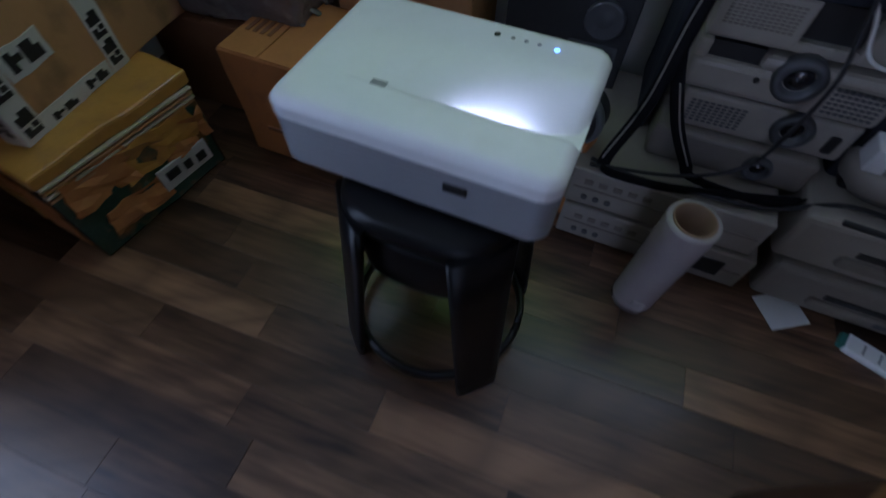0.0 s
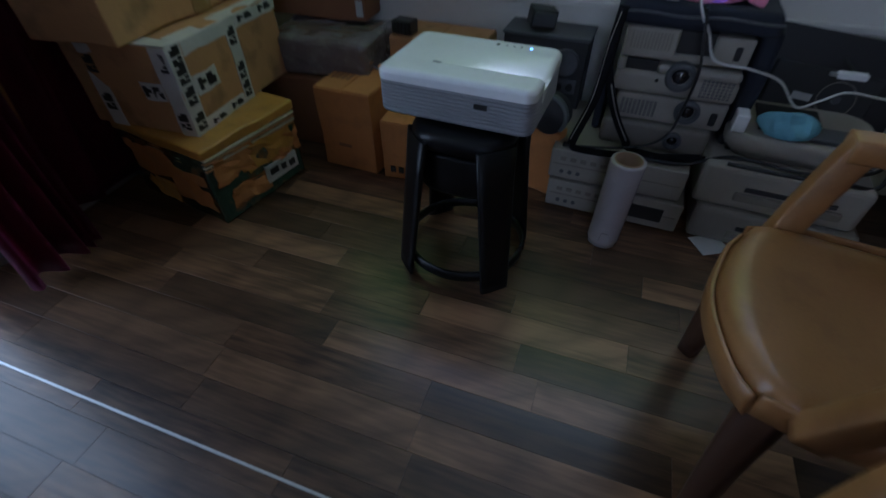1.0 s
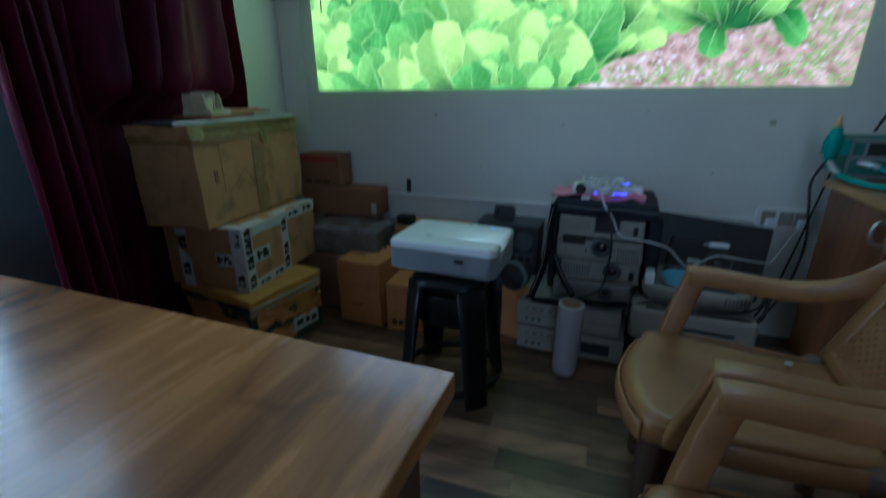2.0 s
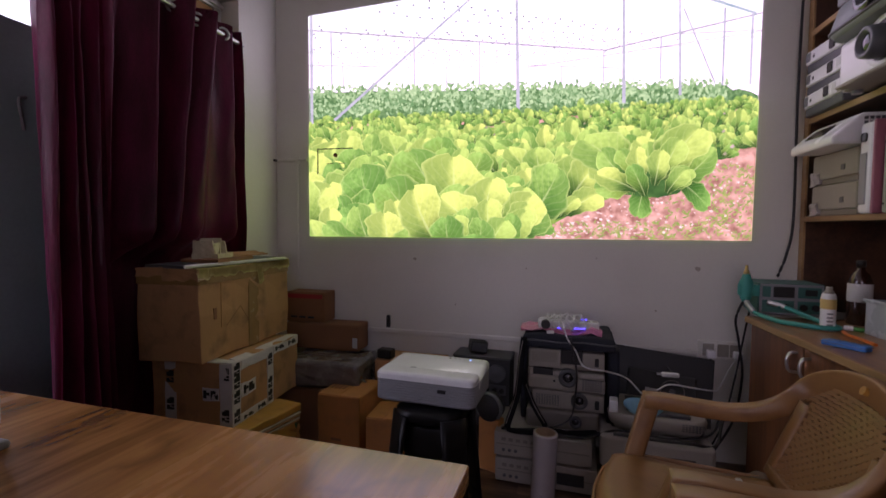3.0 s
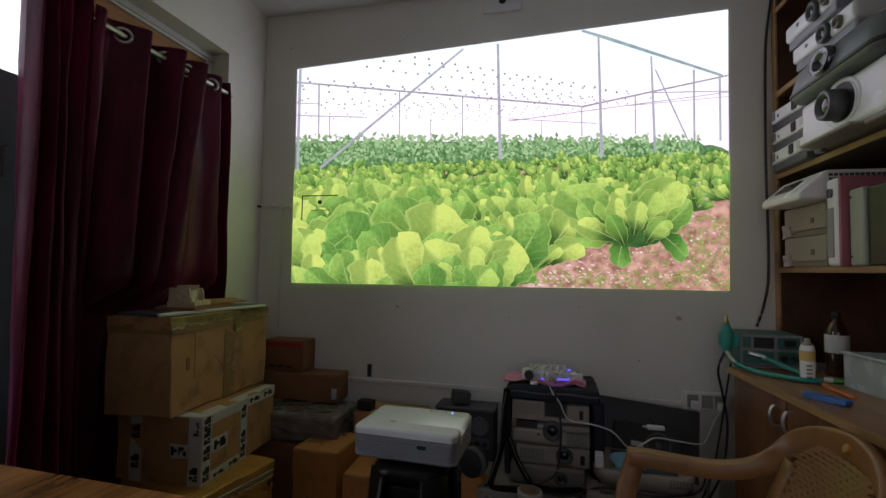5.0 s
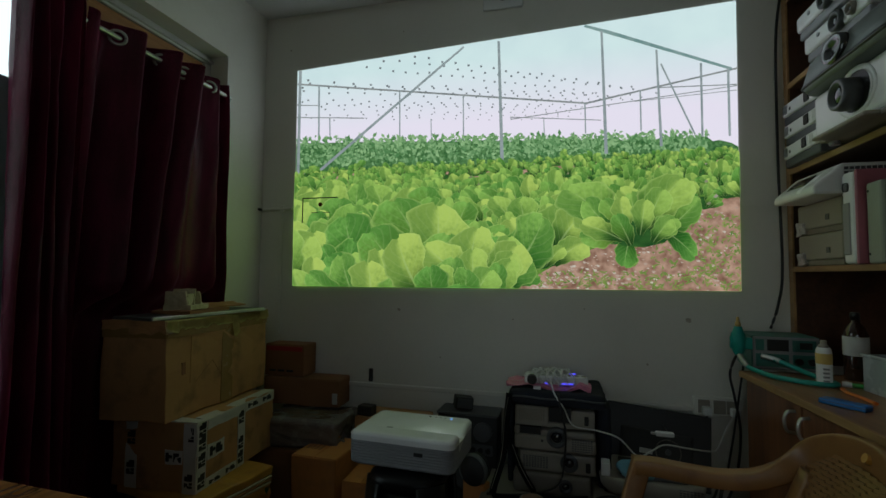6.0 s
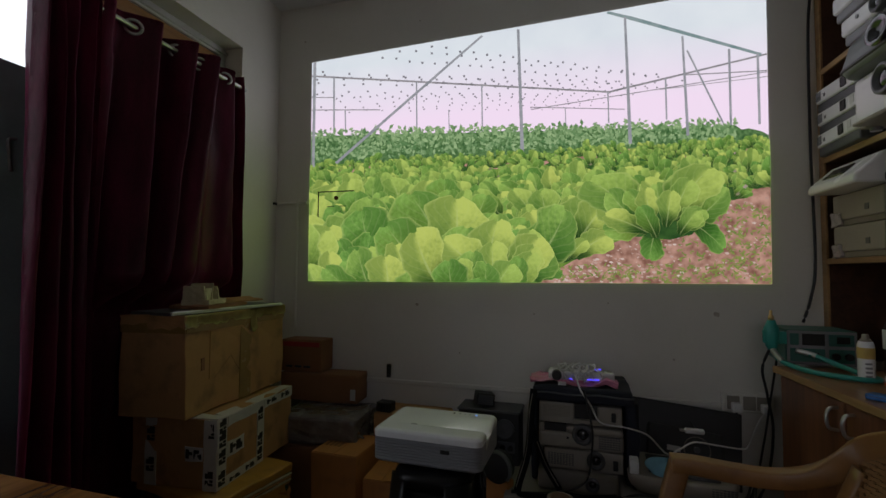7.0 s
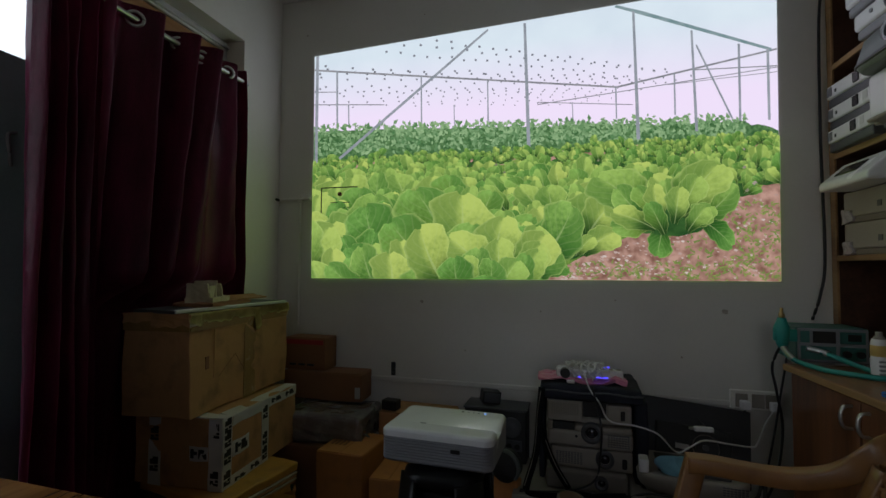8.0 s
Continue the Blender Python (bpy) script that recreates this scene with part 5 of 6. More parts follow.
pile = "old projectors in a pile"
p4 = thing("old_projector", pose(0.455, 1.03, 0.211, 0, 0, -2), "aged ivory projector at base of pile", "projector", pile)
part("case", a_box(0, 0.30, 0, 0.26, 0.0, 0.079, 0.012, 3), M_IVORY_DARK, p4)
lens(p4, 0.205, 0.042, 0.026)
p3 = thing("old_projector", pose(0.478, 1.046, 0.2905, 0, 0, -1), "ivory projector with round dark lens and vents", "projector", pile)
part("case", a_box(0, 0.296, 0, 0.25, 0.0, 0.078, 0.008, 3), M_IVORY, p3)
lens(p3, 0.196, 0.045, 0.034)
vents(p3, 0.015, 0.115, 0.015, 0.062, 9, 7, 0)
part("sensor", a_box(0.258, 0.276, -0.003, 0.002, 0.015, 0.052, 0.004, 2), M_BLACK, p3)
p2 = thing("old_projector", pose(0.458, 1.042, 0.3725, 0, 0, -2), "ivory projector with open lamp bay and large lens", "projector", pile)
part("case", a_box(0, 0.318, 0, 0.25, 0.0, 0.06, 0.012, 3), M_IVORY, p2)
part("case_end", a_box(0.0, 0.022, 0.0, 0.25, 0.058, 0.092, 0.006, 2), M_IVORY, p2)
part("case_end", a_box(0.105, 0.316, 0.0, 0.25, 0.058, 0.084, 0.01, 2), M_IVORY, p2)
part("open_bay", a_box(0.022, 0.105, 0.012, 0.24, 0.058, 0.088), M_BLACK, p2, "black open lamp bay")
lens(p2, 0.168, 0.06, 0.039)
vents(p2, 0.225, 0.305, 0.012, 0.062, 8, 6, 0)
part("sensor", a_rod((0.112, -0.003, 0.042), (0.112, 0.002, 0.042), 0.005), M_BLACK, p2)
p1 = thing("old_projector", pose(0.460, 1.048, 0.4655, 0, 0, -1), "ivory projector with missing middle front panel", "projector", pile)
part("case_end", a_box(0, 0.135, 0, 0.25, 0.0, 0.08, 0.007, 3), M_IVORY, p1)
part("case_end", a_box(0.222, 0.312, 0, 0.25, 0.0, 0.074, 0.007, 3), M_IVORY, p1)
part("chassis", a_box(0.13, 0.225, 0.018, 0.25, 0.0, 0.076, 0.002), M_BLACK, p1, "black inside of missing panel")
part("sill", a_box(0.13, 0.225, 0.002, 0.02, 0.0, 0.018, 0.002), M_IVORY, p1)
vents(p1, 0.015, 0.12, 0.025, 0.07, 12, 8, 0, M_IVORY_DARK)
part("sensor", a_box(0.272, 0.288, -0.003, 0.002, 0.02, 0.055, 0.003, 2), M_BLACK, p1)

bag = thing("shoulder_bag", pose(0, 0, 0), "navy nylon bag draped round a projector pile", "bag")
bm = a_box(0.437, 0.815, 1.035, 1.33, 0.5475, 0.608, 0.016, 3)
bmesh.ops.subdivide_edges(bm, edges=[e for e in bm.edges if e.calc_length() > 0.08], cuts=4, use_grid_fill=True)
part("top", dent(bm, 0.008, 12, 2), M_NAVY, bag)
bm = a_box(0.786, 0.835, 1.06, 1.33, 0.2125, 0.56, 0.014, 3)
bmesh.ops.subdivide_edges(bm, edges=[e for e in bm.edges if e.calc_length() > 0.08], cuts=4, use_grid_fill=True)
part("side", dent(bm, 0.007, 12, 5), M_NAVY, bag)
bm = a_box(0.425, 0.448, 1.10, 1.33, 0.2125, 0.56, 0.008, 2)
bmesh.ops.subdivide_edges(bm, edges=[e for e in bm.edges if e.calc_length() > 0.08], cuts=4, use_grid_fill=True)
part("side", dent(bm, 0.005, 12, 6), M_NAVY, bag)
bm = bmesh.new()
sweep(bm, smooth_path([(0.44, 1.03, 0.595), (0.432, 1.01, 0.50), (0.42, 0.99, 0.36), (0.385, 0.96, 0.235), (0.40, 0.94, 0.222), (0.50, 0.935, 0.226), (0.62, 0.955, 0.230), (0.74, 0.98, 0.235)], 8), 0.013, 0.003, 8, up=(0, 1, 0.2), power=0.6)
part("strap", bm, M_WEBBING, bag, "long black woven strap")
bm = bmesh.new()
sweep(bm, smooth_path([(0.43, 1.025, 0.46), (0.45, 1.01, 0.40), (0.485, 1.0, 0.32), (0.53, 0.99, 0.25), (0.56, 0.975, 0.228), (0.70, 0.965, 0.228), (0.80, 1.02, 0.228)], 8), 0.012, 0.003, 8, up=(0, 1, 0.2), power=0.6)
part("strap", bm, M_WEBBING, bag, "long black woven strap")
for pts in ([(0.436, 1.021, 0.58), (0.424, 1.006, 0.50), (0.413, 0.985, 0.36), (0.378, 0.955, 0.24)], [(0.455, 1.003, 0.40), (0.49, 0.992, 0.32), (0.535, 0.982, 0.25)]):
    bm = bmesh.new()
    sweep(bm, smooth_path(pts, 8), 0.0022, 0.0015, 6)
    part("strap_piping", bm, M_IVORY, bag, "pale stripe on strap")
bm = bmesh.new()
sweep(bm, [Vector((0.44 + 0.372 * k / 12, 1.032, 0.583 + 0.003 * math.sin(k))) for k in range(13)], 0.0035, seg=6)
part("zip", bm, M_DARK_GREY, bag)

# ---- power strip bundle on the bag ----
film = bmesh.new()
box(film, 0.425, 0.755, 1.06, 1.19, 0.614, 0.626, 0.004)
bmesh.ops.subdivide_edges(film, edges=[e for e in film.edges if e.calc_length() > 0.05], cuts=7, use_grid_fill=True)
solo("plastic_bag", dent(dent(film, 0.020, 22, 3), 0.012, 60, 5), M_PINK, "crumpled pink plastic bag on navy bag", "plastic bag")
power = thing("extension_lead", pose(0.62, 1.115, 0.626, 0, 0, 4), "white power strip wound with its white cable", "extension lead")
part("strip", a_box(-0.125, 0.13, -0.028, 0.028, 0.0, 0.034, 0.008, 3), M_WHITE_PLASTIC, power)
for k in range(3):
    part("socket", a_box(0.045 + 0.03 * k, 0.064 + 0.03 * k, -0.014, 0.014, 0.032, 0.0355, 0.002), M_IVORY_DARK, power)
bm = bmesh.new()
coil = []
for q in range(14 * 18 + 1):
    a, k = 2 * math.pi * q / 18, q / 18
    wob = noise.noise(Vector((k * 0.9, 3, 1)))
    coil.append(Vector((-0.078 + 0.0098 * k + 0.024 * math.sin(a + 2.2 * k), (0.040 + 0.014 * wob) * math.cos(a), 0.026 + (0.033 + 0.012 * wob) * math.sin(a))))
sweep(bm, coil, 0.0031, seg=6)
part("wound_cable", bm, M_CABLE_WHITE, power)
bm = a_box(-0.125, -0.078, -0.036, 0.026, 0.0, 0.042, 0.014, 3)
part("adapter", bm, M_WHITE_PLASTIC, power)
part("round_plug", a_rod((-0.095, -0.062, 0.024), (-0.095, -0.034, 0.024), 0.019, seg=18), M_BLACK, power, "black round plug")
part("usb_plug", a_box(-0.09, -0.06, -0.072, -0.05, -0.012, 0.0, 0.002), M_WHITE_PLASTIC, power)
for x0, x1, y, z in ((0.02, 0.07, -0.031, 0.004), (-0.045, -0.030, -0.034, 0.003), (0.06, 0.085, 0.024, 0.0345)):
    part("led_glow", a_box(x0, x1, y, y + 0.005, z, z + 0.005), glow("blue_led", (0.10, 0.08, 1.0), 1.0), power, "lit blue indicator strip")

# ---- printers, scanner and monitor beside the pile ----
for i, (x, y, z, h, lab) in enumerate(((0.775, 0.925, 0.0, 0.118, "grey-white printer with curved front on floor"), (0.752, 0.94, 0.1185, 0.128, "grey-white printer resting on lower printer"))):
    pr = thing("printer", pose(x, y, z, 0, 0, -3), lab, "printer", "printers on floor")
    bm = a_box(0, 0.41, 0, 0.36, 0.0, h, 0.016, 3)
    part("case", bm, M_IVORY if i else M_IVORY_DARK, pr)
    part("tray", a_box(0.10, 0.36, -0.012, 0.03, h * 0.25, h * 0.45, 0.004), M_IVORY_DARK, pr)
    part("slot", a_box(0.12, 0.34, -0.004, 0.002, h * 0.5, h * 0.6), M_BLACK_MATT, pr)
    part("badge", a_box(0.225, 0.27, -0.0135, -0.010, h * 0.3, h * 0.4), M_DARK_GREY, pr)
scanner = thing("oval_projector", pose(0.975, 1.10, 0.2475, 0, 0, -4), "ivory oval-rimmed projector body on printer", "projector")
slab_bm = slab(bmesh.new(), [(0.165, 0.10, 0.06, 0.0), (0.18, 0.125, 0.07, 0.03), (0.185, 0.13, 0.07, 0.062), (0.178, 0.122, 0.07, 0.074)])
part("rim", slab_bm, M_IVORY, scanner)
part("under_case", a_box(-0.17, 0.17, -0.085, 0.1, -0.0, 0.045, 0.01, 2), M_BLACK, scanner)
part("well", a_box(-0.11, 0.05, -0.08, 0.09, 0.074, 0.08, 0.002), M_BLACK, scanner, "black recessed well")
vents(scanner, 0.085, 0.165, 0.036, 0.068, 7, 4, -0.128)
part("white_block", a_box(-0.178, -0.145, -0.115, -0.06, 0.072, 0.12, 0.004, 2), M_WHITE_PLASTIC, scanner)
part("board", a_box(0.0, 0.12, -0.105, -0.03, 0.076, 0.088, 0.002), M_DARK_GREY, scanner)
cloth = bmesh.new()
bmesh.ops.create_icosphere(cloth, subdivisions=3, radius=1, matrix=Matrix.Diagonal((0.075, 0.05, 0.04, 1)))
for v in cloth.verts:
    v.co.z = max(v.co.z, -0.012)
solo("cloth", dent(cloth, 0.02, 18, 2), M_BLUE_CLOTH, "crumpled light blue cloth on projector body", "cloth", pose(0.925, 1.03, 0.341))
mon = thing("monitor", pose(0.815, 1.225, 0.2475, -17, 5.5, -2), "black flat monitor leaning against wall", "monitor")
part("panel", a_box(0, 0.41, -0.004, 0.014, 0.0, 0.292, 0.004, 2), M_BLACK, mon)
part("back_case", a_box(0.06, 0.34, -0.022, -0.004, 0.02, 0.20, 0.008, 2), M_BLACK_MATT, mon)
part("label", a_box(0.135, 0.185, -0.0245, -0.0215, 0.105, 0.125), M_PAPER, mon, "small white label")
bm = bmesh.new()
sweep(bm, [Vector((0.245 + 0.048 * math.cos(a), -0.025, 0.125 + 0.048 * math.sin(a))) for a in [2 * math.pi * k / 28 for k in range(29)]], 0.0015, seg=6, up=(0, 1, 0))
part("disc_ring", bm, M_IVORY_DARK, mon)
part("hub", a_rod((0.245, -0.028, 0.125), (0.245, -0.02, 0.125), 0.012), M_DARK_GREY, mon)
adapter = thing("usb_adapter", pose(1.035, 1.14, 0.4), "white plastic adapter hanging by its cable", "adapter")
bm = a_box(-0.028, 0.04, -0.012, 0.012, 0.042, 0.06, 0.005, 2)
part("body", bm, M_WHITE_PLASTIC, adapter)
part("tip", a_box(-0.045, -0.026, -0.006, 0.006, 0.047, 0.055, 0.001), M_STEEL, adapter)
part("hook", a_box(0.022, 0.026, 0.0, 0.16, 0.046, 0.049, 0.001), M_CABLE_BLACK, adapter)
solo("paper_sheet", dent(a_box(-0.048, 0.042, -0.038, 0.042, 0.001, 0.0025), 0.0012, 20), M_PAPER, "small white paper scrap on floor", "paper", pose(0.85, 0.90, 0.0005, 0, 0, 30))
stripbox = thing("white_bar", pose(0.965, 0.865, 0, 0, 0, -22), "white plastic remote bar lying on floor", "remote")
part("body", a_box(0, 0.17, -0.022, 0.022, 0.001, 0.018, 0.004, 2), M_WHITE_PLASTIC, stripbox)
for k in range(4):
    part("mark", a_box(0.03 + 0.03 * k, 0.034 + 0.03 * k, -0.014, 0.012, 0.017, 0.0188), M_GREY_PLASTIC, stripbox)
part("end_cap", a_box(-0.012, 0.002, -0.018, 0.018, 0.002, 0.016, 0.002), M_TEAL_DARK, stripbox)


def cable(name, pts, r, material, label, n=8):
    b = sweep(bmesh.new(), smooth_path(pts, n), r, seg=7)
    return solo(name, b, material, label, "cable", group="loose cables")


cable("cable", [(0.60, 1.06, 0.655), (0.62, 1.03, 0.60), (0.655, 1.03, 0.55), (0.69, 1.02, 0.49), (0.78, 1.02, 0.478), (0.86, 1.04, 0.45), (0.93, 1.07, 0.38), (0.98, 1.08, 0.40), (1.03, 1.09, 0.425), (1.12, 1.12, 0.41), (1.22, 1.2, 0.38), (1.27, 1.28, 0.37), (1.32, 1.33, 0.44), (1.352, 1.335, 0.49)], 0.0032, M_CABLE_WHITE, "white cable running from extension lead to socket")
cable("cable", [(1.244, 1.33, 0.49), (1.25, 1.32, 0.43), (1.235, 1.32, 0.36), (1.20, 1.31, 0.31), (1.19, 1.30, 0.25)], 0.0035, M_CABLE_BLACK, "thin black cable hanging from socket")
cable("cable", [(0.63, 1.02, 0.61), (0.645, 1.015, 0.54), (0.66, 1.0, 0.46), (0.655, 1.0, 0.36), (0.64, 1.0, 0.28), (0.59, 0.985, 0.245), (0.50, 0.96, 0.232), (0.36, 0.95, 0.22)], 0.0038, M_CABLE_BLACK, "black cable looping over the projector pile")
cable("cable", [(0.36, 0.97, 0.217), (0.45, 0.945, 0.222), (0.58, 0.945, 0.224), (0.70, 0.955, 0.222), (0.82, 0.98, 0.255), (1.0, 0.955, 0.255), (1.15, 0.99, 0.27), (1.22, 1.1, 0.30)], 0.0045, M_CABLE_BLACK, "black cable lying across recorder and printer")
cable("cable", [(1.5, 1.352, 0.86), (1.53, 1.352, 0.96), (1.55, 1.352, 1.12), (1.545, 1.352, 1.6), (1.55, 1.352, 2.1), (1.575, 1.352, 2.35), (1.565, 1.352, TOP)], 0.0055, M_CABLE_BLACK, "black cable clipped up the wall beside shelves")
cable("cable", [(1.315, 1.15, 0.80), (1.29, 1.18, 0.70), (1.31, 1.2, 0.6), (1.335, 1.22, 0.45), (1.32, 1.25, 0.25), (1.25, 1.25, 0.1), (1.18, 1.2, 0.01)], 0.005, M_CABLE_BLACK, "black cable hanging behind cabinet end")
cable("cable", [(1.335, 1.17, 0.74), (1.325, 1.2, 0.6), (1.31, 1.24, 0.4), (1.28, 1.27, 0.2), (1.2, 1.28, 0.01)], 0.004, M_CABLE_BLACK, "black cable hanging behind cabinet end")
cable("cable", [(0.80, 0.93, 0.26), (0.95, 0.915, 0.262), (1.08, 0.925, 0.258), (1.17, 0.97, 0.24), (1.21, 1.05, 0.28), (1.24, 1.12, 0.30)], 0.006, M_CABLE_BLACK, "thick black cable trailing over printer top")

# ---- counter with cabinet, shelves above ----
cab = thing("base_cabinet", pose(1.318, 1.115, 0, 0, 0, 3.2), "brown wood-grain base cabinet with steel handles", "cabinet")
part("body", a_box(0.022, 0.60, -2.2, 0.0, 0.08, 0.694, 0.002), M_CABINET, cab)
part("plinth", a_box(0.06, 0.60, -2.2, -0.01, 0.0, 0.08, 0.002), M_TABLE_EDGE, cab)
for k in range(6):
    y1 = -0.006 - 0.365 * k
    door = part("door", a_box(0.004, 0.021, y1 - 0.358, y1, 0.09, 0.688, 0.002), M_CABINET, cab)
    yh = y1 - (0.325 if k % 2 == 0 else 0.035)
    bm = sweep(bmesh.new(), smooth_path([(0.006, yh, 0.665), (-0.018, yh, 0.66), (-0.026, yh, 0.632), (-0.018, yh, 0.604), (0.006, yh, 0.598)], 6), 0.005, 0.0065, 8, up=(0, 1, 0))
    part("handle", bm, M_STEEL, door, "bowed polished steel handle")
counter = solo("worktop", a_box(-0.012, 0.60, -2.2, 0.012, 0.695, 0.72, 0.003, 2), M_COUNTER, "brown laminate worktop with pale front edge", "worktop", pose(1.318, 1.115, 0, 0, 0, 3.2))
part("edge_band", a_box(-0.0145, -0.0118, -2.2, 0.012, 0.697, 0.718), M_SHELF_EDGE, counter, "light wood edging")

shelf = thing("shelf_unit", pose(0, 0, 0), "tall dark wood shelf unit with pale edging", "shelf")
SX = 1.585
part("side_panel", a_box(SX + 0.003, RIGHT - 0.02, 1.333, 1.364, 0.7215, TOP - 0.005), M_SHELF_DARK, shelf)
part("side_edging", a_box(SX - 0.006, SX + 0.003, 1.331, 1.366, 0.7215, TOP - 0.005, 0.001), M_SHELF_EDGE, shelf, "light wood edging")
part("back_panel", a_box(RIGHT - 0.02, RIGHT - 0.004, -1.05, 1.364, 0.7215, TOP - 0.005), M_SHELF_DARK, shelf)
part("side_panel", a_box(SX, RIGHT - 0.02, -1.05, -1.02, 0.7215, TOP - 0.005), M_SHELF_DARK, shelf)
for z in (1.12, 1.528, 1.893, 2.27):
    sh = part("shelf_board", a_box(SX + 0.002, RIGHT - 0.02, -1.02, 1.333, z - 0.02, z), M_SHELF_DARK, shelf)
    part("edging", a_box(SX - 0.006, SX + 0.002, -1.02, 1.331, z - 0.021, z + 0.001, 0.001), M_SHELF_EDGE, sh, "light wood edging")

# shelf of slim white projectors
for k in range(3):
    z = 1.5285 + 0.0895 * k
    m = pose(1.552 + 0.003 * (k % 2), 1.318, z, 0, 0, -90 + 2 * (k - 1))
    sl = thing("slim_projector", m, "slim white projector with dark grey lower half", "projector", "slim projectors stacked on shelf")
    part("base", a_box(0, 0.29, 0.006, 0.23, 0, 0.036, 0.006, 2), M_DARK_GREY, sl, "dark grey lower half")
    part("case", a_box(0, 0.29, 0, 0.235, 0.0355, 0.089, 0.008, 3), M_WHITE_PLASTIC, sl)
    part("lens_window", a_box(0.165, 0.20, -0.004, 0.004, 0.044, 0.083, 0.003), M_LENS, sl)
    part("sensor", a_box(0.055, 0.067, -0.002, 0.002, 0.052, 0.066, 0.002), M_DARK_GREY, sl)
    part("sticker", a_box(0.225, 0.25, -0.0015, 0.002, 0.052, 0.08), M_PAPER, sl, "white numbered sticker")
    b = bmesh.new()
    for q in range(6):
        box(b, 0.006 + 0.006 * q, 0.009 + 0.006 * q, -0.0015, 0.003, 0.045, 0.08)
    part("vent", b, M_GREY_PLASTIC, sl)

big = thing("large_projector", pose(1.512, 0.995, 1.5285, 0, 0, -90), "large white projector with deep zoom lens", "projector")
part("case", a_box(0, 0.46, 0, 0.33, 0.022, 0.186, 0.022, 4), M_WHITE_PLASTIC, big)
part("skirt", a_box(0.02, 0.45, 0.006, 0.32, 0.012, 0.026, 0.004), M_IVORY, big)
for x in (0.045, 0.41):
    part("foot", a_rod((x, 0.04, 0), (x, 0.04, 0.014), 0.016), M_GREY_PLASTIC, big)
b = lathe(bmesh.new(), [(0.062, -0.02), (0.066, 0.003), (0.082, 0.006), (0.085, 0.0), (0.084, -0.02)], seg=32)
part("lens_bezel", b, M_WHITE_PLASTIC, big, "", pose(0.245, 0.002, 0.112, 90, 0, 0) @ Matrix.Diagonal((1.15, 0.92, 1, 1)))
part("lens_bay", a_rod((0.245, -0.001, 0.112), (0.245, 0.03, 0.112), 0.066, seg=28), M_BLACK, big)
b = lathe(bmesh.new(), [(0.030, 0.03), (0.036, 0.05), (0.047, 0.048), (0.05, 0.03), (0.05, -0.02)], seg=28)
part("lens_barrel", b, M_DARK_GREY, big, "", pose(0.235, 0.0, 0.108, 90, 0, 0))
b = lathe(bmesh.new(), [(0.0, 0.046), (0.02, 0.043), (0.034, 0.034)], seg=24)
part("lens_glass", b, M_LENS, big, "", pose(0.235, 0.0, 0.108, 90, 0, 0))
part("front_lip", a_box(0.06, 0.34, -0.035, 0.02, 0.012, 0.024, 0.004), M_IVORY, big)

gp = thing("grey_projector", pose(1.468, 1.0, 1.7155, 0, 0, -90), "dark grey projector with oval lens on others", "projector")
b = slab(bmesh.new(), [(0.24, 0.16, 0.05, 0.0), (0.25, 0.17, 0.05, 0.02), (0.25, 0.17, 0.05, 0.03), (0.235, 0.155, 0.05, 0.1), (0.21, 0.14, 0.05, 0.118)])
part("case", b, M_SLATE, gp, "", pose(0.25, 0.17, 0))
b = slab(bmesh.new(), [(0.251, 0.171, 0.05, 0.017), (0.254, 0.174, 0.05, 0.022), (0.251, 0.171, 0.05, 0.03)])
part("waist_line", b, M_BLACK, gp, "", pose(0.25, 0.17, 0))
b = lathe(bmesh.new(), [(0.0, -0.004), (0.025, 0.002), (0.032, 0.012), (0.046, 0.014), (0.05, -0.02)], seg=26)
part("lens", b, M_LENS, gp, "", pose(0.235, 0.004, 0.07, 84, 0, 0) @ Matrix.Diagonal((1.2, 0.95, 1, 1)))

for k, (y, z, w, lab) in enumerate(((1.17, 1.9935, 0.33, "white projector with round lens lying on another"), (1.14, 1.8935, 0.36, "white projector with grey base on upper shelf"))):
    up = thing("shelf_projector", pose(1.545 + 0.01 * k, y, z, 0, 0, -90 + 2 * k), lab, "projector", "projectors on upper shelf")
    part("base", a_box(0.01, w, 0.008, 0.26, 0, 0.035, 0.008, 2), M_GREY_PLASTIC, up)
    part("case", a_box(0, w + 0.005, 0, 0.27, 0.034, 0.099, 0.014, 3), M_WHITE_PLASTIC, up)
    lens(up, 0.21, 0.062, 0.036, 0.0)
    part("sensor", a_rod((0.10, -0.003, 0.07), (0.10, 0.003, 0.07), 0.008), M_GREY_PLASTIC, up)
    lens(up, 0.29, 0.06, 0.022, 0.0, M_IVORY_DARK)

# lower shelf
for k in range(2):
    ib = thing("bagged_unit", pose(1.572, 1.262, 1.1205 + 0.1195 * k, 0, 0, -90), "ivory equipment box in clear plastic sleeve", "equipment", "boxed units on shelf")
    part("case", a_box(0, 0.30, 0, 0.24, 0.022, 0.118, 0.006, 2), M_IVORY, ib)
    part("base", a_box(0.006, 0.295, 0.005, 0.235, 0.0, 0.022, 0.003), M_IVORY_DARK, ib)
    part("badge", a_box(0.20, 0.222, -0.002, 0.002, 0.045, 0.066), M_DARK_GREY, ib)
    b = a_box(-0.004, 0.06, -0.006, 0.1, 0.002, 0.05, 0.003)
    bmesh.ops.subdivide_edges(b, edges=b.edges[:], cuts=4, use_grid_fill=True)
    part("loose_film", dent(b, 0.01, 40, k), M_FILM, ib)
ust = thing("wedge_projector", pose(1.478, 1.235, 1.3605, 0, 0, -90), "white wedge-front projector with sloping lens window", "projector")
b = bmesh.new()
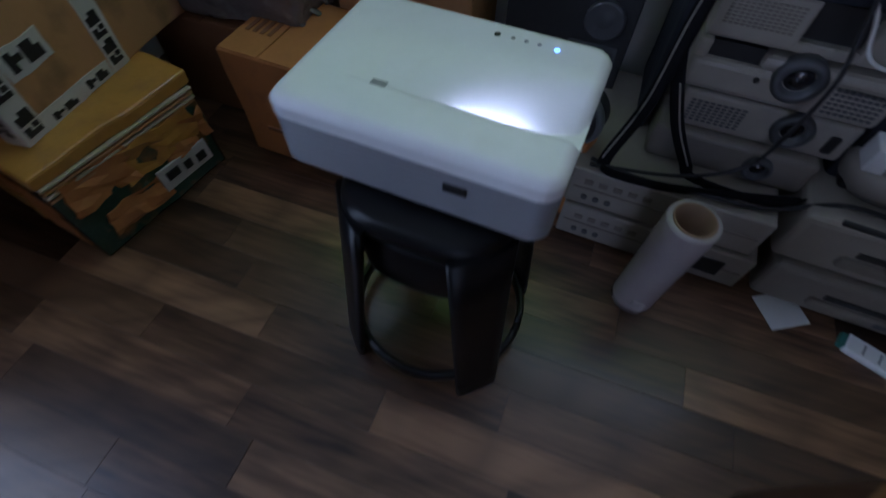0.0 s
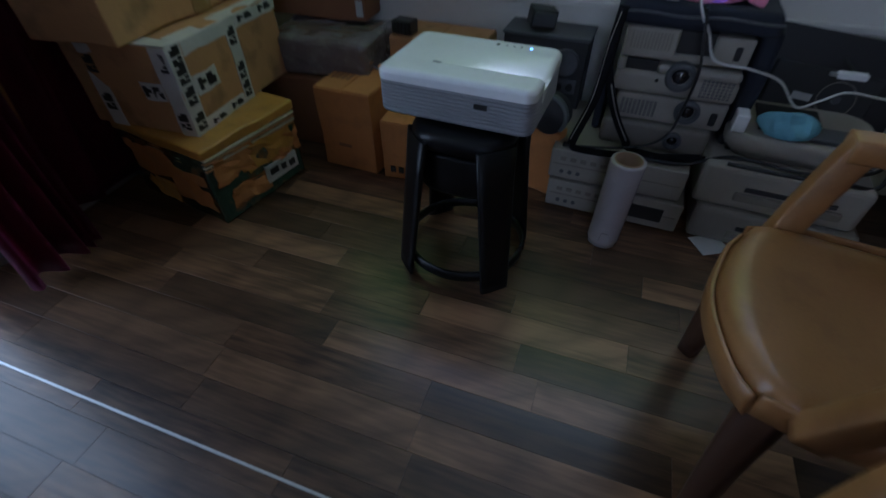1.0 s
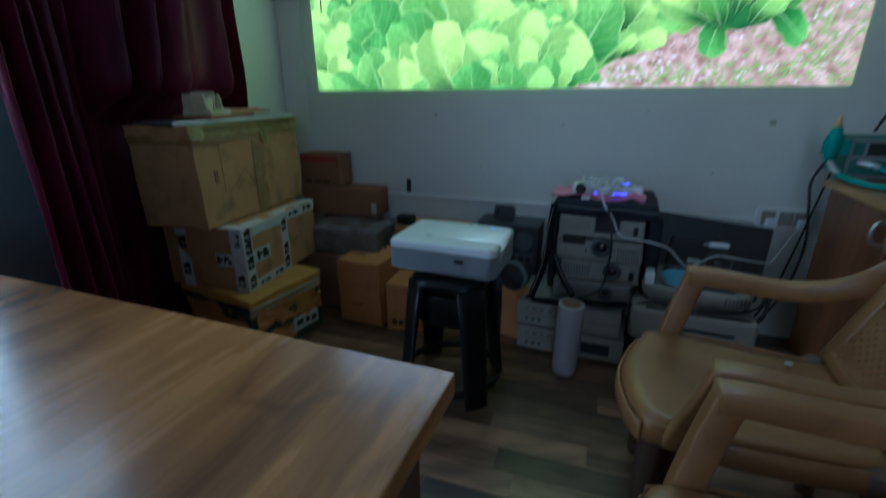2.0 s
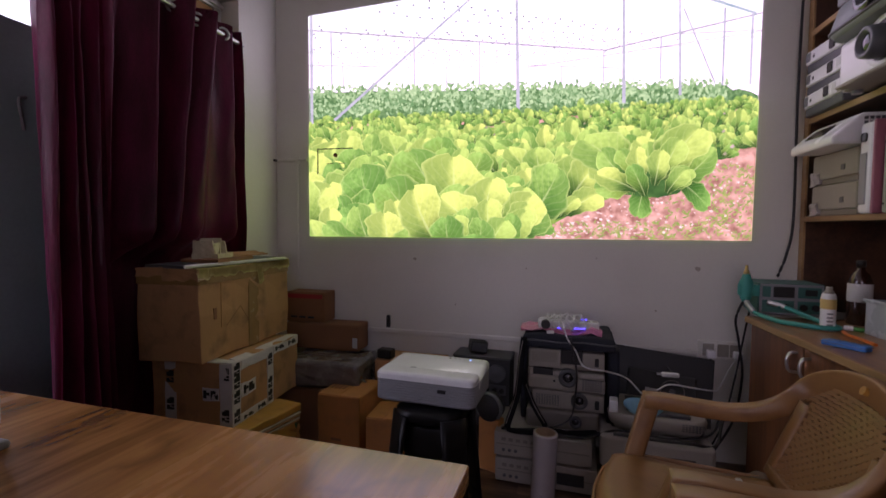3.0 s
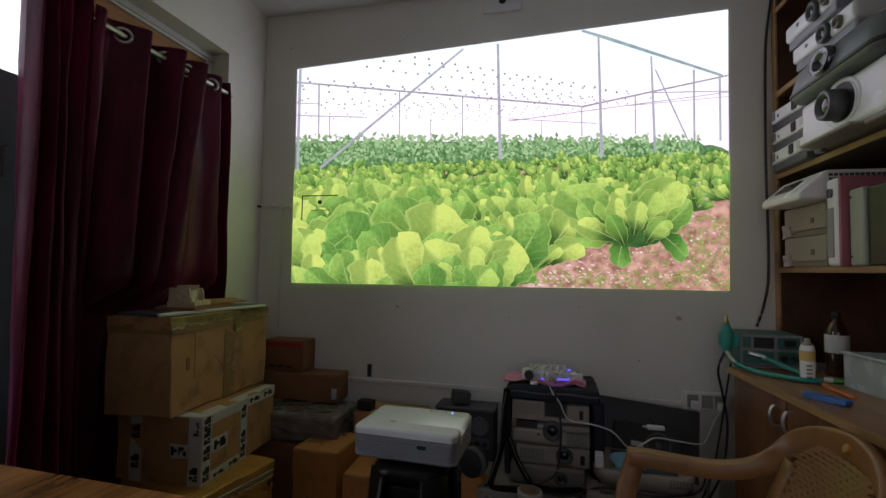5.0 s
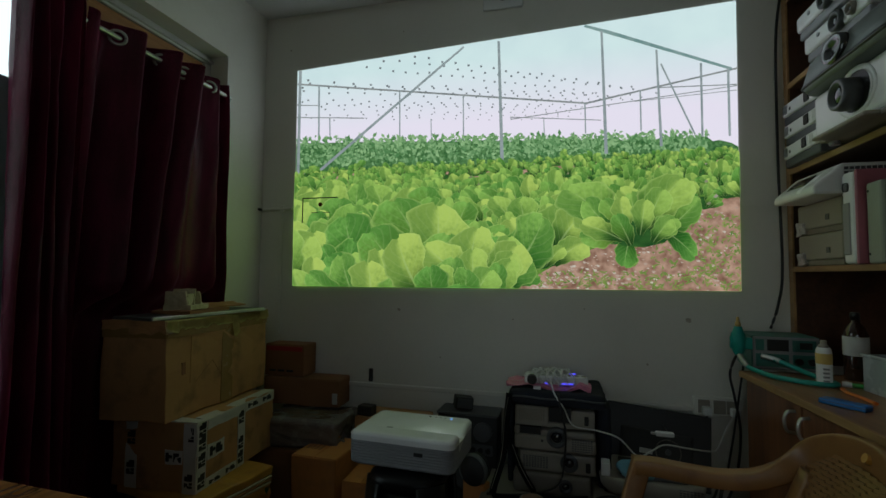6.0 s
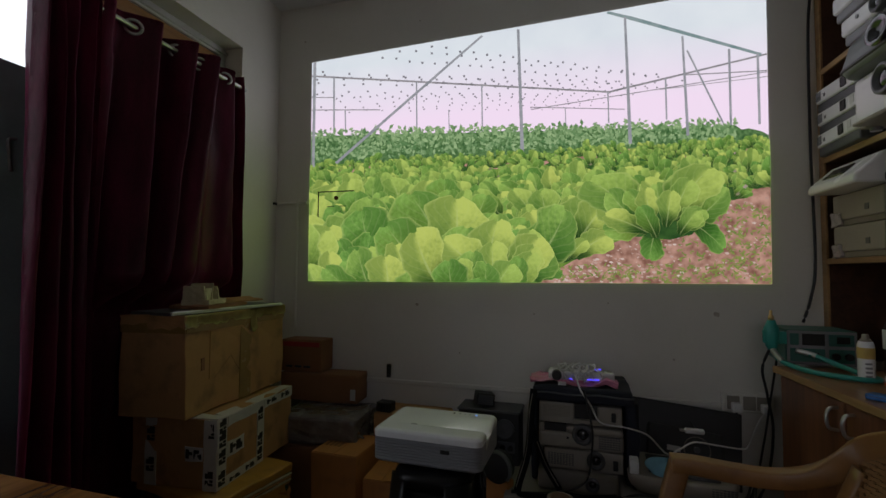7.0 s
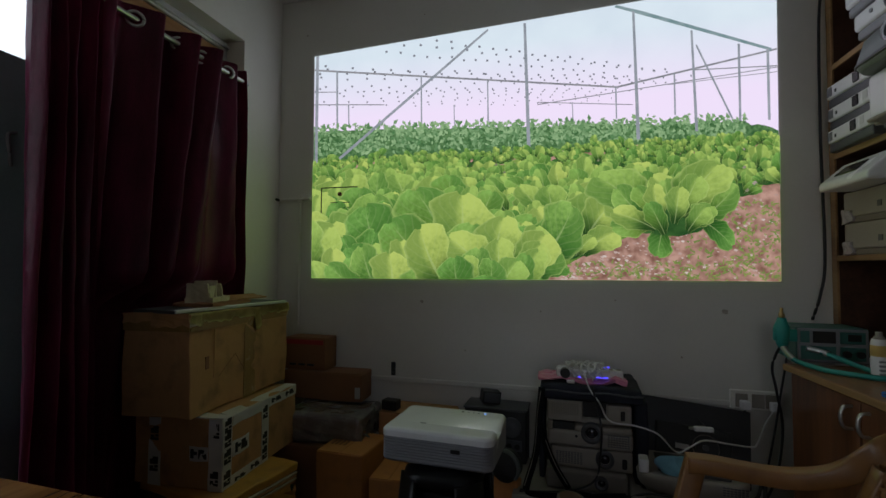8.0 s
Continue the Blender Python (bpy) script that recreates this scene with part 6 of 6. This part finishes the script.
prof = [(0.0, 0.0), (0.0, 0.028), (0.085, 0.105), (0.30, 0.105), (0.30, 0.0)]
for x in (0.0, 0.30):
    for yy, zz in prof:
        b.verts.new((x, yy, zz))
b.verts.ensure_lookup_table()
for j in range(5):
    b.faces.new((b.verts[j], b.verts[(j + 1) % 5], b.verts[5 + (j + 1) % 5], b.verts[5 + j]))
b.faces.new(b.verts[:5])
b.faces.new(b.verts[5:])
bmesh.ops.bevel(b, geom=b.edges[:], offset=0.009, segments=3, profile=0.5, affect="EDGES")
part("case", b, M_WHITE_PLASTIC, ust)
part("lens_window", a_box(0.07, 0.2, -0.004, 0.05, -0.002, 0.003, 0.002), M_LENS, ust, "", pose(0.0, 0.022, 0.05, 42, 0, 0))
b = bmesh.new()
for i in range(12):
    for k in range(5):
        box(b, 0.2985, 0.3025, 0.09 + 0.016 * i, 0.102 + 0.016 * i, 0.02 + 0.015 * k, 0.03 + 0.015 * k)
part("side_vent", b, M_DARK_GREY, ust)
vp = thing("upright_projector", pose(1.548, 0.915, 1.1205, 0, 0, -90), "white projector stood on edge with pink stripe", "projector")
part("case", a_box(0, 0.062, 0, 0.30, 0, 0.30, 0.012, 3), M_WHITE_PLASTIC, vp)
part("stripe", a_box(0.064, 0.075, 0.002, 0.30, 0, 0.302, 0.003), mat("pink_casing", (0.40, 0.13, 0.17), 0.4, vary=0.1), vp, "dull pink casing band")
part("grey_panel", a_box(0.008, 0.045, -0.003, 0.004, 0.03, 0.20, 0.003), M_GREY_PLASTIC, vp)
part("eye", a_box(0.014, 0.042, -0.004, 0.003, 0.235, 0.265, 0.008, 2), M_DARK_GREY, vp)
ol = thing("upright_device", pose(1.568, 0.828, 1.1205, 0, 0, -90), "grey-green device stood on its side on shelf", "equipment")
part("face", a_box(0, 0.072, 0, 0.28, 0, 0.252, 0.008, 2), mat("grey_green_plastic", (0.30, 0.33, 0.27), 0.45, vary=0.1), ol)
part("body", a_box(0.072, 0.20, 0.01, 0.28, 0, 0.248, 0.006, 2), M_BLACK, ol)
for zz in (0.03, 0.225):
    part("screw", a_rod((0.012, -0.002, zz), (0.012, 0.003, zz), 0.004), M_BLACK, ol)
wt = thing("white_unit", pose(1.56, 0.61, 1.1205, 0, 0, -90), "white vented device at end of shelf row", "equipment")
part("case", a_box(0, 0.2, 0, 0.26, 0, 0.27, 0.01, 2), M_WHITE_PLASTIC, wt)
vents(wt, 0.01, 0.09, 0.18, 0.25, 4, 6, 0)

# ---- on the worktop ----
CZ = 0.7205
st = thing("rework_station", pose(1.352, 1.14, CZ, 0, 0, -2), "teal hot air rework station with dark displays", "soldering station")
part("case", a_box(0, 0.222, 0, 0.17, 0.006, 0.132, 0.004, 2), M_TEAL_DARK, st)
part("front_frame", a_box(0.004, 0.218, -0.006, 0.002, 0.008, 0.130, 0.003), M_GREY_PLASTIC, st, "pale grey front frame")
for x0, x1, z0, z1, m_ in ((0.05, 0.12, 0.078, 0.12, M_BLACK), (0.132, 0.208, 0.078, 0.12, M_TEAL_DARK), (0.012, 0.04, 0.078, 0.12, M_TEAL_DARK), (0.012, 0.12, 0.018, 0.066, M_TEAL_DARK), (0.132, 0.208, 0.018, 0.066, M_TEAL_DARK)):
    part("panel", a_box(x0, x1, -0.009, -0.004, z0, z1, 0.001), m_, st)
part("display", a_box(0.155, 0.195, -0.011, -0.008, 0.088, 0.112, 0.001), M_BLACK, st)
for x in (0.09, 0.15, 0.19):
    part("knob", a_rod((x, -0.02, 0.042), (x, -0.008, 0.042), 0.012, seg=14), M_BLACK, st)
for x in (0.03, 0.19):
    part("foot", a_rod((x, 0.03, 0), (x, 0.03, 0.008), 0.01), M_BLACK_MATT, st)
gun = thing("hot_air_gun", pose(1.306, 1.135, 0), "teal hot air handpiece with long teal hose", "hot air gun")
part("handle", lathe(bmesh.new(), [(0.012, 0.775), (0.020, 0.79), (0.024, 0.83), (0.025, 0.855), (0.018, 0.868), (0.013, 0.886)], seg=16), M_TEAL, gun)
part("nozzle", lathe(bmesh.new(), [(0.010, 0.884), (0.010, 0.9), (0.006, 0.904), (0.005, 0.922)], seg=12), mat("brass", (0.65, 0.45, 0.2), 0.35, metal=1.0, vary=0.1), gun, "brass nozzle")
part("holder", a_box(0.0, 0.046, -0.012, 0.02, 0.80, 0.845, 0.004, 2), M_TEAL, gun)
part("trigger", a_box(-0.028, -0.015, -0.01, 0.01, 0.80, 0.85, 0.005, 2), M_TEAL, gun)
hose_pts = smooth_path([(0.0, -0.002, 0.78), (0.01, -0.04, 0.745), (0.05, -0.14, 0.731), (0.10, -0.21, 0.731), (0.16, -0.25, 0.731), (0.205, -0.235, 0.731), (0.20, -0.17, 0.731), (0.165, -0.10, 0.745), (0.12, -0.05, 0.766), (0.09, -0.01, 0.775)], 8)
part("hose", sweep(bmesh.new(), hose_pts, 0.0085, seg=10), M_TEAL, gun)
part("spring", sweep(bmesh.new(), smooth_path([(-0.002, 0.0, 0.79), (0.004, -0.02, 0.765), (0.014, -0.05, 0.742)], 5), 0.0105, seg=10), M_STEEL, gun, "steel spring sleeve")
part("tip_sleeve", sweep(bmesh.new(), smooth_path([(0.12, -0.05, 0.766), (0.105, -0.03, 0.772), (0.075, -0.005, 0.778)], 5), 0.0095, seg=10), M_STEEL, gun)
can = thing("spray_can", pose(1.478, 0.905, CZ), "white spray can with printed yellow label", "spray can")
part("body", lathe(bmesh.new(), [(0.021, 0.0), (0.022, 0.004), (0.022, 0.115), (0.018, 0.128)], seg=20), M_WHITE_PLASTIC, can)
part("label", lathe(bmesh.new(), [(0.0221, 0.075), (0.0226, 0.076), (0.0226, 0.108), (0.0221, 0.109)], seg=20, caps=False), mat("yellow_label", (0.6, 0.42, 0.12), 0.5), can, "yellow printed band")
for k in range(4):
    part("print", a_box(-0.012, 0.004, -0.0235, -0.018, 0.018 + 0.013 * k, 0.024 + 0.013 * k), M_GREY_PLASTIC, can)
part("cap", lathe(bmesh.new(), [(0.016, 0.127), (0.012, 0.136), (0.009, 0.138), (0.009, 0.15)], seg=16), M_IVORY, can)
bot = thing("bottle", pose(1.648, 1.06, CZ), "dark brown liquid bottle with white label", "bottle")
part("glass", lathe(bmesh.new(), [(0.034, 0.0), (0.036, 0.006), (0.036, 0.155), (0.026, 0.185), (0.013, 0.2), (0.013, 0.222)], seg=22), M_BROWN_GLASS, bot)
part("label", lathe(bmesh.new(), [(0.0362, 0.085), (0.0368, 0.086), (0.0368, 0.150), (0.0362, 0.151)], seg=22, caps=False), M_PAPER, bot, "white paper label with red edge")
part("cap", lathe(bmesh.new(), [(0.0145, 0.21), (0.0145, 0.232), (0.012, 0.235)], seg=16), M_BLACK, bot)
tub = thing("parts_tub", pose(1.665, 0.79, CZ, 0, 0, 4), "clear plastic tub filled with small parts", "tub")
M_CLEAR = mat("frosted_plastic", (0.42, 0.46, 0.47), 0.25, vary=0.15, scale=14, bump=0.2, coat=0.4)
for q in ((-0.085, 0.085, -0.10, -0.096), (-0.085, 0.085, 0.096, 0.10), (-0.085, -0.081, -0.096, 0.096), (0.081, 0.085, -0.096, 0.096)):
    part("wall", a_box(*q, 0.0, 0.115, 0.001), M_CLEAR, tub)
part("base", a_box(-0.081, 0.081, -0.096, 0.096, 0.0, 0.004), M_CLEAR, tub)
part("rim", a_box(-0.092, -0.085, -0.106, 0.106, 0.108, 0.118, 0.002), M_CLEAR, tub)
part("rim", a_box(-0.092, 0.092, -0.107, -0.1, 0.108, 0.118, 0.002), M_CLEAR, tub)
for k in range(16):
    part("contents", dent(a_box(-0.07 + 0.036 * (k % 4), -0.04 + 0.036 * (k % 4), -0.085 + 0.042 * (k // 4), -0.05 + 0.042 * (k // 4), 0.004, 0.045 + 0.012 * (k % 3), 0.004), 0.006, 30, k), (M_TEAL, M_IVORY, M_DARK_GREY, M_BLUE)[(k * 7) % 4], tub)
bl = thing("blue_case", pose(1.402, 0.645, CZ, 0, 0, -52), "flat blue plastic case lying on worktop", "case")
part("body", a_box(-0.055, 0.055, -0.02, 0.02, 0, 0.016, 0.004, 2), M_BLUE, bl)
part("lid_line", a_box(-0.0555, 0.0555, -0.0205, 0.0205, 0.009, 0.0105), M_DARK_GREY, bl)
og = thing("orange_tool", pose(1.49, 0.76, CZ, 0, 0, -88), "orange plastic prying tool lying on worktop", "tool")
part("shaft", sweep(bmesh.new(), smooth_path([(-0.09, 0.012, 0.008), (-0.04, 0.0, 0.007), (0.03, 0.002, 0.007), (0.08, 0.0, 0.006)], 6), 0.007, 0.005, 8), M_ORANGE, og)
wm = thing("marker", pose(1.585, 0.90, CZ, 0, 0, -30), "white marker with green barrel on worktop", "marker")
part("barrel", a_rod((-0.03, 0, 0.008), (0.04, 0, 0.008), 0.0075), mat("green_plastic", (0.05, 0.3, 0.06), 0.4), wm)
part("cap", a_rod((-0.055, 0, 0.009), (-0.03, 0, 0.009), 0.0088), M_WHITE_PLASTIC, wm)

# ---- moulded armchairs ----


def armchair(m, label):
    ch = thing("armchair", m, label, "chair", "plastic armchairs")
    b = bmesh.new()
    nu, nv = 22, 18
    g = []
    for j in range(nv + 1):
        v = -1 + 2 * j / nv
        row = []
        for i in range(nu + 1):
            u = -1 + 2 * i / nu
            hw = 0.212 - 0.03 * (u + 1) / 2 - 0.030 * max(0, (-u - 0.55) / 0.45) ** 2
            bow = 0.050 * (1 - v * v) * max(0, -u)
            x = -0.188 + 0.40 * (u + 1) / 2 - bow
            y = v * hw
            z = 0.415 - 0.018 * (1 - v ** 4) * (1 - u * u) - 0.010 * (u + 1) / 2
            z += 0.0012 * math.exp(-((u + 0.62) / 0.05) ** 2) * (1 - v ** 6)
            z -= 0.05 * max(0, (-u - 0.88) / 0.12) ** 2 + 0.02 * max(0, (abs(v) - 0.86) / 0.14) ** 2
            row.append(b.verts.new((x, y, z)))
        g.append(row)
    for r0, r1 in zip(g, g[1:]):
        for i in range(nu):
            b.faces.new((r0[i], r0[i + 1], r1[i + 1], r1[i]))
    bmesh.ops.recalc_face_normals(b, faces=b.faces)
    bmesh.ops.solidify(b, geom=b.faces[:], thickness=0.006)
    for f in b.faces:
        f.smooth = True
    part("seat", b, M_CHAIR, ch)
    front = smooth_path([(-0.188, -0.178, 0.362), (-0.215, -0.125, 0.358), (-0.238, 0, 0.356), (-0.215, 0.125, 0.358), (-0.188, 0.178, 0.362)], 6)
    part("front_skirt", sweep(bmesh.new(), front, 0.005, 0.024, 8, power=0.6), M_CHAIR, ch)
    for s in (-1, 1):
        part("side_skirt", sweep(bmesh.new(), smooth_path([(-0.185, s * 0.182, 0.375), (-0.09, s * 0.206, 0.378), (0.05, s * 0.20, 0.376), (0.205, s * 0.182, 0.375)], 5), 0.005, 0.026, 8, power=0.6), M_CHAIR, ch)
        post = smooth_path([(-0.128, s * 0.205, 0.375), (-0.112, s * 0.217, 0.44), (-0.090, s * 0.230, 0.52), (-0.076, s * 0.234, 0.568)], 5)
        part("arm_post", sweep(bmesh.new(), post, 0.025, 0.020, 16, up=(0, 1, 0), power=0.28), M_CHAIR, ch)
        leg = smooth_path([(-0.150, s * 0.152, 0.37), (-0.158, s * 0.176, 0.22), (-0.155, s * 0.20, 0.0)], 5)
        part("leg", sweep(bmesh.new(), leg, 0.034, 0.030, 12, up=(0.7, 0.7 * s, 0), scale=[1.1 - 0.05 * k for k in range(11)], power=0.5), M_CHAIR_SHADED, ch, "brown leg with painted shade")
        leg = smooth_path([(0.19, s * 0.172, 0.40), (0.225, s * 0.188, 0.22), (0.26, s * 0.205, 0.0)], 5)
        part("leg", sweep(bmesh.new(), leg, 0.030, 0.026, 12, up=(0.7, 0.7 * s, 0), scale=[1.1 - 0.05 * k for k in range(11)], power=0.5), M_CHAIR_SHADED, ch, "brown leg with painted shade")

    def back(v, h):
        """A point of the curved backrest: v across (-1..1), h up (0..1)."""
        return Vector((0.205 + 0.14 * h - 0.045 * v * v * h, 0.193 * v, 0.405 + 0.325 * h))

    half = [(-0.100, 0.235, 0.557), (-0.066, 0.235, 0.558), (-0.03, 0.235, 0.557), (0.04, 0.235, 0.551), (0.12, 0.233, 0.549), (0.19, 0.226, 0.562), (0.24, 0.214, 0.588), (0.272, 0.198, 0.622), (0.298, 0.168, 0.664), (0.318, 0.118, 0.692), (0.332, 0.06, 0.706), (0.337, 0, 0.711)]
    pts = smooth_path(half + [(x, -y, z) for x, y, z in half[-2::-1]], 4)
    n = len(pts)
    mix = [min(1, max(0, (p.x - 0.17) / 0.14)) for p in pts]
    mix = [q * q * (3 - 2 * q) for q in mix]
    part("arm_band", sweep(bmesh.new(), pts, 0.026, 0.021, 20, power=0.32, scale=[1 - 0.55 * q for q in mix], scale_y=[1 + 0.45 * q for q in mix]), M_CHAIR, ch, "arms and top rail moulded in one sweep")
    for s in (-1, 1):
        stile = [back(s * (0.92 - 0.012 * k), 0.02 + 0.080 * k) for k in range(9)]
        part("stile", sweep(bmesh.new(), stile, 0.025, 0.009, 10, up=(1, 0, 0.3), power=0.7), M_CHAIR, ch)
    part("back_rail", sweep(bmesh.new(), [back(-0.95 + 1.9 * k / 12, 0.05) for k in range(13)], 0.008, 0.02, 10, power=0.7), M_CHAIR, ch)
    weave = bmesh.new()
    rows, cols = 24, 13
    step = 1.76 / cols
    for r in range(rows):
        for c in range(-1, cols):
            v0 = -0.88 + step * (c + 0.5 * (r % 2))
            h0 = 0.10 + 0.76 * r / rows
            if max(abs(v0), abs(v0 + step)) > 0.90 * (1 - max(0, (h0 - 0.58) / 0.30) ** 2 * 0.5):
                continue
            ps = (back(v0, h0 + 0.004), back(v0 + step * 0.86, h0 - 0.003), back(v0 + step * 0.86, h0 + 0.021), back(v0, h0 + 0.028))
            off = Vector((-0.005, 0, 0.001))
            up_ = [weave.verts.new(p + off * (1.5 if i in (1, 2) else 0.1)) for i, p in enumerate(ps)]
            dn = [weave.verts.new(p - off * 0.6) for p in ps]
            weave.faces.new(up_)
            weave.faces.new(dn[::-1])
            for i in range(4):
                weave.faces.new((up_[i], dn[i], dn[(i + 1) % 4], up_[(i + 1) % 4]))
    for c in range(2 * cols):
        v0 = -0.88 + step * (c + 0.45) / 2
        top = 0.84 - 0.35 * max(0, abs(v0) - 0.40)
        sweep(weave, [back(v0 - 0.05 + 0.1 * k / 8, 0.09 + (top - 0.09) * k / 8) + Vector((0.003, 0, 0)) for k in range(9)], 0.004, 0.0015, 6)
    part("woven_panel", weave, M_CHAIR, ch, "basket-weave moulded back panel")
    d = Vector((-0.9, 0, 0.35)).normalized()
    part("badge", a_rod(back(0.02, 0.925) + d * 0.004, back(0.02, 0.925) + d * 0.0185, 0.010, seg=18), M_YELLOW, ch, "small round yellow badge")
    return ch


armchair(pose(0.920, 0.268, 0, 0, 0, -3), "tan moulded plastic armchair with woven-pattern back")
armchair(pose(0.905, -0.255, 0, 0, 0, 1), "tan plastic armchair standing close beside its twin")
solo("white_crumb", dent(a_box(-0.007, 0.007, -0.006, 0.006, 0, 0.006, 0.002), 0.003, 60), M_PAPER, "tiny crumpled white paper bit on seat", "paper", pose(1.055, 0.40, 0.4005))

# ---- floor planks ----
structure("trim_floor_seam", a_box(LEFT - 0.05, RIGHT, -0.118, -0.112, -0.001, 0.0022, 0.0008), M_ALU, "bright metal seam strip in the floor")
PW, PL = 0.0845, 0.52
plank_mesh = {}


def plank(x0, x1, y):
    w = round(x1 - x0, 3)
    if w not in plank_mesh:
        b = a_box(0.0003, w - 0.0003, 0.0003, PW - 0.0003, -0.004, 0.0, 0.0003)
        plank_mesh[w] = mesh_of("plank", b, M_PLANK)
    ob = new("plank", plank_mesh[w])
    ob.parent = floor
    ob.location = (x0, y, 0)


rows_y = [0.104 + PW * k for k in range(-29, 15)]
offs = random.Random(11)
for k, y in enumerate(rows_y):
    known = {29: -0.30 % PL, 30: (-0.59) % PL, 31: -0.13 % PL, 32: 0.12 % PL}
    x = LEFT - 0.24 - PL + ((known.get(k, offs.uniform(0, PL)) - (LEFT - 0.24)) % PL)
    while x < RIGHT:
        plank(max(x, LEFT - 0.24), min(x + PL, RIGHT), y)
        x += PL
